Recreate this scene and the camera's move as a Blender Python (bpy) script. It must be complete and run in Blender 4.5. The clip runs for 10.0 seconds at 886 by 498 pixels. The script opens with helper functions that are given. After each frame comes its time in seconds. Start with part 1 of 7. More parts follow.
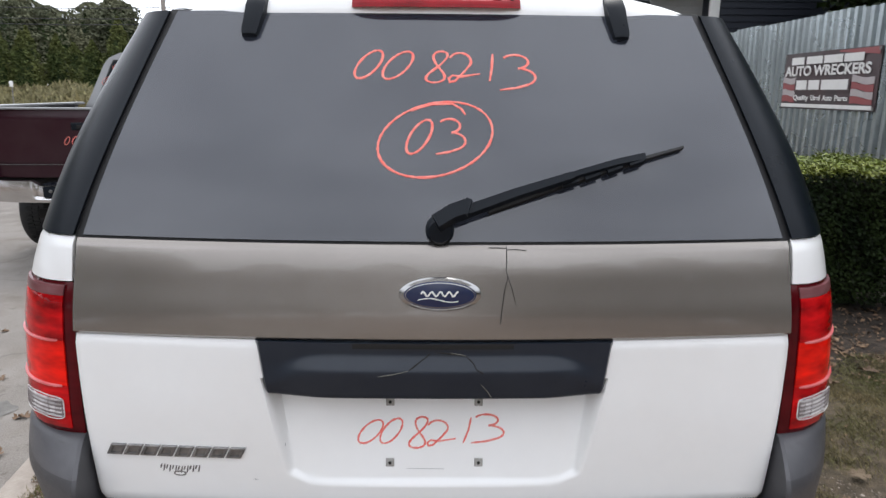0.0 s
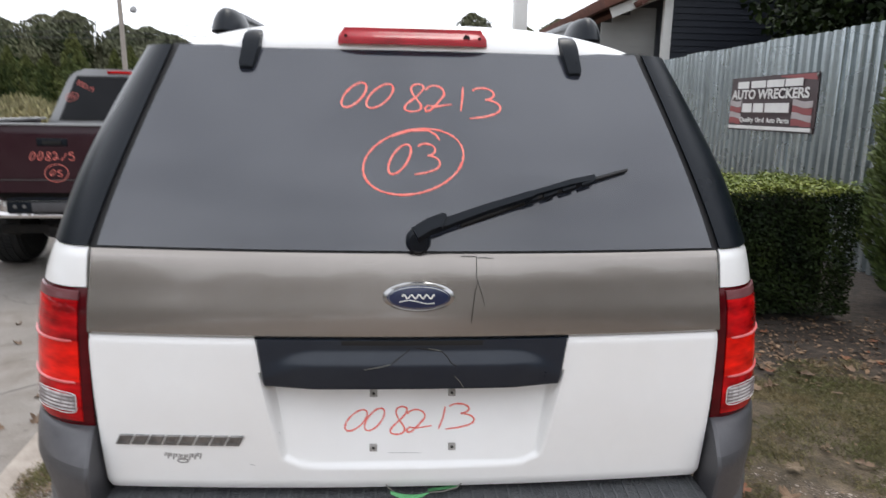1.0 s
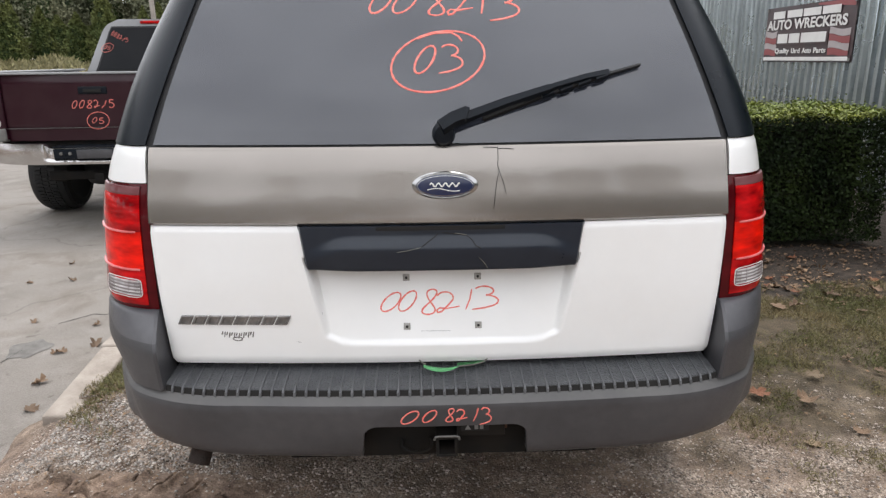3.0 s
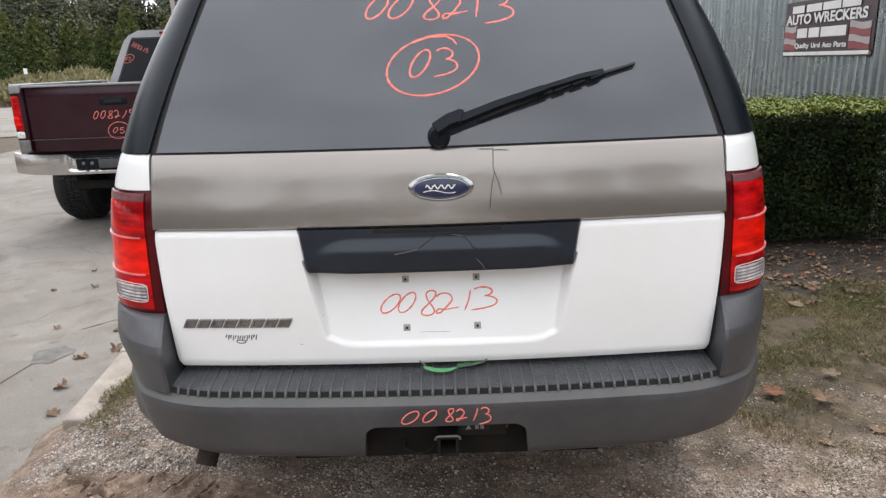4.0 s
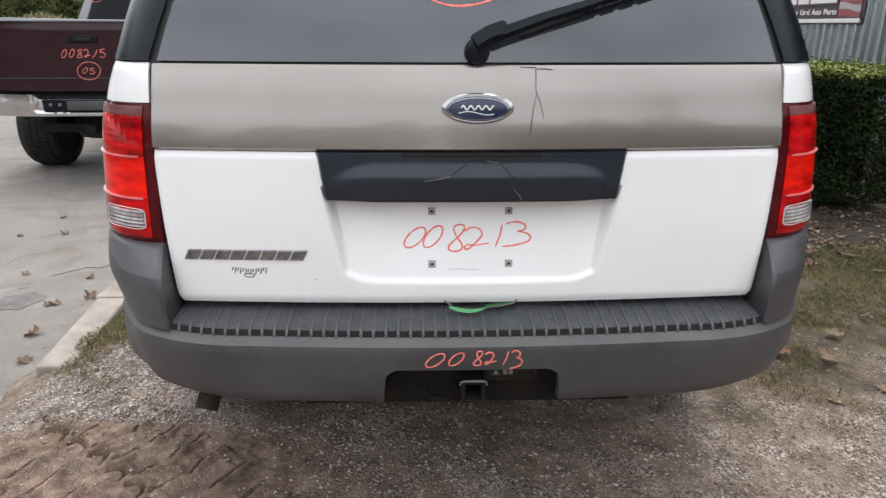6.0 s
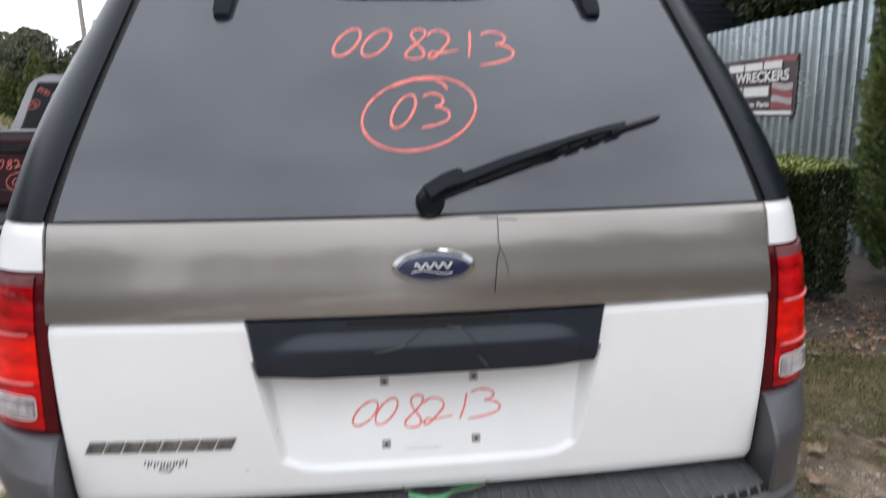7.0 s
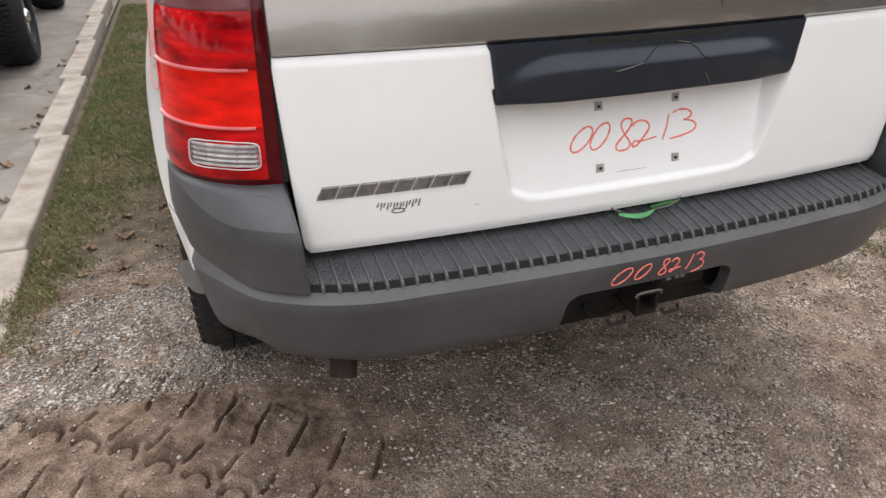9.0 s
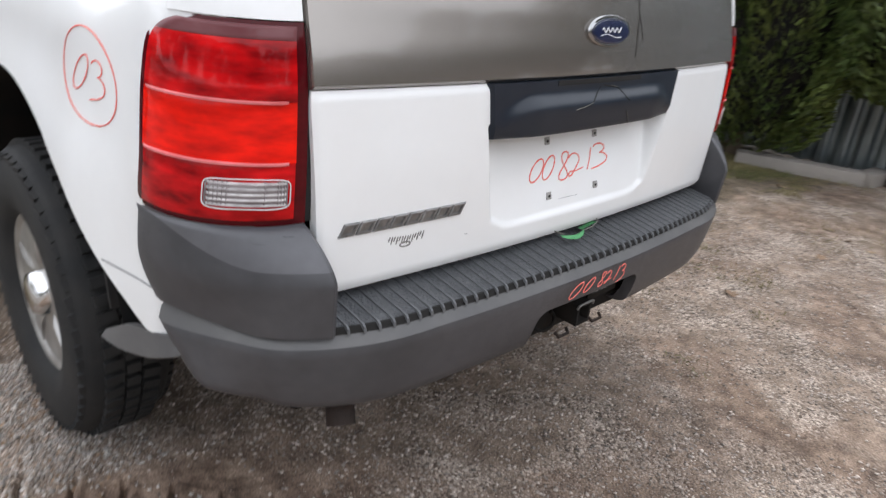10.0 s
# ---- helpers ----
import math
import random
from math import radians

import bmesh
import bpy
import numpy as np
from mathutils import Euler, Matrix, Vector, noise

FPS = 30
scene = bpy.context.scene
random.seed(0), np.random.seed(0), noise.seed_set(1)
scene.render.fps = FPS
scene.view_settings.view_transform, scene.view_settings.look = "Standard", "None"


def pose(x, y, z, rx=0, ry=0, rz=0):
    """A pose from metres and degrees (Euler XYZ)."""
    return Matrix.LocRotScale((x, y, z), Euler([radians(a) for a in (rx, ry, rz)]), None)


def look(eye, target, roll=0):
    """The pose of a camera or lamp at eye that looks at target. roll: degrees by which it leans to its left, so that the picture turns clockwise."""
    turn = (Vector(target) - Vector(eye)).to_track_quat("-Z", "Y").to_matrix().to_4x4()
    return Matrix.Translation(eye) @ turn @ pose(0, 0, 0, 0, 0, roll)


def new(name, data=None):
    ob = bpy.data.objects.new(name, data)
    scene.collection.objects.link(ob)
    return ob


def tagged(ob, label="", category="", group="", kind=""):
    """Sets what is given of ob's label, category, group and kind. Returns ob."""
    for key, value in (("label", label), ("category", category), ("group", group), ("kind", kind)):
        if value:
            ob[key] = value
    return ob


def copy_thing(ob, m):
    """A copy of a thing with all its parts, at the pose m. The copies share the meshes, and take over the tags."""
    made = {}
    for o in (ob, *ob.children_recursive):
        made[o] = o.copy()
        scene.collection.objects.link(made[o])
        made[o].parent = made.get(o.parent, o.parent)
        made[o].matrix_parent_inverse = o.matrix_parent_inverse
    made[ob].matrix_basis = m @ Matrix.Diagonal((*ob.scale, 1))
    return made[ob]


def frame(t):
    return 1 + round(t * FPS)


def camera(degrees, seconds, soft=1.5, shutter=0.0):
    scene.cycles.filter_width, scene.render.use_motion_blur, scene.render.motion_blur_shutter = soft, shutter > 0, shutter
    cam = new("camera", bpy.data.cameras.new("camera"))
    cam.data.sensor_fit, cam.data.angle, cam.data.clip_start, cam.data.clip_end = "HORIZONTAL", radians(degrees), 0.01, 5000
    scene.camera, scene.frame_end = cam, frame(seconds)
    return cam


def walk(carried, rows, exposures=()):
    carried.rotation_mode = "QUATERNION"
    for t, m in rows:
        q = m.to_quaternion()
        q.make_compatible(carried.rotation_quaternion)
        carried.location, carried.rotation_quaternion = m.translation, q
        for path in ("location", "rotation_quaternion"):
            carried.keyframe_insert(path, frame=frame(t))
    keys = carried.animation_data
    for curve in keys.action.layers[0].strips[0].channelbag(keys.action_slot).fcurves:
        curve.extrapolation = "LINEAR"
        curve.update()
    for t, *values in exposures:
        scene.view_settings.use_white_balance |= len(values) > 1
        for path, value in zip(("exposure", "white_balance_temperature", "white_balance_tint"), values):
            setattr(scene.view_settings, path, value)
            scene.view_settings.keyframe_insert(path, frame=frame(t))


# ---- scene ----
cam = camera(65.5, 10.0, soft=1.3, shutter=0.35)
PATH = [
    (0, (-0.006, -1.257, 1.544), (0.025, 0.693, 1.097), 0.5),
    (0.5, (-0.076, -1.333, 1.55), (0.052, 0.602, 1.061), 0.5),
    (0.9, (-0.052, -1.405, 1.564), (0.101, 0.542, 1.132), 1.6),
    (1, (-0.046, -1.444, 1.569), (0.098, 0.51, 1.17), 1.1),
    (1.1, (-0.028, -1.47, 1.565), (0.05, 0.493, 1.191), 0.5),
    (1.3, (0.037, -1.555, 1.513), (0.099, 0.403, 1.11), 0.2),
    (1.5, (0.066, -1.575, 1.476), (0.035, 0.35, 0.936), 1.7),
    (2, (0.049, -1.6, 1.441), (0.035, 0.327, 0.905), 1.5),
    (2.5, (-0.038, -1.59, 1.469), (-0.007, 0.315, 0.86), -0.1),
    (2.7, (-0.045, -1.605, 1.457), (0.017, 0.313, 0.895), -0.2),
    (3.8, (0.013, -1.61, 1.464), (0.002, 0.323, 0.949), -2.5),
    (4, (0.022, -1.625, 1.458), (0.006, 0.305, 0.934), -2.0),
    (4.5, (0.014, -1.596, 1.431), (-0.02, 0.323, 0.867), -2.3),
    (5, (-0.028, -1.534, 1.403), (0.137, 0.344, 0.734), -0.3),
    (5.2, (-0.048, -1.537, 1.399), (0.131, 0.337, 0.725), 0.0),
    (6.3, (-0.135, -1.462, 1.332), (-0.088, 0.443, 0.725), 0.3),
    (6.5, (-0.138, -1.359, 1.38), (-0.045, 0.524, 0.711), -0.3),
    (7, (-0.107, -1.262, 1.45), (0.103, 0.69, 1.065), -0.9),
    (7.2, (-0.113, -1.273, 1.502), (0.15, 0.687, 1.202), -1.1),
    (7.5, (-0.185, -1.303, 1.536), (0.171, 0.637, 1.204), -0.7),
    (7.8, (-0.316, -1.366, 1.514), (0.049, 0.511, 0.927), -2.7),
    (8, (-0.408, -1.388, 1.485), (-0.053, 0.44, 0.754), -6.0),
    (8.2, (-0.495, -1.376, 1.446), (-0.175, 0.385, 0.553), -4.4),
    (8.5, (-0.625, -1.304, 1.344), (-0.134, 0.426, 0.469), -1.3),
    (8.8, (-0.739, -1.178, 1.323), (-0.182, 0.524, 0.432), -1.7),
    (9, (-0.813, -1.114, 1.326), (-0.231, 0.55, 0.382), -0.6),
    (9.2, (-0.904, -1.065, 1.314), (-0.16, 0.552, 0.4), 3.5),
    (9.3, (-0.968, -1.038, 1.292), (-0.091, 0.556, 0.461), 5.6),
    (9.4, (-1.04, -1.044, 1.33), (-0.081, 0.538, 0.571), 4.6),
    (9.5, (-1.069, -1.025, 1.34), (-0.089, 0.473, 0.448), 2.7),
    (9.7, (-1.187, -0.985, 1.315), (-0.047, 0.413, 0.45), 4.9),
    (9.8, (-1.227, -0.959, 1.316), (-0.043, 0.405, 0.456), 6.4),
    (10, (-1.297, -0.872, 1.289), (0.017, 0.416, 0.504), 5.8),
]
walk(cam, [(t, look(eye, target, roll)) for t, eye, target, roll in PATH], exposures=[(0.0, -0.06, 6450, 10), (1.0, -0.03, 6550, 10), (1.6, 0.03, 6750, 10), (2.5, 0.13, 6750, 10), (5.0, 0.16, 6600, 9), (6.5, 0.16, 6550, 10), (7.1, 0.08, 6450, 10), (7.6, -0.06, 6500, 10), (8.2, 0.0, 7000, 12), (8.6, 0.08, 7100, 12), (9.1, 0.1, 6800, 11), (9.6, 0.21, 6550, 11), (10.0, 0.16, 6450, 10)])

# ---- world and light: a bright overcast sky ----
world = bpy.data.worlds.new("overcast_sky")
scene.world = world
world.use_nodes = True
wn, wl = world.node_tree.nodes, world.node_tree.links
wn.clear()
w_out, w_bg = wn.new("ShaderNodeOutputWorld"), wn.new("ShaderNodeBackground")
w_sky, w_hsv, w_mix = wn.new("ShaderNodeTexSky"), wn.new("ShaderNodeHueSaturation"), wn.new("ShaderNodeMix")
w_sky.sky_type, w_sky.sun_disc = "NISHITA", False
w_sky.sun_elevation, w_sky.sun_rotation = radians(66.5), radians(18.5)
w_sky.air_density, w_sky.dust_density = 1.0, 4.0
w_hsv.inputs["Saturation"].default_value = 0.25
w_mix.data_type = "RGBA"
w_mix.inputs["Factor"].default_value = 0.75
w_mix.inputs["B"].default_value = (12.6, 13.1, 14.2, 1)
wl.new(w_sky.outputs[0], w_hsv.inputs["Color"])
wl.new(w_hsv.outputs[0], w_mix.inputs["A"])
w_cloud, w_tone, w_lit = wn.new("ShaderNodeTexNoise"), wn.new("ShaderNodeMapRange"), wn.new("ShaderNodeMix")
w_cloud.inputs["Scale"].default_value, w_cloud.inputs["Detail"].default_value = 2.6, 5.0
w_tone.inputs["From Min"].default_value, w_tone.inputs["From Max"].default_value = 0.3, 0.7
w_tone.inputs["To Min"].default_value, w_tone.inputs["To Max"].default_value = 0.8, 1.16
w_lit.data_type, w_lit.blend_type = "RGBA", "MULTIPLY"
w_lit.inputs["Factor"].default_value = 1.0
wl.new(w_cloud.outputs["Fac"], w_tone.inputs["Value"])
wl.new(w_mix.outputs["Result"], w_lit.inputs["A"])
wl.new(w_tone.outputs[0], w_lit.inputs["B"])
wl.new(w_lit.outputs["Result"], w_bg.inputs["Color"])
w_bg.inputs["Strength"].default_value = 0.165
wl.new(w_bg.outputs[0], w_out.inputs["Surface"])
sun = new("sun", bpy.data.lights.new("sun", "SUN"))
sun.data.energy, sun.data.angle, sun.data.color = 1.1, radians(20), (1.0, 0.97, 0.92)
sun.matrix_world = look((3, 9, 22), (0, 0, 0))


# ---- materials ----
def material(name, colour, rough=0.5, metal=0.0, second=None, scale=8.0, amount=0.5, bump=0.0, bump_scale=60.0,
             fine=0.0, fine_scale=120.0, vary=0.0, per="island", coat=0.0, sheen=0.0, detail=6.0, spec=0.5, rough_vary=0.0):
    """A principled surface whose colour drifts between two tones at two scales, with fine relief."""
    m = bpy.data.materials.new(name)
    m.use_nodes = True
    n, l = m.node_tree.nodes, m.node_tree.links
    p = n["Principled BSDF"]
    p.inputs["Roughness"].default_value, p.inputs["Metallic"].default_value = rough, metal
    p.inputs["Coat Weight"].default_value, p.inputs["Coat Roughness"].default_value = coat, 0.06
    p.inputs["Specular IOR Level"].default_value = spec
    tc = n.new("ShaderNodeTexCoord")
    col = n.new("ShaderNodeRGB")
    col.outputs[0].default_value = (*colour, 1)
    out = col.outputs[0]

    def noise_at(sc, det=detail):
        t = n.new("ShaderNodeTexNoise")
        t.inputs["Scale"].default_value, t.inputs["Detail"].default_value = sc, det
        l.new(tc.outputs["Object"], t.inputs["Vector"])
        return t

    def blended(a, b, fac, mode="MIX"):
        x = n.new("ShaderNodeMix")
        x.data_type, x.blend_type = "RGBA", mode
        l.new(a, x.inputs["A"])
        l.new(b, x.inputs["B"])
        l.new(fac, x.inputs["Factor"])
        return x.outputs["Result"]

    if second:
        big = noise_at(scale)
        ramp = n.new("ShaderNodeMapRange")
        ramp.inputs["From Min"].default_value, ramp.inputs["From Max"].default_value = 0.35, 0.68
        ramp.inputs["To Max"].default_value = amount
        l.new(big.outputs["Fac"], ramp.inputs["Value"])
        c2 = n.new("ShaderNodeRGB")
        c2.outputs[0].default_value = (*second, 1)
        out = blended(out, c2.outputs[0], ramp.outputs[0])
        if rough_vary:
            rr = n.new("ShaderNodeMapRange")
            rr.inputs["To Min"].default_value, rr.inputs["To Max"].default_value = rough - rough_vary, rough + rough_vary
            l.new(big.outputs["Fac"], rr.inputs["Value"])
            l.new(rr.outputs[0], p.inputs["Roughness"])
    if fine:
        small = noise_at(fine_scale)
        f = n.new("ShaderNodeMapRange")
        f.inputs["To Min"].default_value, f.inputs["To Max"].default_value = 1 - fine, 1 + fine
        l.new(small.outputs["Fac"], f.inputs["Value"])
        h = n.new("ShaderNodeHueSaturation")
        l.new(out, h.inputs["Color"])
        l.new(f.outputs[0], h.inputs["Value"])
        out = h.outputs[0]
    if vary:
        src = n.new("ShaderNodeNewGeometry").outputs["Random Per Island"] if per == "island" else n.new("ShaderNodeObjectInfo").outputs["Random"]
        f = n.new("ShaderNodeMapRange")
        f.inputs["To Min"].default_value, f.inputs["To Max"].default_value = 1 - vary, 1 + vary
        l.new(src, f.inputs["Value"])
        h = n.new("ShaderNodeHueSaturation")
        l.new(out, h.inputs["Color"])
        l.new(f.outputs[0], h.inputs["Value"])
        out = h.outputs[0]
    l.new(out, p.inputs["Base Color"])
    if bump:
        b, t = n.new("ShaderNodeBump"), noise_at(bump_scale)
        b.inputs["Strength"].default_value, b.inputs["Distance"].default_value = bump, 0.01
        l.new(t.outputs["Fac"], b.inputs["Height"])
        l.new(b.outputs[0], p.inputs["Normal"])
    return m


WHITE = material("white_paint", (0.88, 0.885, 0.88), 0.28, second=(0.83, 0.82, 0.8), scale=5, amount=0.5, coat=0.5, fine=0.02, fine_scale=40)
TAN = material("tan_metallic_paint", (0.292, 0.266, 0.242), 0.25, 0.8, second=(0.266, 0.242, 0.22), scale=7, amount=0.6, fine=0.05, fine_scale=600, coat=0.7)
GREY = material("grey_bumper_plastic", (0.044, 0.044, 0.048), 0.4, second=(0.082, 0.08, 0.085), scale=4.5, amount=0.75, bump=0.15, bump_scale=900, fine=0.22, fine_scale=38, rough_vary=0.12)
PALEGREY = material("pale_grey_plastic", (0.085, 0.083, 0.083), 0.5, second=(0.12, 0.115, 0.11), scale=9, amount=0.7, bump=0.1, bump_scale=700, fine=0.1, fine_scale=50)
# Paler copy of the bumper grey; carries the sky light on its shoulder.
SHOULDER = material("skylit_grey_plastic", (0.072, 0.072, 0.079), 0.38, second=(0.118, 0.116, 0.124), scale=6, amount=0.8, bump=0.1, bump_scale=700, fine=0.14, fine_scale=45)
PADM = material("step_pad_rubber", (0.072, 0.075, 0.08), 0.5, second=(0.115, 0.118, 0.122), scale=16, amount=0.8, bump=0.9, bump_scale=190, fine=0.4, fine_scale=150)
BLACK = material("black_plastic", (0.005, 0.0075, 0.0115), 0.3, second=(0.011, 0.0145, 0.02), scale=9, amount=0.5, bump=0.05, bump_scale=600, spec=0.17, rough_vary=0.08)
HANDLE = material("dark_blue_grey_plastic", (0.011, 0.016, 0.026), 0.3, second=(0.022, 0.028, 0.038), scale=11, amount=0.6, bump=0.05, bump_scale=500, rough_vary=0.08, spec=0.4)
DARK = material("underbody_and_shade_black", (0.008, 0.008, 0.008), 0.85, second=(0.02, 0.015, 0.011), scale=10, amount=0.6, spec=0.2)
RUST = material("rusty_steel", (0.05, 0.03, 0.02), 0.75, 0.3, second=(0.12, 0.05, 0.025), scale=18, amount=0.8, bump=0.3, bump_scale=150)
CHROME = material("chrome", (0.72, 0.72, 0.72), 0.12, 1.0, second=(0.6, 0.58, 0.55), scale=15, amount=0.4, rough_vary=0.05)
RIMCHROME = material("dull_emblem_chrome", (0.42, 0.42, 0.42), 0.22, 1.0, second=(0.32, 0.32, 0.31), scale=25, amount=0.6, rough_vary=0.06)
STEEL = material("worn_steel", (0.22, 0.22, 0.21), 0.5, 0.6, second=(0.12, 0.11, 0.1), scale=20, amount=0.7, bump=0.2, bump_scale=120)
BADGEM = material("worn_badge_chrome", (0.26, 0.25, 0.24), 0.35, 0.6, second=(0.12, 0.12, 0.12), scale=60, amount=0.8)
PIPE = material("sooty_steel", (0.016, 0.011, 0.009), 0.8, 0.2, second=(0.04, 0.02, 0.013), scale=25, amount=0.7, bump=0.3, bump_scale=150)
BLUE = material("dark_blue_enamel", (0.006, 0.012, 0.05), 0.25, coat=0.3, second=(0.01, 0.018, 0.065), scale=30)
CHALK = material("red_paint_marker", (0.85, 0.16, 0.13), 0.7, second=(0.85, 0.3, 0.25), scale=90, amount=0.8, fine=0.15, fine_scale=300)
CLIP = material("dull_zinc_clip", (0.4, 0.39, 0.37), 0.5, 0.2, second=(0.25, 0.24, 0.22), scale=80, amount=0.8)
FLATBLACK = material("flat_black", (0.012, 0.011, 0.01), 0.9)
SCRATCH = material("scratch_pale", (0.16, 0.155, 0.135), 0.8)
TYRE = material("tyre_rubber", (0.019, 0.0195, 0.02), 0.7, spec=0.25, second=(0.036, 0.034, 0.032), scale=12, amount=0.6, bump=0.2, bump_scale=200)
ALLOY = material("dusty_alloy", (0.5, 0.49, 0.47), 0.36, 0.7, second=(0.22, 0.2, 0.18), scale=14, amount=0.6)
MAROON = material("maroon_paint", (0.023, 0.004, 0.009), 0.22, second=(0.034, 0.014, 0.018), scale=3, amount=0.7, coat=0.12, spec=0.3, fine=0.06, fine_scale=30)
SILVER = material("silver_grey_paint", (0.26, 0.265, 0.27), 0.45, 0.1, second=(0.26, 0.26, 0.26), scale=5, coat=0.4)
CABGLASS = material("tinted_cab_glass", (0.006, 0.007, 0.009), 0.08, second=(0.012, 0.012, 0.014), scale=3, spec=0.14)
TRUCKCHROME = material("dull_bumper_chrome", (0.62, 0.61, 0.61), 0.18, 1.0, second=(0.5, 0.48, 0.47), scale=9, amount=0.7, rough_vary=0.06, bump=0.04, bump_scale=25)
GREEN = material("green_strap_webbing", (0.1, 0.36, 0.14), 0.75, second=(0.15, 0.46, 0.2), scale=40, bump=0.4, bump_scale=900)
LABELM = material("dull_label_print", (0.17, 0.17, 0.165), 0.6, second=(0.2, 0.2, 0.19), scale=60)
WHITEINK = material("white_print", (0.75, 0.75, 0.73), 0.6, second=(0.6, 0.6, 0.58), scale=30)
RIBM = material("worn_rib_rubber", (0.092, 0.095, 0.1), 0.48, second=(0.13, 0.133, 0.137), scale=20, amount=0.8, fine=0.1, fine_scale=200)
GASKET = material("black_rubber_seal", (0.008, 0.008, 0.009), 0.6)


def lens_material(name, colour, rough, bump, scale, trans, deep=None):
    m = bpy.data.materials.new(name)
    m.use_nodes = True
    n, l = m.node_tree.nodes, m.node_tree.links
    p = n["Principled BSDF"]
    p.inputs["Base Color"].default_value = (*colour, 1)
    p.inputs["Roughness"].default_value = rough
    p.inputs["Transmission Weight"].default_value = trans
    p.inputs["Coat Weight"].default_value, p.inputs["Coat Roughness"].default_value = 0.35 if deep else 0.0, 0.06
    p.inputs["IOR"].default_value = 1.12 if deep else 1.76
    if deep:
        # Noise between two tones imitates light broken up by the lens facets.
        tc, st, t, mx = n.new("ShaderNodeTexCoord"), n.new("ShaderNodeMapping"), n.new("ShaderNodeTexNoise"), n.new("ShaderNodeMix")
        st.inputs["Scale"].default_value = (13, 13, 38)
        t.inputs["Scale"].default_value, t.inputs["Detail"].default_value = 1.0, 3.0
        mx.data_type = "RGBA"
        mx.inputs["A"].default_value, mx.inputs["B"].default_value = (*colour, 1), (*deep, 1)
        l.new(tc.outputs["Object"], st.inputs["Vector"])
        l.new(st.outputs[0], t.inputs["Vector"])
        band, both = n.new("ShaderNodeTexWave"), n.new("ShaderNodeMath")
        band.bands_direction = "Z"
        band.inputs["Scale"].default_value, band.inputs["Distortion"].default_value = 24, 1.2
        both.operation = "MULTIPLY_ADD"
        both.use_clamp = True
        both.inputs[1].default_value = 0.06
        l.new(tc.outputs["Object"], band.inputs["Vector"])
        half = n.new("ShaderNodeMath")
        half.operation = "MULTIPLY_ADD"
        half.inputs[1].default_value, half.inputs[2].default_value = 2.6, -0.85
        l.new(t.outputs["Fac"], half.inputs[0])
        l.new(band.outputs["Fac"], both.inputs[0])
        l.new(half.outputs[0], both.inputs[2])
        l.new(both.outputs[0], mx.inputs["Factor"])
        l.new(mx.outputs["Result"], p.inputs["Base Color"])
    if bump:
        tc, t, b = n.new("ShaderNodeTexCoord"), n.new("ShaderNodeTexWave"), n.new("ShaderNodeBump")
        t.bands_direction = "Z"
        t.inputs["Scale"].default_value, t.inputs["Distortion"].default_value = scale, 0.6
        b.inputs["Strength"].default_value, b.inputs["Distance"].default_value = bump, 0.01
        l.new(tc.outputs["Object"], t.inputs["Vector"])
        l.new(t.outputs["Fac"], b.inputs["Height"])
        l.new(b.outputs[0], p.inputs["Normal"])
    return m


RED = lens_material("red_lens", (0.66, 0.007, 0.009), 0.12, 0.05, 24, 0.0, (0.16, 0.002, 0.004))
DULLRED = lens_material("dull_red_lens", (0.34, 0.012, 0.02), 0.2, 0.0, 24, 0.0, (0.2, 0.006, 0.01))
# Ridge colour holds the sky highlight along the lens ledges.
RIDGE = lens_material("red_ridge_highlight", (0.78, 0.24, 0.24), 0.12, 0.0, 24, 0.0, (0.6, 0.12, 0.12))
DULLPINK = lens_material("dull_pink_lens", (0.2, 0.085, 0.09), 0.3, 0.0, 24, 0.0, (0.14, 0.045, 0.05))
DRED = lens_material("deep_red_lens", (0.09, 0.004, 0.007), 0.14, 0.0, 20, 0.0, (0.06, 0.003, 0.005))
# Depth between the reversing lens ribs is painted in as a darker tone.
DCLEAR = lens_material("clear_lens_depth", (0.34, 0.31, 0.31), 0.1, 0.0, 60, 0.0, (0.15, 0.12, 0.12))
BRIGHT = lens_material("bright_red_lens", (1.0, 0.014, 0.005), 0.12, 0.03, 30, 0.0, (0.46, 0.006, 0.004))
CLEAR = material("clear_ribbed_lens", (0.7, 0.68, 0.68), 0.08, second=(0.34, 0.31, 0.31), scale=55, amount=0.7, vary=0.25, per="object", coat=0.5)
GLASS = lens_material("privacy_glass", (0.046, 0.052, 0.07), 0.04, 0.0, 1, 0.35)


# ---- building helpers ----
def thing(name, label, category, group="", at=(0, 0, 0), turn=0.0):
    """An empty at a thing's base; its parts are parented to it."""
    ob = tagged(new(name), label, category, group)
    ob.empty_display_size = 0.1
    ob.matrix_world = pose(*at, 0, 0, turn)
    return ob


def part(name, bm, mat, parent=None, label="", smooth=True, kind=""):
    """Links a bmesh as one mesh object under a thing or a part, in the parent's own coordinates."""
    me = bpy.data.meshes.new(name)
    bm.to_mesh(me)
    bm.free()
    return placed(name, me, mat, parent, label, smooth, kind)


def placed(name, me, mat, parent=None, label="", smooth=True, kind=""):
    for one in mat if isinstance(mat, (list, tuple)) else [mat]:
        if one.name not in me.materials:
            me.materials.append(one)
    if smooth and len(me.polygons):
        me.polygons.foreach_set("use_smooth", [True] * len(me.polygons))
        me.set_sharp_from_angle(angle=radians(38))
    ob = tagged(new(name, me), label, kind=kind)
    if parent:
        ob.parent = parent
    return ob


def raw(verts, faces):
    me = bpy.data.meshes.new("m")
    me.from_pydata([tuple(map(float, v)) for v in verts], [], faces)
    me.update()
    return me


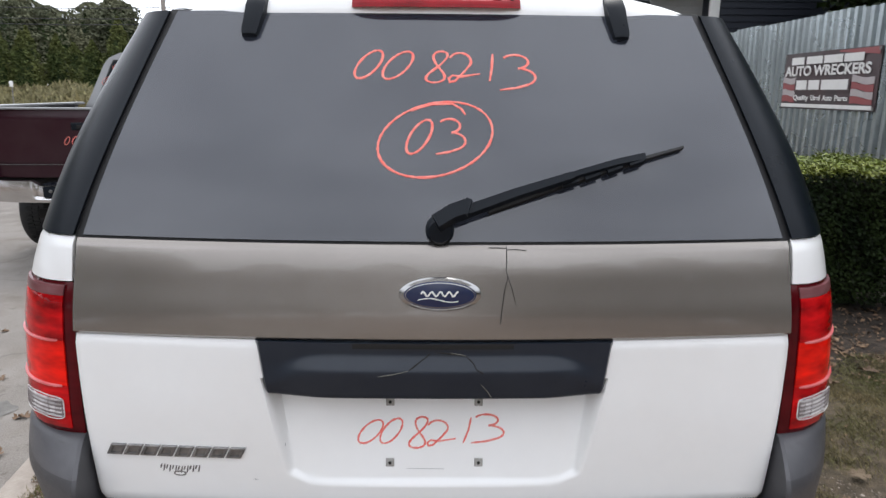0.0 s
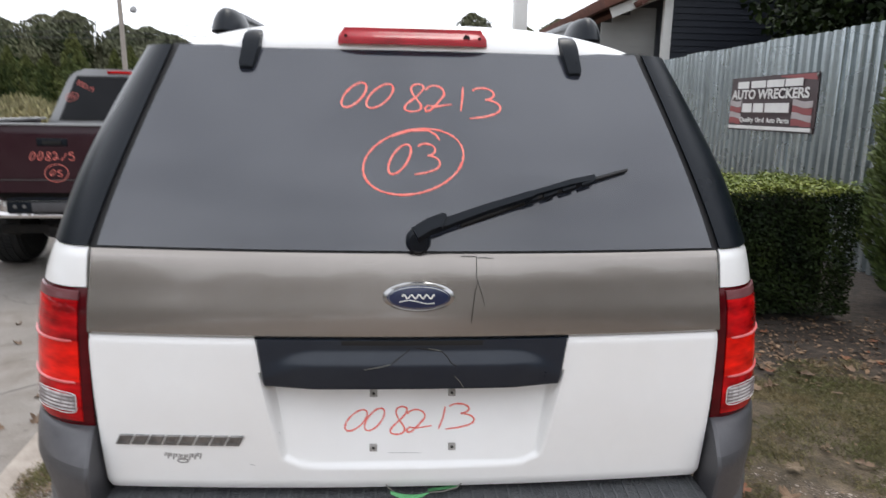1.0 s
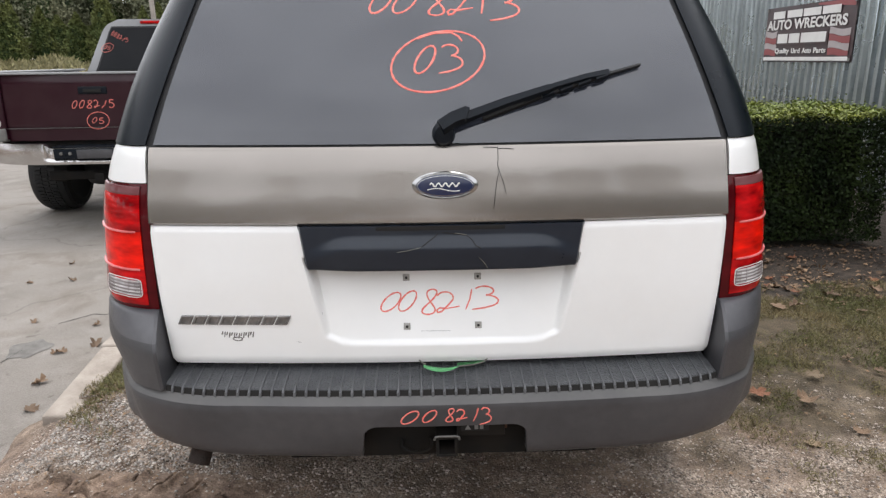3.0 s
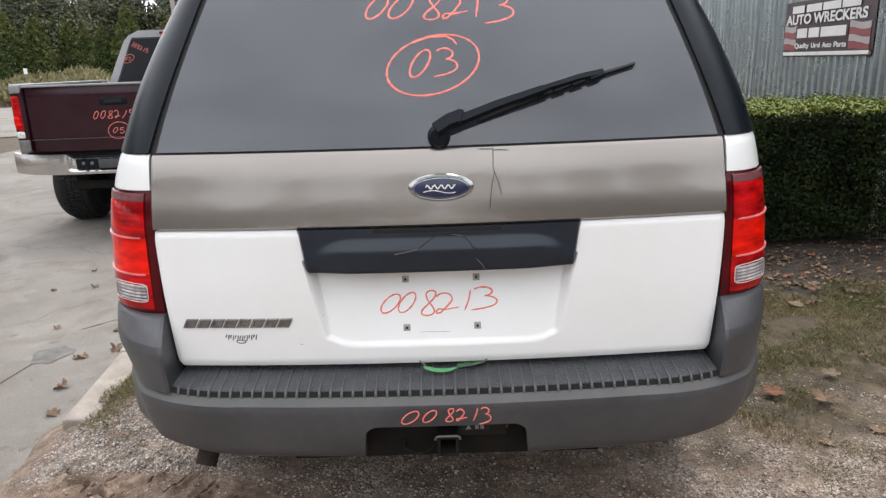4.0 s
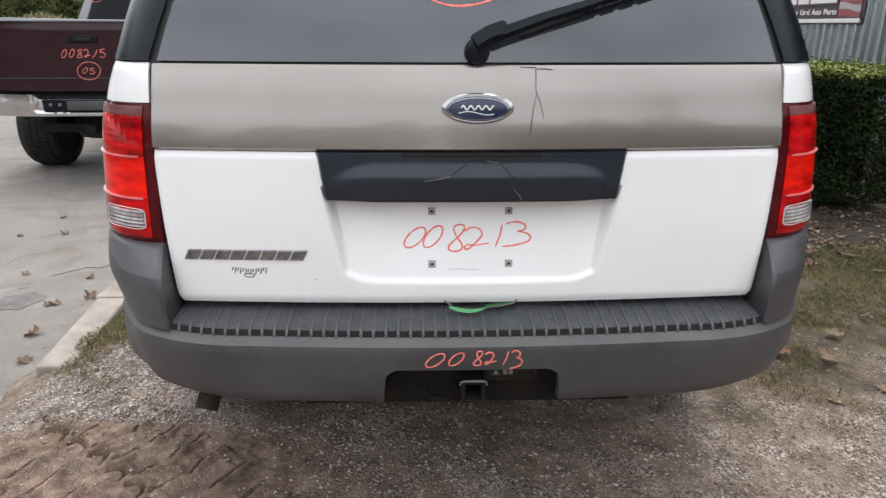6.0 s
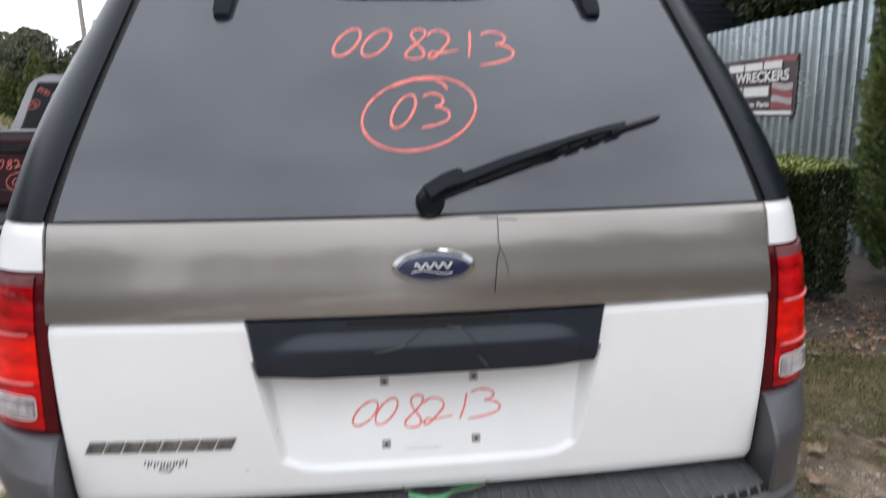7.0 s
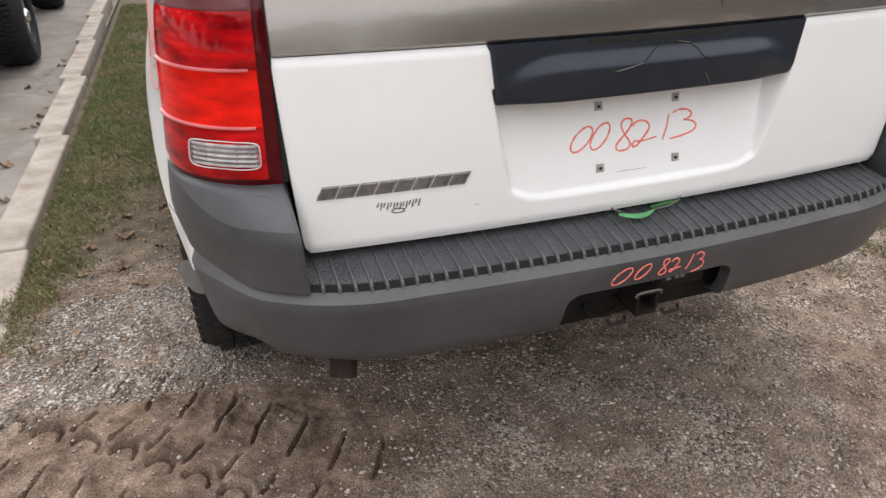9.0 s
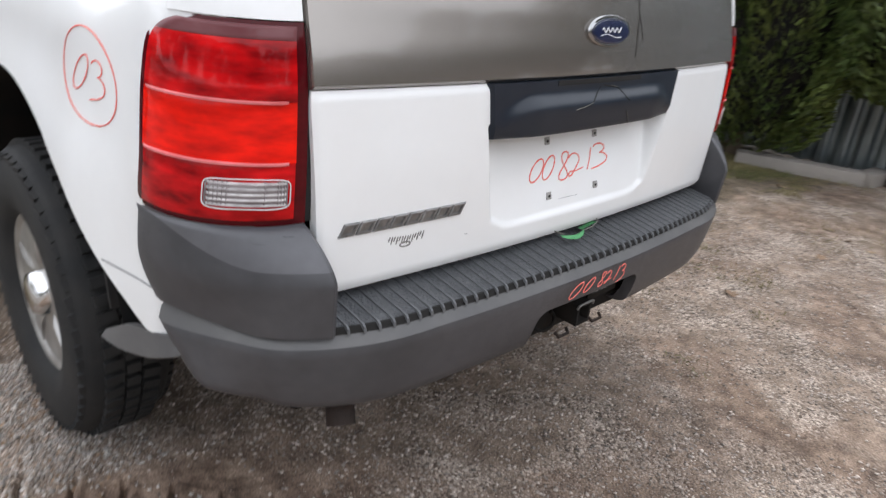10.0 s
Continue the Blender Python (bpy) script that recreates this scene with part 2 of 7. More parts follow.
def box_bm(lo, hi, bevel=0.0, seg=2):
    bm = bmesh.new()
    bmesh.ops.create_cube(bm, size=1)
    for v in bm.verts:
        v.co = Vector([lo[i] + (hi[i] - lo[i]) * (v.co[i] + 0.5) for i in range(3)])
    if bevel:
        bmesh.ops.bevel(bm, geom=bm.edges[:], offset=bevel, segments=seg, affect="EDGES", profile=0.6)
    return bm


def joined(*bms):
    out = bmesh.new()
    for b in bms:
        me = bpy.data.meshes.new("t")
        b.to_mesh(me)
        b.free()
        out.from_mesh(me)
        bpy.data.meshes.remove(me)
    return out


def turned(bm, m):
    bm.transform(m)
    return bm


def lathe(profile, seg=32, axis="x"):
    """A surface of revolution of (distance along the axis, radius) pairs."""
    bm = bmesh.new()
    rings = []
    for d, r in profile:
        ring = []
        for k in range(seg):
            a = 2 * math.pi * k / seg
            c = (d, r * math.cos(a), r * math.sin(a)) if axis == "x" else (r * math.cos(a), d, r * math.sin(a)) if axis == "y" else (r * math.cos(a), r * math.sin(a), d)
            ring.append(bm.verts.new(c))
        rings.append(ring)
    for a, b in zip(rings, rings[1:]):
        for k in range(seg):
            bm.faces.new((a[k], a[(k + 1) % seg], b[(k + 1) % seg], b[k]))
    for ring, flip in ((rings[0], True), (rings[-1], False)):
        if profile[0 if flip else -1][1] > 1e-4:
            bm.faces.new(ring[::-1] if flip else ring)
    bmesh.ops.remove_doubles(bm, verts=bm.verts[:], dist=1e-5)
    bmesh.ops.recalc_face_normals(bm, faces=bm.faces[:])
    return bm


def tube(points, radius, seg=8, taper=None):
    """A round rod along points."""
    bm = bmesh.new()
    pts = [Vector(p) for p in points]
    rings = []
    side = None
    for i, p in enumerate(pts):
        d = (pts[min(i + 1, len(pts) - 1)] - pts[max(i - 1, 0)]).normalized()
        side = (side - d * side.dot(d)).normalized() if side else d.orthogonal().normalized()
        up = d.cross(side)
        r = radius if taper is None else radius + (taper - radius) * i / (len(pts) - 1)
        rings.append([bm.verts.new(p + r * (math.cos(2 * math.pi * k / seg) * side + math.sin(2 * math.pi * k / seg) * up)) for k in range(seg)])
    for a, b in zip(rings, rings[1:]):
        for k in range(seg):
            bm.faces.new((a[k], a[(k + 1) % seg], b[(k + 1) % seg], b[k]))
    bm.faces.new(rings[0][::-1])
    bm.faces.new(rings[-1])
    return bm


def sheet(fn, us, vs, thick=0.0, flip=False):
    """A grid surface fn(u, v); with a thickness, a closed shell grown away from the surface's normal."""
    bm = bmesh.new()
    g = [[bm.verts.new(fn(u, v)) for v in vs] for u in us]
    for i in range(len(us) - 1):
        for j in range(len(vs) - 1):
            q = (g[i][j], g[i + 1][j], g[i + 1][j + 1], g[i][j + 1])
            try:
                bm.faces.new(q[::-1] if flip else q)
            except ValueError:
                pass
    bmesh.ops.remove_doubles(bm, verts=bm.verts[:], dist=1e-6)
    if thick:
        bm.normal_update()
        bmesh.ops.solidify(bm, geom=bm.faces[:], thickness=thick)
        bmesh.ops.recalc_face_normals(bm, faces=bm.faces[:])
    return bm


def span(a, b, n):
    return [a + (b - a) * i / (n - 1) for i in range(n)]


def curve_at(table, x):
    """A value read off a short table of (x, y) pairs, with eased steps."""
    if x <= table[0][0]:
        return table[0][1]
    slope = [(b[1] - a[1]) / (b[0] - a[0]) for a, b in zip(table, table[1:])]

    def tangent(i):
        if i == 0 or i == len(slope):
            return slope[min(i, len(slope) - 1)]
        a, b = slope[i - 1], slope[i]
        return 2 * a * b / (a + b) if a * b > 0 else 0.0

    for i, ((x0, y0), (x1, y1)) in enumerate(zip(table, table[1:])):
        if x <= x1:
            h, t = x1 - x0, (x - x0) / (x1 - x0)
            return (y0 * (1 + 2 * t) * (1 - t) ** 2 + h * tangent(i) * t * (1 - t) ** 2 + y1 * t * t * (3 - 2 * t) + h * tangent(i + 1) * t * t * (t - 1))
    return table[-1][1]


# ---- handwriting: strokes in a unit box, drawn as raised ribbons on a surface ----
def arc(cx, cy, rx, ry, a0, a1, n=14, lean=0.0):
    out = []
    for i in range(n):
        a = radians(a0 + (a1 - a0) * i / (n - 1))
        x, y = cx + rx * math.cos(a), cy + ry * math.sin(a)
        out.append((x + lean * (y - 0.5), y))
    return out


def fitted(strokes):
    xs, ys = [p[0] for s in strokes for p in s], [p[1] for s in strokes for p in s]
    w, h = max(max(xs) - min(xs), 1e-3), max(ys) - min(ys)
    return [[((x - min(xs)) / w, (y - min(ys)) / h) for x, y in s] for s in strokes]


DIGITS = {
    "0": [arc(0.4, 0.5, 0.3, 0.48, 80, 450, 24, 0.5)],
    "1": [[(0.42, 1.0), (0.38, 0.5), (0.3, 0.0)]],
    "2": [arc(0.38, 0.72, 0.34, 0.28, 160, -25, 12) + [(0.5, 0.36), (0.22, 0.06), (0.06, 0.02), (0.03, 0.14), (0.14, 0.24), (0.4, 0.2), (0.98, 0.3)]],
    "3": [arc(0.42, 0.8, 0.34, 0.2, 150, -75, 12) + arc(0.42, 0.36, 0.5, 0.26, 82, -55, 12) + [(0.42, 0.06), (0.0, 0.0)]],
    "5": [[(0.72, 0.96), (0.3, 0.96), (0.22, 0.58)] + arc(0.38, 0.3, 0.32, 0.3, 110, -140, 14)],
    "8": [[(0.4 + 0.27 * math.sin(2 * a) * (1.12 if math.cos(a) < 0 else 0.85) + 0.12 * math.cos(a), 0.5 + 0.48 * math.cos(a)) for a in span(0.25, 2 * math.pi + 0.3, 26)]],
}


def ribbon(surface, strokes, width, lift=0.0012, seed=1):
    """Flat raised strokes on surface(x, z) -> point; uneven in width like a paint pen."""
    rnd = random.Random(seed)
    bm = bmesh.new()
    for pts in strokes:
        fine = []
        for a, b in zip(pts, pts[1:]):
            fine += [(a[0] + (b[0] - a[0]) * k / 3, a[1] + (b[1] - a[1]) * k / 3) for k in range(3)]
        fine.append(pts[-1])
        rows = []
        for i, (x, z) in enumerate(fine):
            p = surface(x, z)
            e = 0.002
            nrm = (surface(x + e, z) - p).cross(surface(x, z + e) - p).normalized()
            a, b = fine[max(i - 1, 0)], fine[min(i + 1, len(fine) - 1)]
            along = surface(*b) - surface(*a)
            side = along.cross(nrm).normalized()
            w = width * (0.75 + 0.5 * rnd.random()) * (0.7 if i in (0, len(fine) - 1) else 1)
            rows.append([bm.verts.new(p + side * w * s + nrm * h) for s, h in ((0.5, lift * 0.2), (0.3, lift), (-0.3, lift), (-0.5, lift * 0.2))])
        for a, b in zip(rows, rows[1:]):
            for k in range(3):
                bm.faces.new((a[k], a[k + 1], b[k + 1], b[k]))
    bmesh.ops.recalc_face_normals(bm, faces=bm.faces[:])
    return bm


DIGITS = {k: fitted(v) for k, v in DIGITS.items()}


def digits_at(rows):
    """Handwritten digits, each with its left edge, width, foot and height."""
    return [[(x + px * w, z + py * h) for px, py in s] for c, x, w, z, h in rows for s in DIGITS[c]]


def written(text, x, z, w, h, gap=0.0, rise=0.0):
    """Strokes of a handwritten number whose lower left corner is x, z; each digit w wide and h high."""
    out = []
    for i, c in enumerate(text):
        wob = 0.06 * math.sin(3.1 * i + len(text))
        for s in DIGITS.get(c, []):
            out.append([(x + i * (w + gap) + px * w * 0.9, z + rise * i + (py + wob) * h) for px, py in s])
    return out


def ringed(x, z, rx, rz, lean=0.12, rise=0.0):
    return [[(x + rx * math.cos(a) + lean * rz * math.sin(a), z + rz * math.sin(a) + rise * rx * math.cos(a)) for a in span(1.2, 1.2 + 2 * math.pi + 0.35, 40)]]


# ---- the white sport utility vehicle ----
def smooth(e0, e1, x):
    t = min(max((x - e0) / (e1 - e0), 0.0), 1.0)
    return t * t * (3 - 2 * t)


REAR = [(0.5, -0.005), (0.725, -0.015), (0.84, -0.021), (0.95, -0.025), (1.07, -0.023), (1.12, -0.018), (1.175, -0.008), (1.22, 0.001), (1.262, 0.014), (1.712, 0.312), (1.8, 0.38)]
FLANK = [(0.4, 0.868), (0.55, 0.878), (0.7, 0.888), (0.87, 0.888), (0.95, 0.882), (1.06, 0.873), (1.14, 0.864), (1.19, 0.855), (1.26, 0.834), (1.4, 0.802), (1.5, 0.772), (1.61, 0.732), (1.72, 0.688)]


def gate_half(z):
    return 0.70 - 0.264 * max(0.0, z - 1.262) if z > 1.0 else 0.70


def turn_radius(z):
    return 0.2


def skin(u, z, out=0.0):
    """The outer skin of the rear: u runs across from the middle and round the corner to the flank, z up."""
    s, u = (-1 if u < 0 else 1), abs(u)
    a, wide, r, run = gate_half(z), curve_at(FLANK, z), turn_radius(z), 0.36
    wide -= 0.013 * smooth(1.3, 1.16, z) if s > 0 else 0.0
    y0 = curve_at(REAR, z)
    ya = y0 + 0.11 * a * a
    if u <= a:
        return Vector((s * u, y0 + 0.11 * u * u - out, z))
    if u <= a + run:
        k = (u - a) / run * math.pi / 2
        return Vector((s * (a + (wide - a + out) * math.sin(k)), ya + (r) * (1 - math.cos(k)) - out * math.cos(k), z))
    return Vector((s * (wide + out), ya + r + u - a - run, z))


def flank(y, z, s=-1, out=0.0):
    a, wide, r = gate_half(z), curve_at(FLANK, z), turn_radius(z)
    wide -= 0.013 * smooth(1.3, 1.16, z) if s > 0 else 0.0
    ya = curve_at(REAR, z) + 0.11 * a * a
    for wy in (0.93, 3.9):
        d = math.hypot(y - wy, z - 0.395)
        wide += 0.026 * (1 - smooth(0.56, 0.82, d)) * (1 - smooth(0.93, 1.12, z))
    wide += 0.024 * smooth(0.2, 0.5, y) * (1 - smooth(1.08, 1.26, z)) * (1 - smooth(1.6, 2.2, y))
    if y >= ya + r:
        return Vector((s * (wide + out), y, z))
    k = math.acos(max(0.0, min(1.0, 1 - max(y - ya, 0) / r)))
    return Vector((s * (a + (wide - a + out) * math.sin(k)), y, z))


def shell(fn, us, vs, thick=0.006, sink=(0, 1, 0)):
    """A sheet with a back layer set in by thick and closed edges."""
    bm = bmesh.new()
    nu, nv = len(us), len(vs)
    top = [[bm.verts.new(fn(u, v)) for v in vs] for u in us]
    off = Vector(sink) * thick
    back = [[bm.verts.new(w.co + off) for w in row] for row in top]
    for i in range(nu - 1):
        for j in range(nv - 1):
            bm.faces.new((top[i][j], top[i + 1][j], top[i + 1][j + 1], top[i][j + 1]))
            bm.faces.new((back[i][j + 1], back[i + 1][j + 1], back[i + 1][j], back[i][j]))
    for i in range(nu - 1):
        bm.faces.new((top[i + 1][0], top[i][0], back[i][0], back[i + 1][0]))
        bm.faces.new((top[i][-1], top[i + 1][-1], back[i + 1][-1], back[i][-1]))
    for j in range(nv - 1):
        bm.faces.new((top[0][j], top[0][j + 1], back[0][j + 1], back[0][j]))
        bm.faces.new((top[-1][j + 1], top[-1][j], back[-1][j], back[-1][j + 1]))
    bmesh.ops.recalc_face_normals(bm, faces=bm.faces[:])
    return bm


def mirrored(bm):
    bm.transform(Matrix.Diagonal((-1, 1, 1, 1)))
    bmesh.ops.reverse_faces(bm, faces=bm.faces[:])
    return bm


def rounded_gate(s, z):
    """Half width of the lower gate, with rounded lower corners."""
    w = curve_at([(0.722, 0.674), (0.735, 0.683), (0.77, 0.687), (1.0, 0.7005), (1.06, 0.703), (1.075, 0.7005)], z)
    return s * w


def flatter(x, z):
    """How far the gate stands out from the bowed skin towards its sides."""
    return (0.11 - curve_at([(0.6, 0.06), (0.84, 0.068), (1.077, 0.088), (1.26, 0.11), (1.8, 0.11)], z)) * x * x


def gate_point(s, z):
    x = rounded_gate(s, z)
    p = skin(x, z, flatter(x, z))
    half = 0.284 + 0.2 * (z - 0.776)
    depth = 0.0 + 0.235 * (z - 0.815) - p.y + 0.0
    edge = smooth(half + 0.006, half - 0.01, abs(x))
    corner = smooth(0.768, 0.786, z - 0.02 * smooth(half - 0.05, half, abs(x)))
    if z < 1.0:
        p.y += max(depth, 0.004) * edge * corner
    roll = smooth(0.735, 0.722, z) + smooth(1.065, 1.078, z) + smooth(0.985, 1.0, abs(s))
    p.y += 0.006 * min(roll, 1.3)
    return p


def wheel(name_of, tyre_w=0.235, tyre_r=0.37, rim_r=0.215):
    """A wheel with its outer face towards -x, centred on its axle."""
    hub = new(name_of)
    h = tyre_w / 2
    prof = [(-h * 0.3, rim_r - 0.002), (-h * 0.72, rim_r), (-h * 0.92, rim_r + 0.02), (-h * 1.0, rim_r + 0.06), (-h * 0.97, tyre_r - 0.045), (-h * 0.85, tyre_r - 0.024), (-h * 0.7, tyre_r - 0.013),
            (0, tyre_r - 0.011), (h * 0.7, tyre_r - 0.013), (h * 0.85, tyre_r - 0.024), (h, rim_r + 0.07), (h * 0.72, rim_r)]
    bm = lathe(prof, 56)
    tread = bmesh.new()
    for ring, (lo, hi) in enumerate(((-0.98, -0.62), (-0.55, -0.2), (-0.14, 0.14), (0.2, 0.55), (0.62, 0.98))):
        for k in range(60):
            a = 2 * math.pi * (k + 0.37 * ring) / 60
            b = box_bm((lo * h * (1.03 if ring in (0, 4) else 1), -0.0125, -0.014), (hi * h * (1.03 if ring in (0, 4) else 1), 0.0125, 0.004 if 0 < ring < 4 else 0.006))
            drop = 0.003 if 0 < ring < 4 else 0.011
            b.transform(pose(0, 0, 0, 90 - math.degrees(a)) @ pose(0, 0, tyre_r + 0.003 - drop, 0, 14 * (-1 if ring < 2 else 1) if ring in (0, 4) else 0, 12 - 6 * ring))
            me = bpy.data.meshes.new("t")
            b.to_mesh(me)
            b.free()
            tread.from_mesh(me)
            bpy.data.meshes.remove(me)
    part("tyre", bm, TYRE, hub)
    part("tread", tread, TYRE, hub, kind="stuff")
    dish = lathe([(-h * 0.78, rim_r + 0.012), (-h * 0.86, rim_r), (-h * 0.82, rim_r - 0.012), (-h * 0.72, rim_r - 0.022), (-h * 0.72, rim_r * 0.5), (-h * 0.7, 0.01)], 48)
    spokes = [dish]
    for k in range(5):
        s = bmesh.new()
        row = []
        for r, w, d in ((0.05, 0.062, -0.74), (0.1, 0.07, -0.86), (0.15, 0.066, -0.84), (rim_r - 0.006, 0.085, -0.8)):
            row.append([s.verts.new((d * h + dx, sx * w / 2, r)) for sx, dx in ((-1, 0.035), (-0.75, 0.0), (0.75, 0.0), (1, 0.035))])
        for a, b in zip(row, row[1:]):
            for i in range(3):
                s.faces.new((a[i], b[i], b[i + 1], a[i + 1]))
        s.transform(pose(0, 0, 0, 72 * k + 67))
        spokes.append(s)
    rim = part("rim", joined(*spokes), ALLOY, hub, "dusty five-spoke alloy rim")
    # Black discs on the dish stand in for the shaded openings.
    for k in range(5):
        a = radians(72 * k + 31)
        hole = lathe([(-h * 0.71, 0.9), (-h * 0.76, 1.0), (-h * 0.74, 0.0)], 14)
        hole.transform(pose(0, 0, 0, math.degrees(a)) @ pose(0, 0, rim_r * 0.69) @ Matrix.Diagonal((1, rim_r * 0.13, rim_r * 0.23, 1)))
        part("rim_window", hole, DARK, rim, "dark opening between the spokes")
    part("centre_cap", lathe([(-h * 0.5, 0.064), (-h * 0.98, 0.06), (-h * 1.06, 0.052), (-h * 1.12, 0.034), (-h * 1.13, 0.0)], 8), CHROME, rim, "bright faceted centre cap")
    for ob in (rim, *rim.children):
        ob.data.transform(pose(0.12 * h, 0, 0))
    return hub


suv = thing("sport_utility_vehicle", "white sport utility vehicle with tan band and red marker numbers", "car")

# liftgate, band, handle trim and rear glass
def gate_column(q, z):
    """Columns of the gate follow the slanted sides of its recess."""
    half, full = 0.282 + 0.2 * (z - 0.776), rounded_gate(1, z)
    a = abs(q)
    x = a / 0.45 * half if a < 0.45 else half + (a - 0.45) / 0.55 * (full - half)
    return gate_point(math.copysign(x / full, q), z)


qs = span(0, 0.4, 14) + span(0.41, 0.49, 13) + span(0.51, 0.97, 14) + [0.98, 0.99, 1.0]
gate = part("liftgate", shell(gate_column, [-q for q in qs[:0:-1]] + qs, [0.722, 0.727, 0.735] + span(0.745, 0.76, 3) + span(0.764, 0.81, 20) + span(0.815, 1.06, 40) + [1.068, 1.078], 0.02), WHITE, suv, "white painted liftgate with a number plate recess")


def band_point(s, z):
    x = s * (0.7045 - 0.004 * smooth(1.1, 1.26, z))
    p = skin(x, z, 0.004 + flatter(x, z))
    p.y += 0.006 * (smooth(1.086, 1.0805, z) + smooth(1.254, 1.2605, z) * 0.6 + smooth(0.9955, 1.0, abs(s)))
    return p


band = part("band_panel", shell(band_point, [-1, -0.998, -0.9955] + span(-0.98, 0.98, 79) + [0.9955, 0.998, 1], [1.0805, 1.083, 1.086] + span(1.095, 1.245, 16) + [1.254, 1.2605], 0.02), TAN, suv, "tan metallic band panel with a crack")


def on_band(x, z):
    return skin(x, z, 0.0045 + flatter(x, z))


def on_gate(x, z):
    return gate_point(x / rounded_gate(1, z), z)


def handle_point(s, z):
    x = s * (0.3285 + 0.14 * (z - 0.97))
    t = (z - 0.97) / 0.1
    p = skin(x, z, flatter(x, z))
    crest = 0.86 - 0.3 * smooth(0.55, 1.0, abs(s)) ** 2
    bulge = 0.008 + 0.017 * smooth(crest + 0.02, crest - 0.3, t) * smooth(1.02, 0.6, abs(s))
    bulge -= 0.006 * smooth(crest - 0.3, 0.0, t)
    bulge -= 0.012 * (smooth(0.03, 0.0, t) + smooth(0.992, 1.0, abs(s)))
    p.y -= bulge
    return p


handle = part("handle_trim", shell(handle_point, span(-1, 1, 91), [0.97, 0.972, 0.976] + span(0.982, 1.066, 22) + [1.07, 1.074, 1.079], 0.03), HANDLE, suv, "dark blue-grey pull handle trim, cracked")


# Flat black strip drawn for the shaded notch above the handle.
part("handle_notch", shell(lambda x, z: handle_point(x / 0.345, z) + Vector((0, -0.0015, 0)), [-0.157, -0.15] + span(-0.14, 0.135, 21) + [0.142, 0.15], [1.0685, 1.0785], 0.004), FLATBLACK, handle)


def on_handle(x, z):
    return handle_point(x / (0.3285 + 0.14 * (z - 0.97)), z)


def glass_point(s, z):
    p = skin(s * (gate_half(z) - 0.012), z)
    p.y -= 0.010 * math.sin(math.pi * min(max((z - 1.265) / 0.447, 0), 1))
    return p


window = part("rear_window", shell(glass_point, span(-1, 1, 61), span(1.266, 1.712, 30), 0.005), GLASS, suv, "dark tinted rear window glass with red marker numbers")
# Seal runs behind the whole pane; its black stands in for the shaded interior.
part("window_seal", shell(lambda s, z: skin(s * (gate_half(z) + 0.012), z, -0.006), span(-1, 1, 41), [1.2605] + span(1.27, 1.70, 12) + [1.716], 0.012), GASKET, suv)


def on_glass(x, z):
    return glass_point(x / (gate_half(z) - 0.012), z)


# Black sheet stands in for shade in the gaps round the gate.
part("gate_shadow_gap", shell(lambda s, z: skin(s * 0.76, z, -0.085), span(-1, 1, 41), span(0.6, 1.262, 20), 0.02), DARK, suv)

# marker numbers
part("marker_number", ribbon(on_glass, digits_at([("0", -0.168, 0.057, 1.568, 0.058), ("0", -0.11, 0.062, 1.567, 0.057), ("8", -0.021, 0.045, 1.561, 0.064), ("2", 0.026, 0.064, 1.562, 0.06), ("1", 0.11, 0.008, 1.564, 0.056), ("3", 0.13, 0.075, 1.547, 0.072)]), 0.0055, seed=2), CHALK, window, "red marker stock number")
part("marker_year", ribbon(on_glass, digits_at([("0", -0.058, 0.051, 1.424, 0.064), ("3", 0.0, 0.058, 1.424, 0.066)]) + ringed(-0.001, 1.452, 0.113, 0.07, 0.1, 0.11) + [[(-0.051, 1.504), (-0.03, 1.512), (-0.007, 1.518), (0.033, 1.519), (0.05, 1.51), (0.059, 1.498)]], 0.0052, seed=3), CHALK, window, "red marker year in a ring")
part("marker_number", ribbon(on_gate, digits_at([("0", -0.153, 0.05, 0.852, 0.046), ("0", -0.109, 0.045, 0.852, 0.049), ("8", -0.051, 0.038, 0.843, 0.061), ("2", -0.014, 0.057, 0.847, 0.05), ("1", 0.058, 0.016, 0.853, 0.05), ("3", 0.074, 0.066, 0.853, 0.056)]), 0.0038, seed=4), CHALK, gate, "red marker stock number")

# number plate screw holes
for hx, hz in ((-0.089, 0.815), (0.089, 0.815), (-0.089, 0.934), (0.089, 0.934)):
    p = on_gate(hx, hz)
    sq = turned(box_bm((-0.0085, -0.002, -0.0085), (0.0085, 0.002, 0.0085), 0.0015), Matrix.Translation(p) @ pose(0, 0, 0, -13))
    part("screw_clip", sq, CLIP, gate)
    part("screw_hole", turned(lathe([(0.001, 0.0032), (-0.001, 0.0032), (-0.001, 0.0)], 12, "y"), Matrix.Translation(p + Vector((0, -0.0026, 0)))), FLATBLACK, gate)

# oval emblem: chrome rim, blue field and a plain white flourish
def oval(rx, rz, depth, mat, name, parent, label="", lift=0.0):
    bm = lathe([(0.0, 1.0), (-depth * 0.6, 1.0), (-depth, 0.93), (-depth, 0.0)], 48, "y")
    c = on_band(0.009, 1.172)
    bm.transform(Matrix.Translation(c + Vector((0, -lift, 0))) @ pose(0, 0, 0, -9) @ Matrix.Diagonal((rx, 1, rz, 1)))
    return part(name, bm, mat, parent, label)


emblem = oval(0.0775, 0.0325, 0.007, RIMCHROME, "emblem", band, "chrome-rimmed blue oval emblem")
oval(0.068, 0.026, 0.002, BLUE, "emblem_field", emblem, "dark blue oval field", 0.0068)
oval(0.0655, 0.0238, 0.001, RIMCHROME, "emblem_line", emblem, "", 0.0086)
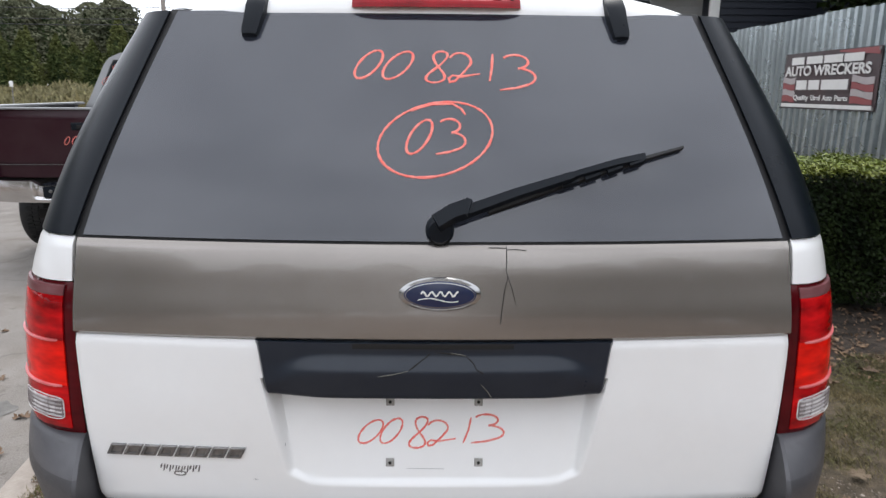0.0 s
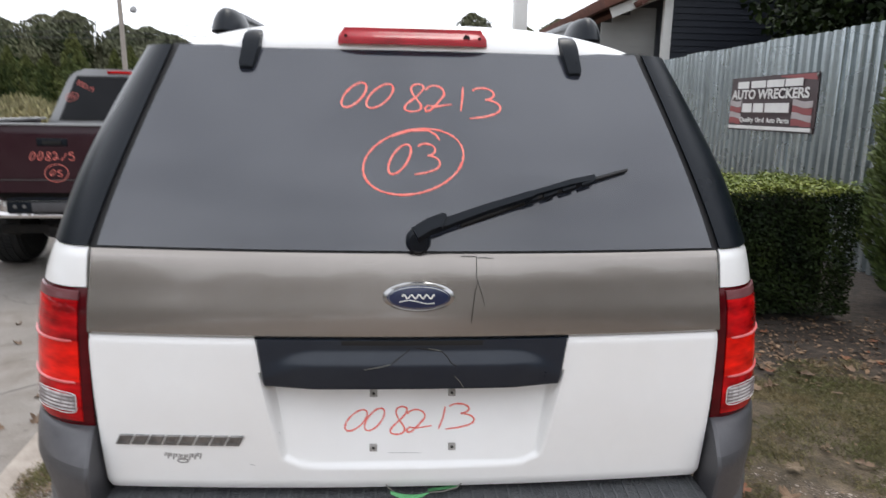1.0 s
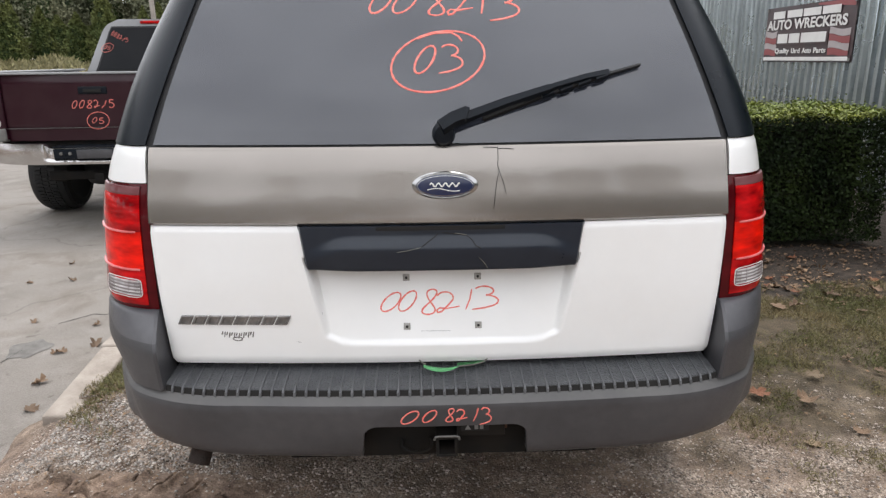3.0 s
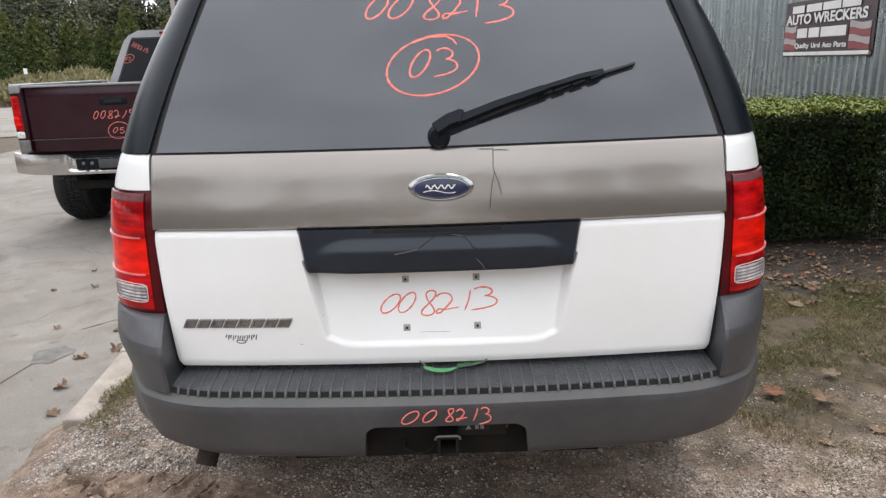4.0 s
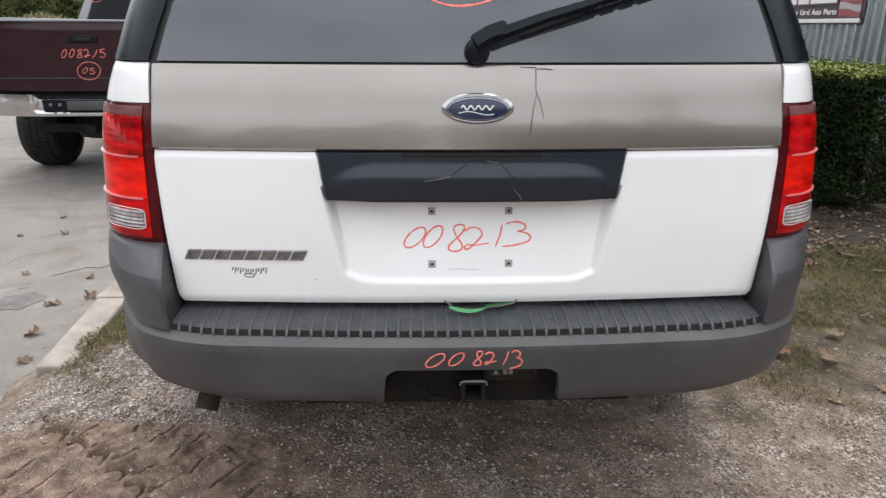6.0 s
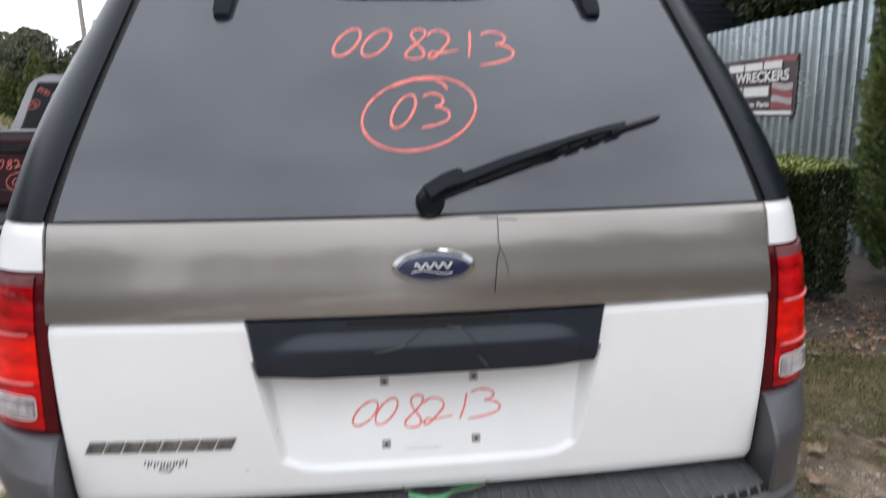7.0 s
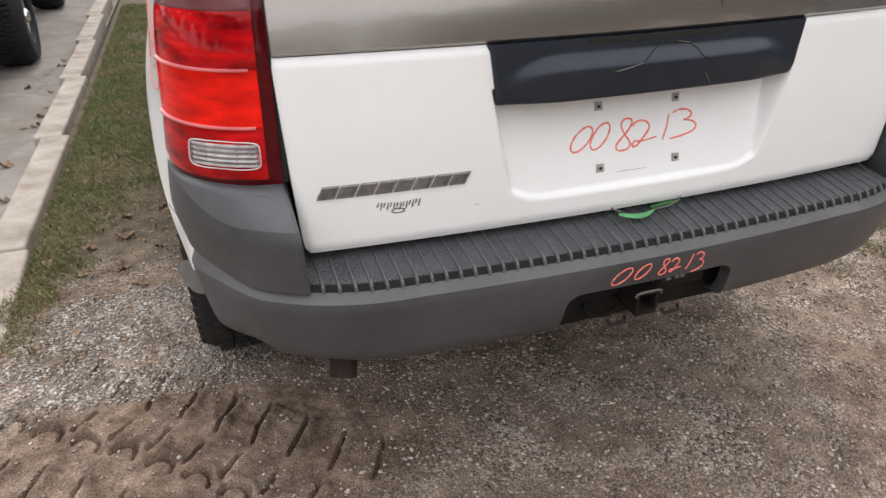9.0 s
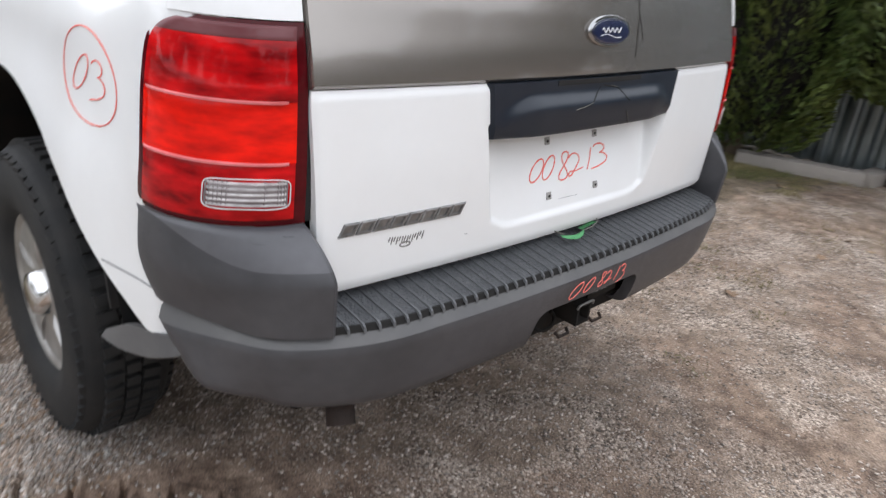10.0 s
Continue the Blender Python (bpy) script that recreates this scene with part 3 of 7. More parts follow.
oval(0.0642, 0.0226, 0.001, BLUE, "emblem_centre", emblem, "", 0.0092)


def on_emblem(x, z):
    p = on_band(0.009, 1.172) + pose(0, 0, 0, -9).to_3x3() @ Vector((x, -0.0107, z))
    return p


# a plain flourish of loops and waves stands for the script
wave = [(0.0035 * k - 0.036, 0.0048 * math.sin(k * 1.35) + 0.001) for k in range(21)]
swash = [(-0.042 + 0.004 * k, -0.0105 + 0.0035 * math.sin(k * 0.3)) for k in range(20)]
for n, line in enumerate((wave, swash)):
    part("emblem_flourish", ribbon(on_emblem, [line], 0.0032 - 0.0012 * n, 0.001, 60 + n), WHITEINK, emblem, "plain white flourish")

# raised model lettering stands as eight plain slanted blocks, and the dealer badge as a plain strip
rnd = random.Random(5)
for i in range(8):
    x0, w = -0.65 + i * 0.0345, 0.031
    bm = bmesh.new()
    outer = [(x0 + dx * w + (dz - 0.5) * 0.012, 0.8305 + dz * 0.0235) for dx, dz in ((0, 0), (1, 0), (1, 1), (0, 1))]
    mid = (sum(q[0] for q in outer) / 4, sum(q[1] for q in outer) / 4)
    rings = []
    for grow, lift in ((1.0, 0.001), (1.0, -0.003), (0.86, -0.0045), (0.62, -0.0045), (0.56, -0.001)):
        rings.append([bm.verts.new(on_gate(mid[0] + (x - mid[0]) * grow, mid[1] + (z - mid[1]) * grow) + Vector((0, lift, 0))) for x, z in outer])
    for a, b in zip(rings, rings[1:]):
        for k in range(4):
            bm.faces.new((a[k], a[(k + 1) % 4], b[(k + 1) % 4], b[k]))
    bm.faces.new(rings[-1])
    bmesh.ops.recalc_face_normals(bm, faces=bm.faces[:])
    part("badge_block", bm, BADGEM, gate, "worn chrome slanted block", smooth=False)
dealer = [[(x, 0.7985 + 0.004 * abs(x + 0.51) / 0.038 - (0.006 if k % 2 else 0.0) * 1), (x + 0.0035, 0.808 + 0.004 * abs(x + 0.51) / 0.038)] for k, x in enumerate(span(-0.549, -0.472, 14))]
dealer += [arc(-0.51, 0.7915, 0.012, 0.0045, 0, 360, 16)]
part("dealer_badge", ribbon(on_gate, dealer, 0.0032, 0.0008, 8), BADGEM, gate, "small worn grey dealer badge")

# cracks and scratches
part("crack", ribbon(on_band, [[(0.134, 1.259), (0.1345, 1.23), (0.133, 1.215), (0.137, 1.203), (0.131, 1.18), (0.127, 1.15), (0.123, 1.115)], [(0.137, 1.203), (0.145, 1.18), (0.153, 1.15)],
     [(0.134, 1.253), (0.152, 1.2535), (0.172, 1.2515)], [(0.134, 1.256), (0.1, 1.257)]], 0.0015, 0.0009, 11), FLATBLACK, band, "dark crack in the paint")
for n, line in enumerate([[(-0.009, 1.06), (-0.018, 1.052), (-0.029, 1.045), (-0.049, 1.032)], [(0.0, 1.063), (0.037, 1.058), (0.06, 1.054), (0.073, 1.043), (0.078, 1.034), (0.091, 1.027)], [(0.085, 1.006), (0.098, 0.991), (0.107, 0.974)]]):
    part("crack", ribbon(on_handle, [line], 0.0024, 0.001, 12 + n), FLATBLACK, handle)
for n, line in enumerate([[(-0.107, 1.02), (-0.076, 1.025), (-0.05, 1.031)], [(0.087, 1.004), (0.1, 0.989), (0.109, 0.973)], [(0.03, 1.061), (0.058, 1.056)]]):
    part("scratch", ribbon(on_handle, [line], 0.0017, 0.0014, 13 + n), SCRATCH, handle, "pale scratch")
for n, line in enumerate([[(-0.362, 0.784), (-0.352, 0.782)], [(-0.297, 0.852), (-0.297, 0.857)], [(-0.055, 0.803), (0.02, 0.802)]]):
    part("scuff", ribbon(on_gate, [line], 0.001, 0.0005, 14 + n), SILVER, gate)

# wiper
wiper = new("wiper")
wiper.parent = suv
pivot = on_glass(0.008, 1.288)
part("pivot_cap", turned(lathe([(0.02, 0.028), (-0.012, 0.027), (-0.022, 0.021), (-0.026, 0.0)], 24, "y"), Matrix.Translation(pivot)), BLACK, wiper)


def off_glass(x, z, d):
    q = on_glass(x, z)
    return q + Vector((0, -d, d * 0.55))


def bar(points, w, h):
    """A flat bar of width w on the glass and height h along points (x, z, distance)."""
    bm = bmesh.new()
    rows = []
    for i, (x, z, d) in enumerate(points):
        k = i / (len(points) - 1)
        ww = w[0] + (w[1] - w[0]) * k
        a, b = points[max(i - 1, 0)], points[min(i + 1, len(points) - 1)]
        dx, dz = b[0] - a[0], b[1] - a[1]
        n = math.hypot(dx, dz)
        nx, nz = -dz / n * ww / 2, dx / n * ww / 2
        rows.append([bm.verts.new(off_glass(x + s * nx, z + s * nz, d + e)) for s, e in ((-1, 0), (-0.7, h), (0.7, h), (1, 0))])
    for a, b in zip(rows, rows[1:]):
        for j in range(4):
            bm.faces.new((a[j], a[(j + 1) % 4], b[(j + 1) % 4], b[j]))
    bm.faces.new(rows[0])
    bm.faces.new(rows[-1][::-1])
    bmesh.ops.recalc_face_normals(bm, faces=bm.faces[:])
    return bm


part("wiper_hinge", joined(bar([(0.0, 1.291, 0.022), (0.03, 1.308, 0.024), (0.058, 1.318, 0.022)], (0.034, 0.036), 0.016), bar([(0.052, 1.304, 0.02), (0.062, 1.33, 0.02)], (0.018, 0.018), 0.018)), BLACK, wiper)
part("wiper_arm", bar([(0.056, 1.312, 0.022), (0.15, 1.342, 0.026), (0.26, 1.374, 0.024)], (0.024, 0.017), 0.011), BLACK, wiper)
part("wiper_bridge", bar([(0.2, 1.354, 0.016), (0.27, 1.379, 0.022), (0.35, 1.401, 0.018), (0.41, 1.415, 0.01)], (0.012, 0.016), 0.008), BLACK, wiper)
part("wiper_blade", bar([(0.10, 1.318, 0.003), (0.25, 1.366, 0.006), (0.4, 1.41, 0.006), (0.492, 1.434, 0.003)], (0.012, 0.006), 0.009), GASKET, wiper)
for k in range(4):
    x = 0.24 + 0.045 * k
    part("wiper_claw", bar([(x, 1.366 + 0.28 * (x - 0.24), 0.012), (x + 0.03, 1.3745 + 0.28 * (x - 0.24), 0.012)], (0.022, 0.02), 0.007), BLACK, wiper)

# roof with its rear edge
ROOF = [(0.0, 0.308, 1.714), (0.25, 0.318, 1.735), (0.5, 0.338, 1.757), (0.75, 0.375, 1.772), (1.0, 0.43, 1.782), (1.5, 0.7, 1.796), (2.0, 1.2, 1.803), (3.0, 2.2, 1.8), (4.0, 2.85, 1.77), (4.2, 2.95, 1.75)]


def roof_point(x, t):
    y = curve_at([(r[0], r[1]) for r in ROOF], t)
    z = curve_at([(r[0], r[2]) for r in ROOF], t)
    edge = 0.578 + 0.05 * smooth(0.3, 2.0, t)
    q = x * edge
    up = smooth(0.0, 1.0, t)
    return Vector((q, y + 0.11 * q * q, z - (0.012 + 0.045 * up) * abs(x) ** 4 - 0.008 * x * x - 0.02 * up * max(0.0, abs(x) - 0.9) * 10 * 0.5))


part("roof", shell(roof_point, span(-1, 1, 49), span(0, 1, 13) + span(1.1, 2, 8) + span(2.2, 4.2, 12), 0.012, (0, 0, -1)), WHITE, suv, "white roof")
for s in (-1, 1):
    rail = new("roof_rail")
    rail.parent = suv
    pts = [(s * 0.53, 0.72, 1.785), (s * 0.53, 0.78, 1.815), (s * 0.53, 0.86, 1.832), (s * 0.53, 1.2, 1.838), (s * 0.53, 2.2, 1.835), (s * 0.53, 2.5, 1.815), (s * 0.53, 2.6, 1.79)]
    part("rail_bar", tube(pts, 0.022, 10), BLACK, rail)
    foot = sheet(lambda a, b, s=s: Vector((s * 0.53 + 0.05 * math.cos(a) * (1 - 0.85 * b * b), 0.74 + 0.13 * math.sin(a) * (1 - 0.55 * b), 1.776 + 0.068 * math.sin(b * math.pi / 2))), span(0, 2 * math.pi, 25), span(0, 1, 8))
    part("rail_foot", foot, BLACK, rail)

# high brake lamp
def lamp_bar(x, t):
    q = x * (0.182 - 0.012 * smooth(0.4, 1.0, t))
    return Vector((q, 0.304 + 0.03 * t + 0.11 * q * q - 0.016 * math.sin(math.pi * min(t + 0.25, 1)) * (1 - abs(x) ** 8), 1.719 + 0.043 * t))


brake = part("high_brake_lamp", shell(lamp_bar, span(-1, 1, 33), span(0, 1, 9), 0.02), DULLRED, suv, "red high-mounted brake lamp")
for bx in (-0.9, 0.72, 0.9):
    c = lamp_bar(bx, 0.45)
    part("brake_lamp_screw", turned(lathe([(0, 0.0085 if bx == 0.72 else 0.004), (-0.003, 0.0085 if bx == 0.72 else 0.004)], 12, "y"), Matrix.Translation(c)), FLATBLACK, brake)

# glass hinges
for s in (-1, 1):
    bm = bmesh.new()
    rows = []
    for z, w, d in ((1.655, 0.0, 0.012), (1.656, 0.017, 0.016), (1.664, 0.02, 0.02), (1.7, 0.0225, 0.022), (1.715, 0.024, 0.024), (1.735, 0.024, 0.022), (1.748, 0.02, 0.012), (1.752, 0.008, 0.004)):
        c = skin(0.39, min(z, 1.712))
        c.y += max(0.0, z - 1.712) * 0.8
        x = s * (0.398 - 0.12 * (z - 1.655))
        rows.append([bm.verts.new((x + k * w, c.y - d * e, z - 0.5 * d * (1 - e) + 0.3 * d)) for k, e in ((-1, 0.0), (-0.85, 0.85), (0, 1.0), (0.85, 0.85), (1, 0.0))])
    for a, b in zip(rows, rows[1:]):
        for j in range(4):
            bm.faces.new((a[j], a[j + 1], b[j + 1], b[j]))
    bmesh.ops.recalc_face_normals(bm, faces=bm.faces[:])
    hinge = part("glass_hinge", bm, BLACK, suv, "black window hinge cover")
    c = skin(s * 0.39, 1.712)
    part("hinge_slot", box_bm((s * 0.39 - 0.009, c.y - 0.006, 1.733), (s * 0.39 + 0.009, c.y + 0.0, 1.737)), FLATBLACK, hinge)

# rear pillars, quarter panels, flanks
for s in (-1, 1):
    def pillar(u, z, s=s):
        return skin(s * (gate_half(z) + 0.011 + u), z, 0.004)

    bm = shell(pillar, span(0, 0.293, 14) if s > 0 else span(0.293, 0, 14), span(1.266, 1.712, 24), 0.012)
    part("pillar_trim", bm, BLACK, suv, "black rear pillar trim")

    def above_lamp(u, z, s=s):
        p = skin(s * (0.7085 + u), z, 0.003)
        p.y += 0.006 * smooth(1.25, 1.262, z)
        return p

    part("quarter_corner", shell(above_lamp, span(0, 0.27, 14) if s > 0 else span(0.27, 0, 14), [1.178, 1.182] + span(1.19, 1.25, 6) + [1.257, 1.262], 0.012), WHITE, suv)

    ys = [0.095, 0.12, 0.145] + span(0.165, 0.51, 16) + span(0.52, 1.44, 46) + span(1.45, 3.45, 12) + span(3.47, 4.33, 40) + span(4.36, 4.62, 6)

    def lower_edge(y):
        z = curve_at([(0.0, 0.585), (0.127, 0.588), (0.2, 0.595), (0.26, 0.618), (0.31, 0.655), (0.378, 0.705), (0.43, 0.747), (0.5, 0.81), (0.55, 0.852), (0.6, 0.893)], y) if y < 0.6 else 0.435
        for wy, r in ((0.9, 0.583), (3.9, 0.51)):
            if y >= 0.6 and abs(y - wy) < r:
                z = max(z, 0.395 + math.sqrt(r ** 2 - (y - wy) ** 2))
        return z

    def side_point(y, v, s=s):
        z0 = lower_edge(y)
        top = 1.262 - 0.2 * smooth(3.4, 4.6, y)
        z = z0 + (top - z0) * v
        p = flank(y, z, s)
        p.x *= 1 - 0.08 * smooth(3.6, 4.62, y)
        p.x -= s * 0.045 * smooth(0.235, 0.15, y) * smooth(0.8, 0.72, z)
        return p

    part("flank_panel", shell(side_point, ys if s < 0 else ys[::-1], [0, 0.012, 0.03] + span(0.06, 1, 22), 0.015, (-s, 0, 0)), WHITE, suv, "white side panel with flared wheel arches")
    # Grey strip on the white panel draws the crease's shade line.
    part("side_crease", shell(lambda y, v, s=s: flank(y, 0.708 + 0.03 * (y - 0.2) + 0.0028 * v, s, 0.0012), span(0.215, 0.37, 8) if s < 0 else span(0.37, 0.215, 8), [0, 1], 0.004, (-s, 0, 0)), SILVER, suv)

    def side_glass(y, v, s=s):
        z = 1.266 + v * 0.452
        cut = curve_at([(1.266, 3.55), (1.72, 2.95)], z)
        start = skin(s * 0.98, z).y
        p = flank(start + (cut - start) * y, z, s)
        return p

    part("side_window", shell(side_glass, span(0, 1, 20) if s < 0 else span(1, 0, 20), span(0, 1, 10), 0.01, (-s, 0, 0)), GLASS, suv, "dark tinted side windows")
    for py in (0.30, 0.62):
        part("window_post", shell(lambda y, v, s=s, py=py: side_glass(py + y * 0.02, v, s) + Vector((s * 0.004, 0, 0)), [0, 1] if s < 0 else [1, 0], span(0, 1, 8), 0.008, (-s, 0, 0)), BLACK, suv)
    for wy, r in ((0.9, 0.575), (3.9, 0.505)):
        liner = sheet(lambda a, x, s=s, wy=wy, r=r: Vector((s * x, wy + r * math.cos(a), 0.395 + r * math.sin(a))), span(0.1, math.pi - 0.28, 20), [0.9, 0.8, 0.6, 0.55])
        part("wheel_liner", liner, DARK, suv)

front = shell(lambda x, v: Vector((x * curve_at(FLANK, 0.5 + 0.55 * v) * 0.92, 4.62 + 0.05 * (1 - x * x), 0.5 + 0.56 * v)), span(1, -1, 11), span(0, 1, 5), 0.02, (0, -1, 0))
part("front_panel", front, WHITE, suv)
part("bonnet", shell(lambda x, v: Vector((x * (0.86 - 0.04 * v), 3.55 + 1.1 * v, 1.262 - 0.2 * v * v + 0.04 * (1 - x * x))), span(-1, 1, 11), span(0, 1, 8), 0.02, (0, 0, -1)), WHITE, suv)
part("windscreen", shell(lambda x, v: Vector((x * (0.82 - 0.2 * v), 3.58 - 0.63 * v, 1.27 + 0.48 * v)), span(1, -1, 9), span(0, 1, 6), 0.01, (0, -1, 0)), GLASS, suv)
# Boxes hung below the pan are added unseen to shade the ground.
part("floor_pan", joined(box_bm((-0.68, 0.1, 0.42), (0.68, 4.5, 0.5), 0.02), box_bm((-0.55, 0.45, 0.33), (0.55, 4.3, 0.44), 0.03), box_bm((-0.66, 0.09, 0.5), (0.66, 3.5, 1.24), 0.02), box_bm((-0.55, 0.86, 0.3), (0.55, 1.14, 0.44), 0.05)), DARK, suv)
part("axle", joined(tube([(-0.8, 1.0, 0.37), (0.8, 1.0, 0.37)], 0.05, 12), turned(lathe([(-0.12, 0.05), (-0.06, 0.13), (0.06, 0.13), (0.12, 0.05)], 16), pose(0, 1.0, 0.37))), RUST, suv)

# tail lamps
for s in (-1, 1):
    lamp = new("tail_lamp")
    lamp.parent = suv
    L0, L1 = 0.862, 1.176

    def inner(z):
        return 0.706 + 0.002 * smooth(1.1, 0.86, z)

    def lamp_point(k, z, s=s, out=0.006):
        u1 = curve_at([(0.86, 1.058), (0.96, 1.054), (1.06, 1.048), (1.11, 1.038), (1.135, 1.028), (1.152, 1.01), (1.164, 0.985), (1.172, 0.952), (1.178, 0.9)], z)
        p = skin(s * (inner(z) + (u1 - inner(z)) * k), z, out)
        return p

    def zone(k0, k1, z0, z1, out, nk=14, nz=6, rim=0.003, s=s, thick=0.01):
        ks, zs = span(k0, k1, nk), span(z0, z1, nz)

        def f(k, z):
            e = min((k - k0) / (k1 - k0), (k1 - k) / (k1 - k0), (z - z0) / (z1 - z0), (z1 - z) / (z1 - z0))
            return lamp_point(k, z, s, out - (rim if e < 1e-6 else 0))
        return shell(f, ks if s > 0 else ks[::-1], zs, thick)

    part("lamp_housing", zone(0, 1, L0, L1, 0.004, 24, 24, thick=0.03), DRED, lamp, "deep red lamp housing")
    part("lamp_cap", zone(0.08, 0.962, 1.151, 1.1705, 0.009, 24, 8, 0.001), DULLPINK, lamp, "dull pink top of the lens")
    part("lamp_lens_upper", zone(0.08, 0.962, 1.0625, 1.1505, 0.009, 24, 14, 0.001), RED, lamp, "red ribbed lens")
    part("lamp_lens_middle", zone(0.08, 0.962, 0.968, 1.062, 0.009, 20, 8, 0.001), BRIGHT, lamp, "bright red ribbed lens")
    part("lamp_lens_lower", zone(0.08, 0.965, 0.874, 0.9675, 0.009, 20, 6, 0.003), RED, lamp)
    for z, k0, k1 in ((1.0615, 0.13, 0.95), (0.967, 0.12, 0.955)):
        part("lamp_ridge", zone(k0, k1, z - 0.0028, z + 0.0028, 0.0125, 20, 5, 0.0045), RIDGE, lamp, "red ridge with painted pale highlight")
    part("reversing_lens", zone(0.112, 0.557, 0.896, 0.943, 0.0105, 12, 6), DCLEAR, lamp, "clear ribbed reversing lens")
    for row in range(5):
        z = 0.8985 + row * 0.0088
        part("lens_rib", zone(0.122, 0.547, z, z + 0.0054, 0.0122, 22, 5, 0.003, thick=0.004), CLEAR, lamp)
    for colm in range(11):
        k0 = (0.124, 0.14, 0.156, 0.172, 0.24, 0.43, 0.452, 0.474, 0.496, 0.518, 0.538)[colm]
        part("lens_facet", zone(k0, k0 + 0.0085, 0.899, 0.9405, 0.0128, 3, 8, 0.002, thick=0.003), DCLEAR, lamp)
    edge = []
    for i in range(48):
        a = 2 * math.pi * (i + 0.5) / 48
        ca, sa = math.cos(a), math.sin(a)
        k = 0.3345 + 0.2235 * math.copysign(abs(ca) ** 0.32, ca)
        z = 0.9195 + 0.0245 * math.copysign(abs(sa) ** 0.32, sa)
        edge.append(lamp_point(k, z, s, 0.0115))
    part("lens_rim", tube(edge + edge[:2], 0.001, 6), WHITEINK, lamp, "pale moulded edge of the reversing lens")
    part("lamp_seal", zone(-0.05, 0.0, L0, 1.176, 0.0, 3, 12), GASKET, lamp)

# bumper
TUCK = 0.018


def bump_plan(u, z, out=0.0, turn=0.335):
    s, u = (-1 if u < 0 else 1), abs(u)
    a, run = 0.5, 0.52
    y = -0.117 + 0.085 * min(u, a) ** 2
    if u <= a:
        return Vector((s * u, y - out, z))
    k = min((u - a) / run, 1.0) * math.pi / 2
    q = Vector((s * (a + (0.402 + out) * math.sin(k)), y + turn * (1 - math.cos(k)) - out * math.cos(k), z))
    q.x -= s * TUCK * smooth(0.74, 0.85, u) * (1 - 0.6 * smooth(0.87, 0.985, u))
    return q


def bump_low(u):
    return 0.49 + 0.04 * max(abs(u) - 0.5, 0.0) / 0.45 + 0.014 * smooth(0.75, 0.98, abs(u))


FACE = [(0.0, -0.06), (0.03, -0.045), (0.1, -0.032), (0.25, -0.022), (0.5, -0.012), (0.85, -0.002), (0.96, 0.0), (1.0, -0.002)]


def face_point(u, v):
    side = smooth(0.8, 0.97, abs(u))
    u *= 1 - 0.03 * (1 - v) * smooth(0.7, 1.0, abs(u))
    z0, z1 = bump_low(u), 0.657
    base = z0
    for x0, x1 in ((-0.205, 0.207),):
        d = min(u - x0, x1 - u)
        if d > 0:
            z0 += (0.551 - z0) * smooth(0.0, 0.008, d) + 0.046 * math.sqrt(1 - (1 - min(d / 0.042, 1.0)) ** 2)
    z = z0 + (z1 - z0) * v
    w = (z - base) / (z1 - base)
    return bump_plan(u, z, (curve_at(FACE, w) - 0.012 * (1 - w) * smooth(0.55, 0.95, abs(u))) * (1 - 0.5 * side), 0.27 + 0.065 * w)


us = sorted(set(span(-0.962, 0.962, 87) + span(-0.207, -0.16, 18) + span(0.162, 0.209, 18)))
bumper = part("bumper", shell(face_point, us, [r[0] for r in FACE], 0.03), GREY, suv, "grey plastic step bumper")
# Light on the upward-facing chamfer is put into its paler grey.
part("bumper_chamfer", shell(lambda u, v: bump_plan(u * (1 + 0.008 * min(v, 1)), 0.6575 + (0.016 + 0.018 * smooth(0.75, 1.0, abs(u))) * min(v, 1) + 0.008 * max(v - 1, 0), 0.0 - 0.017 * min(v, 1) - 0.004 * max(v - 1, 0)), span(-0.968, 0.968, 87), [0, 0.04, 0.3, 0.7, 0.96, 1, 1.1, 1.5, 2], 0.02), PALEGREY, bumper, "lighter chamfered edge")
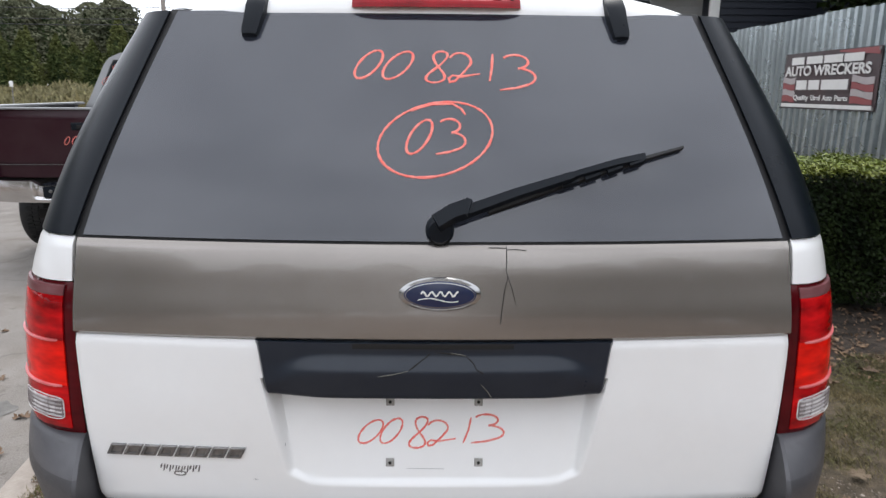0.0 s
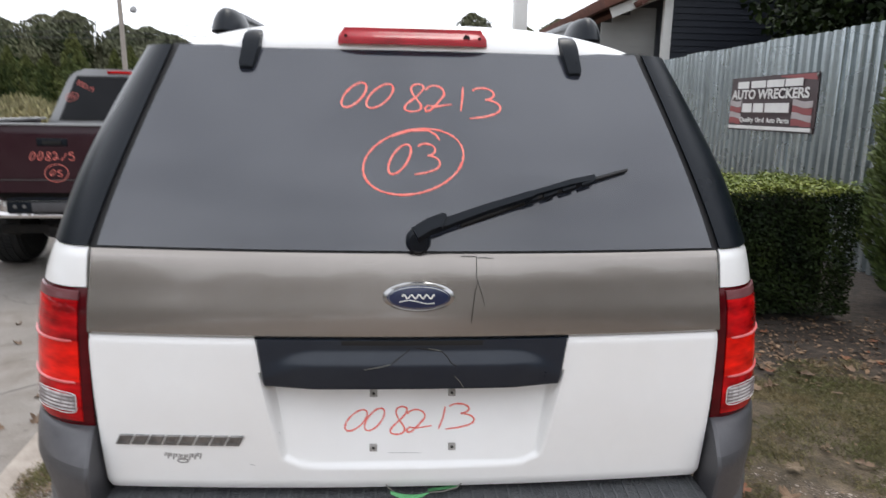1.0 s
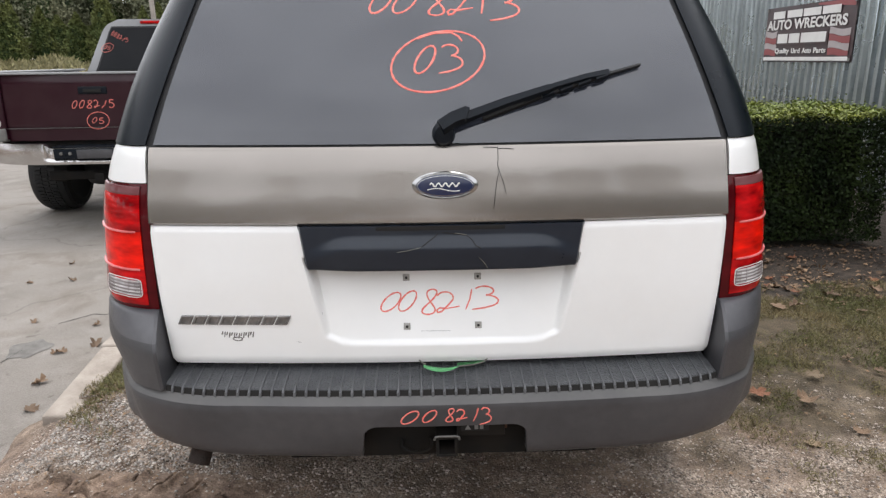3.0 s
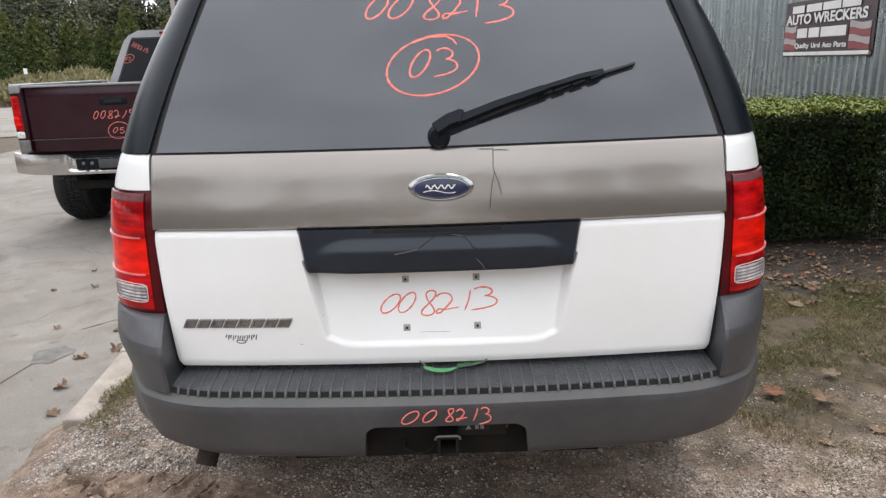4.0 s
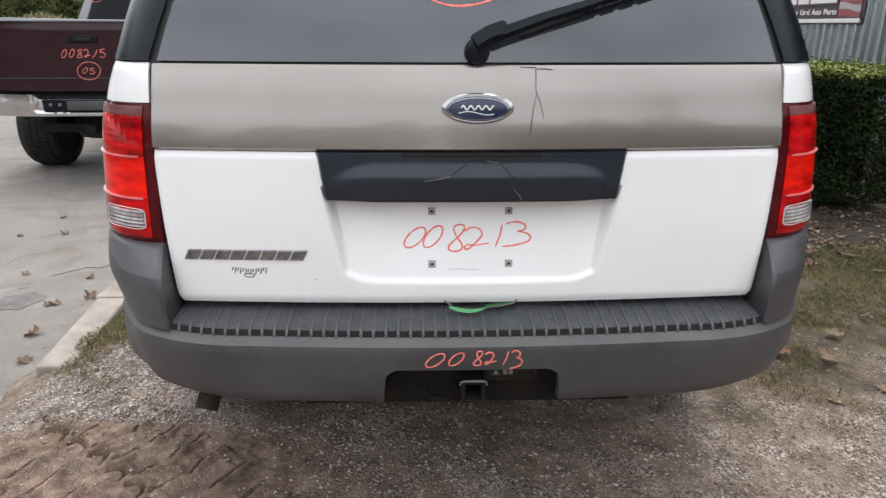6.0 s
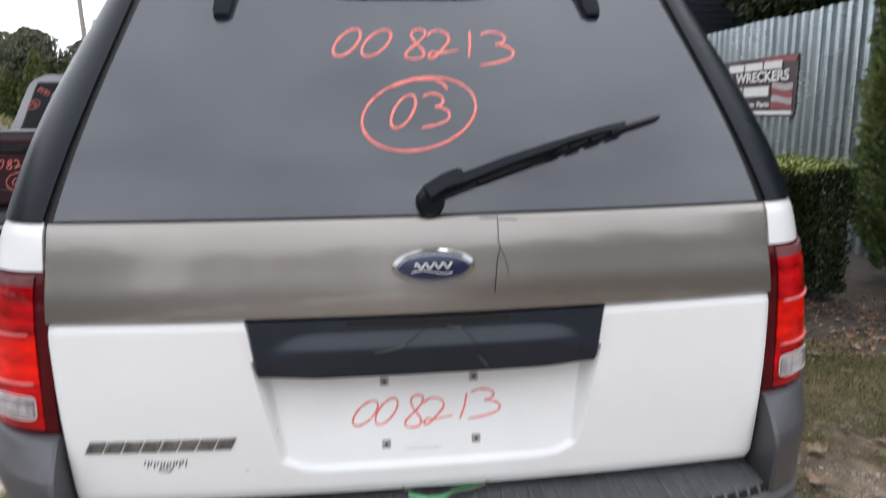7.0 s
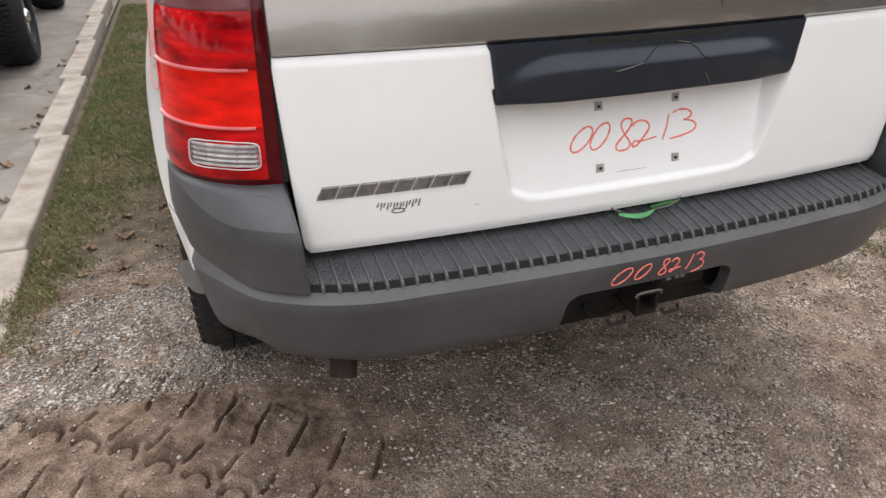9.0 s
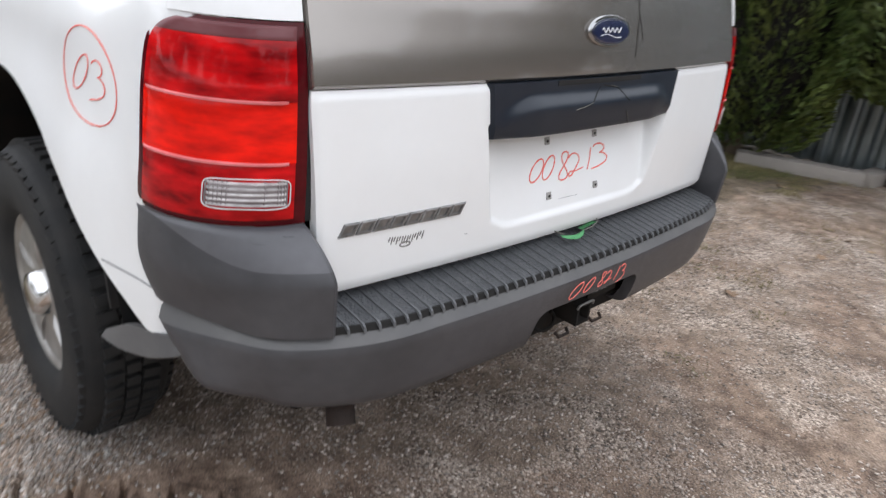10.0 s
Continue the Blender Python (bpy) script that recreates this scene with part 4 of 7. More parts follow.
for s in (-1, 1):
    def corner(k, v, s=s):
        z = 0.676 + (0.862 - 0.676) * v
        u0 = 0.663
        lo = bump_plan(s * (u0 + (0.978 + 0.02 * smooth(0.0, 0.4, v) - u0) * k), 0.676, -0.005)
        mid = bump_plan(s * (u0 + (0.995 - u0) * k), 0.676, 0.004)
        mid.x += s * TUCK * smooth(0.74, 0.85, u0 + 0.332 * k) * (1 - 0.6 * smooth(0.87, 0.985, u0 + 0.332 * k))
        mid.x -= 0.016 * smooth(0.1, 0.6, k) if s > 0 else 0.0
        hi = skin(s * (0.706 + 0.335 * k), 0.862, 0.010)
        if v < 0.52:
            p = lo.lerp(mid, v / 0.52)
        else:
            p = mid.lerp(hi, ((v - 0.52) / 0.48) ** 1.6)
        p.z = z + 0.018 * smooth(0.4, 0.95, k) * (1 - v) ** 2
        p.y += 0.010 * smooth(0.96, 1.0, v) + 0.008 * smooth(0.03, 0.0, k)
        p.x += s * 0.003 * smooth(0.03, 0.0, k)
        return p

    def cheek(d, v, s=s):
        p = corner(0.0, v, s)
        end = Vector((s * (rounded_gate(1, max(p.z, 0.735)) + 0.005), 0.05, p.z))
        p = p.lerp(end, d)
        return p

    ks = [0, 0.012, 0.03, 0.05] + span(0.09, 1, 18)
    # Edge of the painted-in light; it tapers off round the side.
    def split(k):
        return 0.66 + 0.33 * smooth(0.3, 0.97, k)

    kk = ks if s > 0 else ks[::-1]
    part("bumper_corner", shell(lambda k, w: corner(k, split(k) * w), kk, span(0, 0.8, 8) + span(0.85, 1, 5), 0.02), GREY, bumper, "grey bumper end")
    part("bumper_shoulder", shell(lambda k, w: corner(k, split(k) + (1 - split(k)) * w), kk, span(0, 1, 12), 0.02), SHOULDER, bumper, "sloping shoulder of the bumper end, sky light painted in paler")
    for n in range(2):
        x0, v0 = 0.12 + 0.16 * n, 0.93 - 0.05 * n
        part("scuff", ribbon(lambda x, z, x0=x0, v0=v0: corner(x0 + 0.06 * x, v0 + 0.03 * z) + Vector((0, -0.0006, 0.0006)), [[(0, 0), (0.4, 0.15), (0.7, 0.1), (1, 0.3)]], 0.0009, 0.0004, 50 + n), GREY, bumper)
    part("bumper_cheek", shell(cheek, span(1, 0, 4) if s > 0 else span(0, 1, 4), span(0, 1, 10), 0.01, (s, 0, 0)), GREY, bumper)
    # Same paler grey on the ledge for light from above.
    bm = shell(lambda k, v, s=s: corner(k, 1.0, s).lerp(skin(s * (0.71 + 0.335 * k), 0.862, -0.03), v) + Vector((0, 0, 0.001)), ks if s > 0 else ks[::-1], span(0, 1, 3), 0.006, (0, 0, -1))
    part("bumper_ledge", bm, PALEGREY, bumper)

def pad_edge(x):
    k = math.asin(min(max((abs(x) - 0.5) / 0.402, 0.0), 1.0))
    return -0.117 + 0.085 * min(abs(x), 0.5) ** 2 + 0.335 * (1 - math.cos(k)) + 0.021


pad = part("step_pad", shell(lambda s, v: Vector((s * (0.69 - 0.008 * v), pad_edge(s * 0.69) + (0.03 + 0.055 * s * s - pad_edge(s * 0.69)) * v, 0.688 + 0.02 * v - 0.006 * smooth(0.06, 0.0, v))), span(-1, 1, 61), [0, 0.015, 0.04, 0.07] + span(0.12, 1, 8), 0.02, (0, 0, -1)), PADM, bumper, "ribbed dark rubber step pad")
# Black strip paints in the shade below the pad's front edge.
part("pad_gap", shell(lambda s, v: Vector((s * 0.688, pad_edge(s * 0.688) - 0.0035 + 0.004 * v, 0.6745 + 0.0125 * v)), span(-1, 1, 61), [0, 0.5, 1], 0.004), FLATBLACK, pad, "black strip painted for the shaded gap under the pad's front edge")
for k in range(49):
    x = -0.668 + 1.336 * k / 48
    y0 = pad_edge(x) + 0.002
    bm = bmesh.new()
    rows = []
    for y, z, w in ((y0 - 0.0095, 0.679, 0.0022), (y0 - 0.0085, 0.685, 0.0034), (y0 - 0.002, 0.6905, 0.0037), (y0 + 0.007, 0.692, 0.0027), (0.02 + 0.11 * x * x, 0.7098, 0.0026)):
        rows.append([bm.verts.new((x + a * w, y, z - b)) for a, b in ((-1, 0.006), (-0.6, 0), (0.6, 0), (1, 0.006))])
    for a, b in zip(rows, rows[1:]):
        for j in range(3):
            bm.faces.new((a[j], a[j + 1], b[j + 1], b[j]))
    bm.faces.new(rows[0][::-1])
    part("rib", bm, RIBM, pad)

part("marker_number", ribbon(lambda x, z: bump_plan(x, z, 0.0006 + curve_at(FACE, (z - 0.49) / 0.167)), digits_at([("0", -0.106, 0.043, 0.606, 0.037), ("0", -0.054, 0.034, 0.61, 0.034), ("8", 0.002, 0.02, 0.61, 0.038), ("2", 0.028, 0.026, 0.612, 0.033), ("1", 0.069, 0.011, 0.611, 0.037), ("3", 0.084, 0.028, 0.6, 0.048)]), 0.0038, seed=21), CHALK, bumper, "red marker stock number")

# tow hitch, wiring and label inside the bumper opening
# Black box closes the opening, added to keep it dark throughout.
part("opening_back", box_bm((-0.4, -0.02, 0.462), (0.4, 0.02, 0.66), 0.008), DARK, bumper)
part("hitch_plate", box_bm((0.03, -0.0765, 0.55), (0.15, -0.07, 0.6), 0.002), DARK, bumper)
tow = new("tow_hitch")
tow.parent = suv
bm = bmesh.new()
for a, b in (((-0.022, -0.09, 0.548), (0.032, 0.12, 0.556)), ((-0.022, -0.09, 0.5), (0.032, 0.12, 0.508)), ((-0.022, -0.09, 0.508), (-0.014, 0.12, 0.548)), ((0.024, -0.09, 0.508), (0.032, 0.12, 0.548))):
    me = bpy.data.meshes.new("t")
    q = box_bm(a, b, 0.002)
    q.to_mesh(me)
    q.free()
    bm.from_mesh(me)
part("receiver", bm, DARK, tow, "blackened square hitch receiver")
part("receiver_collar", tube([(-0.026, -0.09, 0.548), (-0.024, -0.092, 0.556), (-0.016, -0.093, 0.559), (0.026, -0.093, 0.559), (0.034, -0.092, 0.556), (0.036, -0.09, 0.548)], 0.003, 8), STEEL, tow, "worn bare steel collar")
part("rusty_bracket", turned(box_bm((0.1, -0.03, 0.528), (0.2, -0.02, 0.55), 0.004), pose(0, 0, 0, 0, -4)), RUST, tow, "rusty bracket")
part("cross_tube", tube([(-0.45, 0.03, 0.53), (0.45, 0.03, 0.53)], 0.03, 12), DARK, tow)
for x in (-0.06, 0.075):
    part("chain_loop", tube([(x - 0.022, -0.075, 0.497), (x - 0.018, -0.085, 0.488), (x + 0.018, -0.085, 0.488), (x + 0.022, -0.075, 0.497)], 0.004, 8), PIPE, tow)
part("wiring_lead", tube([(-0.07 + 0.04 * math.cos(a), -0.03 + 0.012 * math.sin(a), 0.505 + 0.02 * math.sin(a)) for a in span(-3.6, 0.6, 16)], 0.005, 8), DARK, tow)
part("warning_label", joined(box_bm((0.04, -0.0795, 0.565), (0.11, -0.0775, 0.587))), FLATBLACK, bumper)
bm = bmesh.new()
bm.faces.new([bm.verts.new(v) for v in ((0.05, -0.081, 0.5695), (0.065, -0.081, 0.5695), (0.0575, -0.081, 0.583))])
part("warning_triangle", bm, LABELM, bumper, smooth=False)
for wx in (0.074, 0.087):
    part("warning_frame", box_bm((wx, -0.082, 0.5705), (wx + 0.009, -0.08, 0.5815)), LABELM, bumper, smooth=False)

# tailpipe and strap
part("tailpipe", tube([(-0.642, -0.006, 0.446), (-0.634, 0.012, 0.477), (-0.615, 0.05, 0.5), (-0.6, 0.14, 0.505), (-0.56, 0.4, 0.49), (-0.5, 0.7, 0.5)], 0.028, 18), PIPE, suv, "sooty rusted tailpipe")


def strap_point(k, v):
    """A flat green strap that droops from the gate's lower edge on to the pad."""
    x = -0.05 + 0.09 * k
    half = 0.006 * math.sin(math.pi * min(0.12 + 0.95 * k, 1.0)) ** 0.6 + 0.0008
    mid = 0.7235 - 0.0085 * math.sin(math.pi * (0.15 + 0.5 * k))
    return Vector((x, -0.026 - 0.012 * math.sin(math.pi * k) + half * v, mid - 0.5 * half * v * v + 0.3 * half * v))


strap = part("webbing_strap", shell(strap_point, span(0, 1, 25), span(-1, 1, 5), 0.0015), GREEN, suv, "bright green webbing strap under the gate")
part("strap_tail", shell(lambda k, v: Vector((0.035 + 0.07 * k, -0.018 + 0.01 * k + 0.006 * v, 0.7165 + 0.003 * k)), span(0, 1, 8), [-1, 0, 1], 0.0015), GREEN, strap)
for pts in ([(-0.066, 0.0, 0.731), (-0.056, -0.018, 0.726), (-0.044, -0.028, 0.7225)], [(0.038, -0.026, 0.7155), (0.07, -0.028, 0.719), (0.1, -0.02, 0.723), (0.122, 0.0, 0.731)]):
    part("strap_cord", tube(pts, 0.0016, 6), SCRATCH, strap)

# marker year on the flank, mud flap and wheels
part("marker_year", ribbon(lambda y, z: flank(-y, z, -1, 0.0005), digits_at([("0", -0.482, 0.06, 1.008, 0.064), ("3", -0.417, 0.055, 0.998, 0.07)]) + ringed(-0.427, 1.037, 0.105, 0.08, -0.1, -0.1), 0.003, seed=31), CHALK, suv, "red marker year in a ring")
for s in (-1, 1):
    def end_lip(k, v, s=s):
        y = 0.125 + 0.26 * k
        z0 = curve_at([(0.12, 0.618), (0.16, 0.592), (0.21, 0.567), (0.265, 0.546), (0.33, 0.536), (0.385, 0.545)], y)
        z1 = curve_at([(0.12, 0.64), (0.226, 0.616), (0.3, 0.604), (0.385, 0.56)], y)
        q = flank(y, 0.612, s)
        return Vector((q.x + s * (0.012 * v - 0.03 * smooth(0.9, 1.0, v)), y, z1 + (z0 - z1) * v))

    part("arch_end_lip", shell(end_lip, span(0, 1, 10) if s < 0 else span(1, 0, 10), [0, 0.3, 0.6, 0.85, 0.93, 1.0], 0.012, (-s, 0, 0)), PALEGREY, suv, "grey lip under the side panel")
part("mud_guard", joined(turned(box_bm((-0.885, -0.006, -0.09), (-0.66, 0.006, 0.12), 0.003), pose(0, 0.49, 0.64, -10))), GASKET, suv)
whl = wheel("wheel", 0.225, 0.388, 0.205)
whl.parent = suv
whl.matrix_local = pose(-0.825, 0.935, 0.396)
for x, y, rz in ((0.8, 0.965, 180), (-0.8, 3.9, 0), (0.8, 3.9, 180)):
    w2 = copy_thing(whl, pose(x, y, 0.388, 0, 0, rz))
    w2.parent = suv


# ---- ground ----
def hump(x, y, s=1.0):
    return noise.noise(Vector((x * s, y * s, 3.1)))


def row_frame(x, y):
    """Distance along and across the wheel track that crosses the mud behind the vehicle."""
    return 0.766 * x - 0.643 * y, 0.643 * x + 0.766 * y


def muddy(x, y):
    a, c = row_frame(x, y)
    return smooth(0.87, 0.75, c - 0.8 * a) * smooth(-0.25, -0.72, a) * smooth(0.1, -0.1, c)


def track_depth(x, y):
    """Tyre lugs pressed into the mud: slanted bars, straight bars and hooks side by side."""
    a, c = row_frame(x, y)
    if not (-1.7 < a < -0.4 and -0.75 < c < 0.02):
        return 0.0
    c += 0.012 * math.sin(a * 7) + 0.006 * hump(x, y, 14)
    a += 0.012 * hump(x + 9, y, 7)
    inside = (0.75 * smooth(-0.4, -0.52, a) + 0.25 * smooth(-0.72, -0.9, a)) * smooth(-1.7, -1.5, a)
    worn = min(max(0.95 + 0.8 * hump(x + 3, y, 4), 0.4), 1.35)
    pitch, z = 0.121, 0.0

    def cut(d, wide, e):
        """A groove with a steep side and a raised lip beyond it."""
        if e <= 0:
            return 0.0
        return e * (-0.029 * smooth(wide, wide * 0.25, abs(d)) + 0.014 * smooth(0.024, 0.0, abs(d - wide - 0.011)))

    def nearest(q):
        return (q + pitch / 2) % pitch - pitch / 2

    z += cut(nearest(a + 0.2 * (c + 0.085) + 1.041), 0.01, smooth(-0.27, -0.235, c) * smooth(-0.09, -0.13, c))
    z += cut(nearest(a + 0.06 * (c + 0.34) + 1.245), 0.01, smooth(-0.41, -0.38, c) * smooth(-0.29, -0.32, c))
    z += cut(nearest(a + 0.25 * (c + 0.55) + 1.2), 0.01, smooth(-0.66, -0.62, c) * smooth(-0.5, -0.53, c))
    for mid, lag in ((-0.432, 1.30), (-0.7, 1.26)):
        q, h = nearest(a + lag), c - mid
        if -0.01 < h < 0.07:
            z += cut(math.hypot(q * 0.95, h) - 0.036, 0.009, smooth(-0.01, 0.012, h))
    return inside * (worn * z + 0.006 * hump(x + 1, y, 38) + 0.005 * hump(x + 6, y, 19) + 0.008 * hump(x, y + 4, 11))


def ground_z(x, y):
    near = smooth(14, 4, math.hypot(x, y))
    z = 0.012 * hump(x, y, 1.3) * near + 0.006 * hump(x, y, 6) * near
    off_road = smooth(-1.95, -1.5, x) if y < 1.25 else (1.0 if x > -1.62 else 0.0)
    if y < 1.25:
        off_road = smooth(-2.0 + 0.12 * hump(0, y, 3), -1.45, x)
    z += track_depth(x, y)
    if x > -1.5:
        z += 0.015 * smooth(0.9, 1.7, y)
    return z * off_road + (1 - off_road) * -0.165


def grid_lines(dense_a, dense_b, step, far):
    xs = list(np.arange(dense_a, dense_b + 1e-6, step))
    d, x = step, dense_b
    while x < far:
        d *= 1.35
        x += d
        xs.append(x)
    d, x = step, dense_a
    while x > -far:
        d *= 1.35
        x -= d
        xs.insert(0, x)
    return xs


gx, gy = grid_lines(-2.1, 2.4, 0.02, 700), grid_lines(-0.7, 1.9, 0.02, 900)
gx = sorted(set(np.round([x for x in gx if not -1.62 < x < -0.48], 4)) | set(np.round(np.arange(-1.62, -0.479, 0.0055), 4)))
gy = sorted(set(np.round([y for y in gy if not -0.02 < y < 0.72], 4)) | set(np.round(np.arange(-0.02, 0.721, 0.0055), 4)))
verts = [(x, y, ground_z(x, y)) for x in gx for y in gy]
ny = len(gy)
faces = [(i * ny + j, (i + 1) * ny + j, (i + 1) * ny + j + 1, i * ny + j + 1) for i in range(len(gx) - 1) for j in range(ny - 1)]


def ground_material():
    """Gravel, mud and thin soil, each in its own stretch of the yard with ragged borders."""
    m = bpy.data.materials.new("yard_ground")
    m.use_nodes = True
    n, l = m.node_tree.nodes, m.node_tree.links
    p = n["Principled BSDF"]
    tc, sep = n.new("ShaderNodeTexCoord"), n.new("ShaderNodeSeparateXYZ")
    l.new(tc.outputs["Object"], sep.inputs[0])

    def tex(kind, scale, **k):
        t = n.new(kind)
        t.inputs["Scale"].default_value = scale
        for key, v in k.items():
            t.inputs[key].default_value = v
        l.new(tc.outputs["Object"], t.inputs["Vector"])
        return t

    def ramp(src, stops):
        r = n.new("ShaderNodeValToRGB")
        e = r.color_ramp.elements
        e[0].position, e[0].color = stops[0][0], (*stops[0][1], 1)
        e[1].position, e[1].color = stops[-1][0], (*stops[-1][1], 1)
        for pos, c in stops[1:-1]:
            e.new(pos).color = (*c, 1)
        l.new(src, r.inputs[0])
        return r.outputs[0]

    def mathn(op, a, b):
        x = n.new("ShaderNodeMath")
        x.operation = op
        for i, v in enumerate((a, b)):
            if isinstance(v, (int, float)):
                x.inputs[i].default_value = v
            else:
                l.new(v, x.inputs[i])
        return x.outputs[0]

    def mixed(a, b, f):
        x = n.new("ShaderNodeMix")
        x.data_type = "RGBA"
        l.new(a, x.inputs["A"])
        l.new(b, x.inputs["B"])
        l.new(f, x.inputs["Factor"])
        return x.outputs["Result"]

    def step(src, lo, hi):
        r = n.new("ShaderNodeMapRange")
        r.interpolation_type = "SMOOTHSTEP"
        r.inputs["From Min"].default_value, r.inputs["From Max"].default_value = lo, hi
        l.new(src, r.inputs["Value"])
        return r.outputs[0]

    wob = tex("ShaderNodeTexNoise", 2.2, Detail=6.0).outputs["Fac"]
    wob = mathn("MULTIPLY", mathn("SUBTRACT", wob, 0.5), 1.6)
    xx, yy = mathn("ADD", sep.outputs[0], wob), mathn("ADD", sep.outputs[1], wob)
    cells = tex("ShaderNodeTexVoronoi", 130.0).outputs["Color"]
    bw = n.new("ShaderNodeRGBToBW")
    l.new(cells, bw.inputs[0])
    gravel = ramp(bw.outputs[0], [(0.12, (0.055, 0.04, 0.031)), (0.45, (0.24, 0.194, 0.162)), (0.9, (0.56, 0.495, 0.442))])
    soil_n = tex("ShaderNodeTexNoise", 14.0, Detail=9.0).outputs["Fac"]
    mud = ramp(soil_n, [(0.3, (0.088, 0.057, 0.042)), (0.5, (0.17, 0.118, 0.088)), (0.72, (0.3, 0.225, 0.175))])
    soil = ramp(soil_n, [(0.3, (0.02, 0.0155, 0.0125)), (0.7, (0.066, 0.05, 0.039))])
    turf = ramp(soil_n, [(0.3, (0.05, 0.04, 0.025)), (0.7, (0.135, 0.105, 0.07))])
    stones = mathn("MULTIPLY", step(tex("ShaderNodeTexNoise", 4.0, Detail=6.0).outputs["Fac"], 0.42, 0.6), 0.9)
    dust = ramp(soil_n, [(0.3, (0.135, 0.1, 0.078)), (0.7, (0.325, 0.258, 0.208))])
    col = mixed(dust, gravel, stones)
    patches = mathn("MULTIPLY", step(tex("ShaderNodeTexNoise", 1.7, Detail=8.0).outputs["Fac"], 0.48, 0.62), 0.75)
    col = mixed(col, mud, patches)
    small = mathn("MULTIPLY", wob, 0.22)
    sx, sy = mathn("ADD", sep.outputs[0], small), mathn("ADD", sep.outputs[1], small)
    along = mathn("SUBTRACT", mathn("MULTIPLY", sx, 0.766), mathn("MULTIPLY", sy, 0.643))
    across = mathn("ADD", mathn("MULTIPLY", sx, 0.643), mathn("MULTIPLY", sy, 0.766))
    muddy = mathn("MULTIPLY", step(mathn("SUBTRACT", across, mathn("MULTIPLY", along, 0.8)), 0.87, 0.75), mathn("MULTIPLY", step(along, -0.22, -0.75), step(across, 0.12, -0.12)))
    col = mixed(col, mud, mathn("MULTIPLY", muddy, 0.85))
    right_turf = mathn("MULTIPLY", step(xx, 0.9, 1.3), step(yy, 0.5, 1.05))
    left_turf = mathn("MULTIPLY", step(xx, -0.6, -0.95), step(yy, 1.15, 1.75))
    col = mixed(col, turf, mathn("MAXIMUM", right_turf, left_turf))
    bare = mathn("MULTIPLY", step(xx, 1.2, 1.9), step(yy, 2.1, 2.5))
    col = mixed(col, soil, bare)
    grain = ramp(tex("ShaderNodeTexNoise", 190.0, Detail=4.0).outputs["Fac"], [(0.36, (0.58, 0.56, 0.54)), (0.64, (1.32, 1.3, 1.28))])
    blot = ramp(tex("ShaderNodeTexNoise", 5.5, Detail=7.0).outputs["Fac"], [(0.36, (0.76, 0.73, 0.69)), (0.62, (1.16, 1.15, 1.13))])
    for g in (grain, blot):
        x = n.new("ShaderNodeMix")
        x.data_type, x.blend_type = "RGBA", "MULTIPLY"
        x.inputs["Factor"].default_value = 1.0
        l.new(col, x.inputs["A"])
        l.new(g, x.inputs["B"])
        col = x.outputs["Result"]
    far = step(sep.outputs[1], 6.0, 9.0)
    col = mixed(col, turf, far)
    l.new(col, p.inputs["Base Color"])
    p.inputs["Roughness"].default_value = 0.9
    b1, b2 = n.new("ShaderNodeBump"), n.new("ShaderNodeBump")
    b1.inputs["Strength"].default_value, b1.inputs["Distance"].default_value = 0.7, 0.006
    b2.inputs["Strength"].default_value, b2.inputs["Distance"].default_value = 0.8, 0.01
    l.new(mathn("MULTIPLY", mathn("SUBTRACT", 1.0, muddy), 0.7), b1.inputs["Strength"])
    l.new(tex("ShaderNodeTexVoronoi", 130.0).outputs["Distance"], b1.inputs["Height"])
    b1.invert = True
    l.new(tex("ShaderNodeTexNoise", 30.0, Detail=8.0).outputs["Fac"], b2.inputs["Height"])
    l.new(b1.outputs[0], b2.inputs["Normal"])
    l.new(b2.outputs[0], p.inputs["Normal"])
    return m


YARD = ground_material()
tagged(placed("ground", raw(verts, faces), YARD), "gravel, mud and thin turf yard beside a road", "ground", kind="structure")

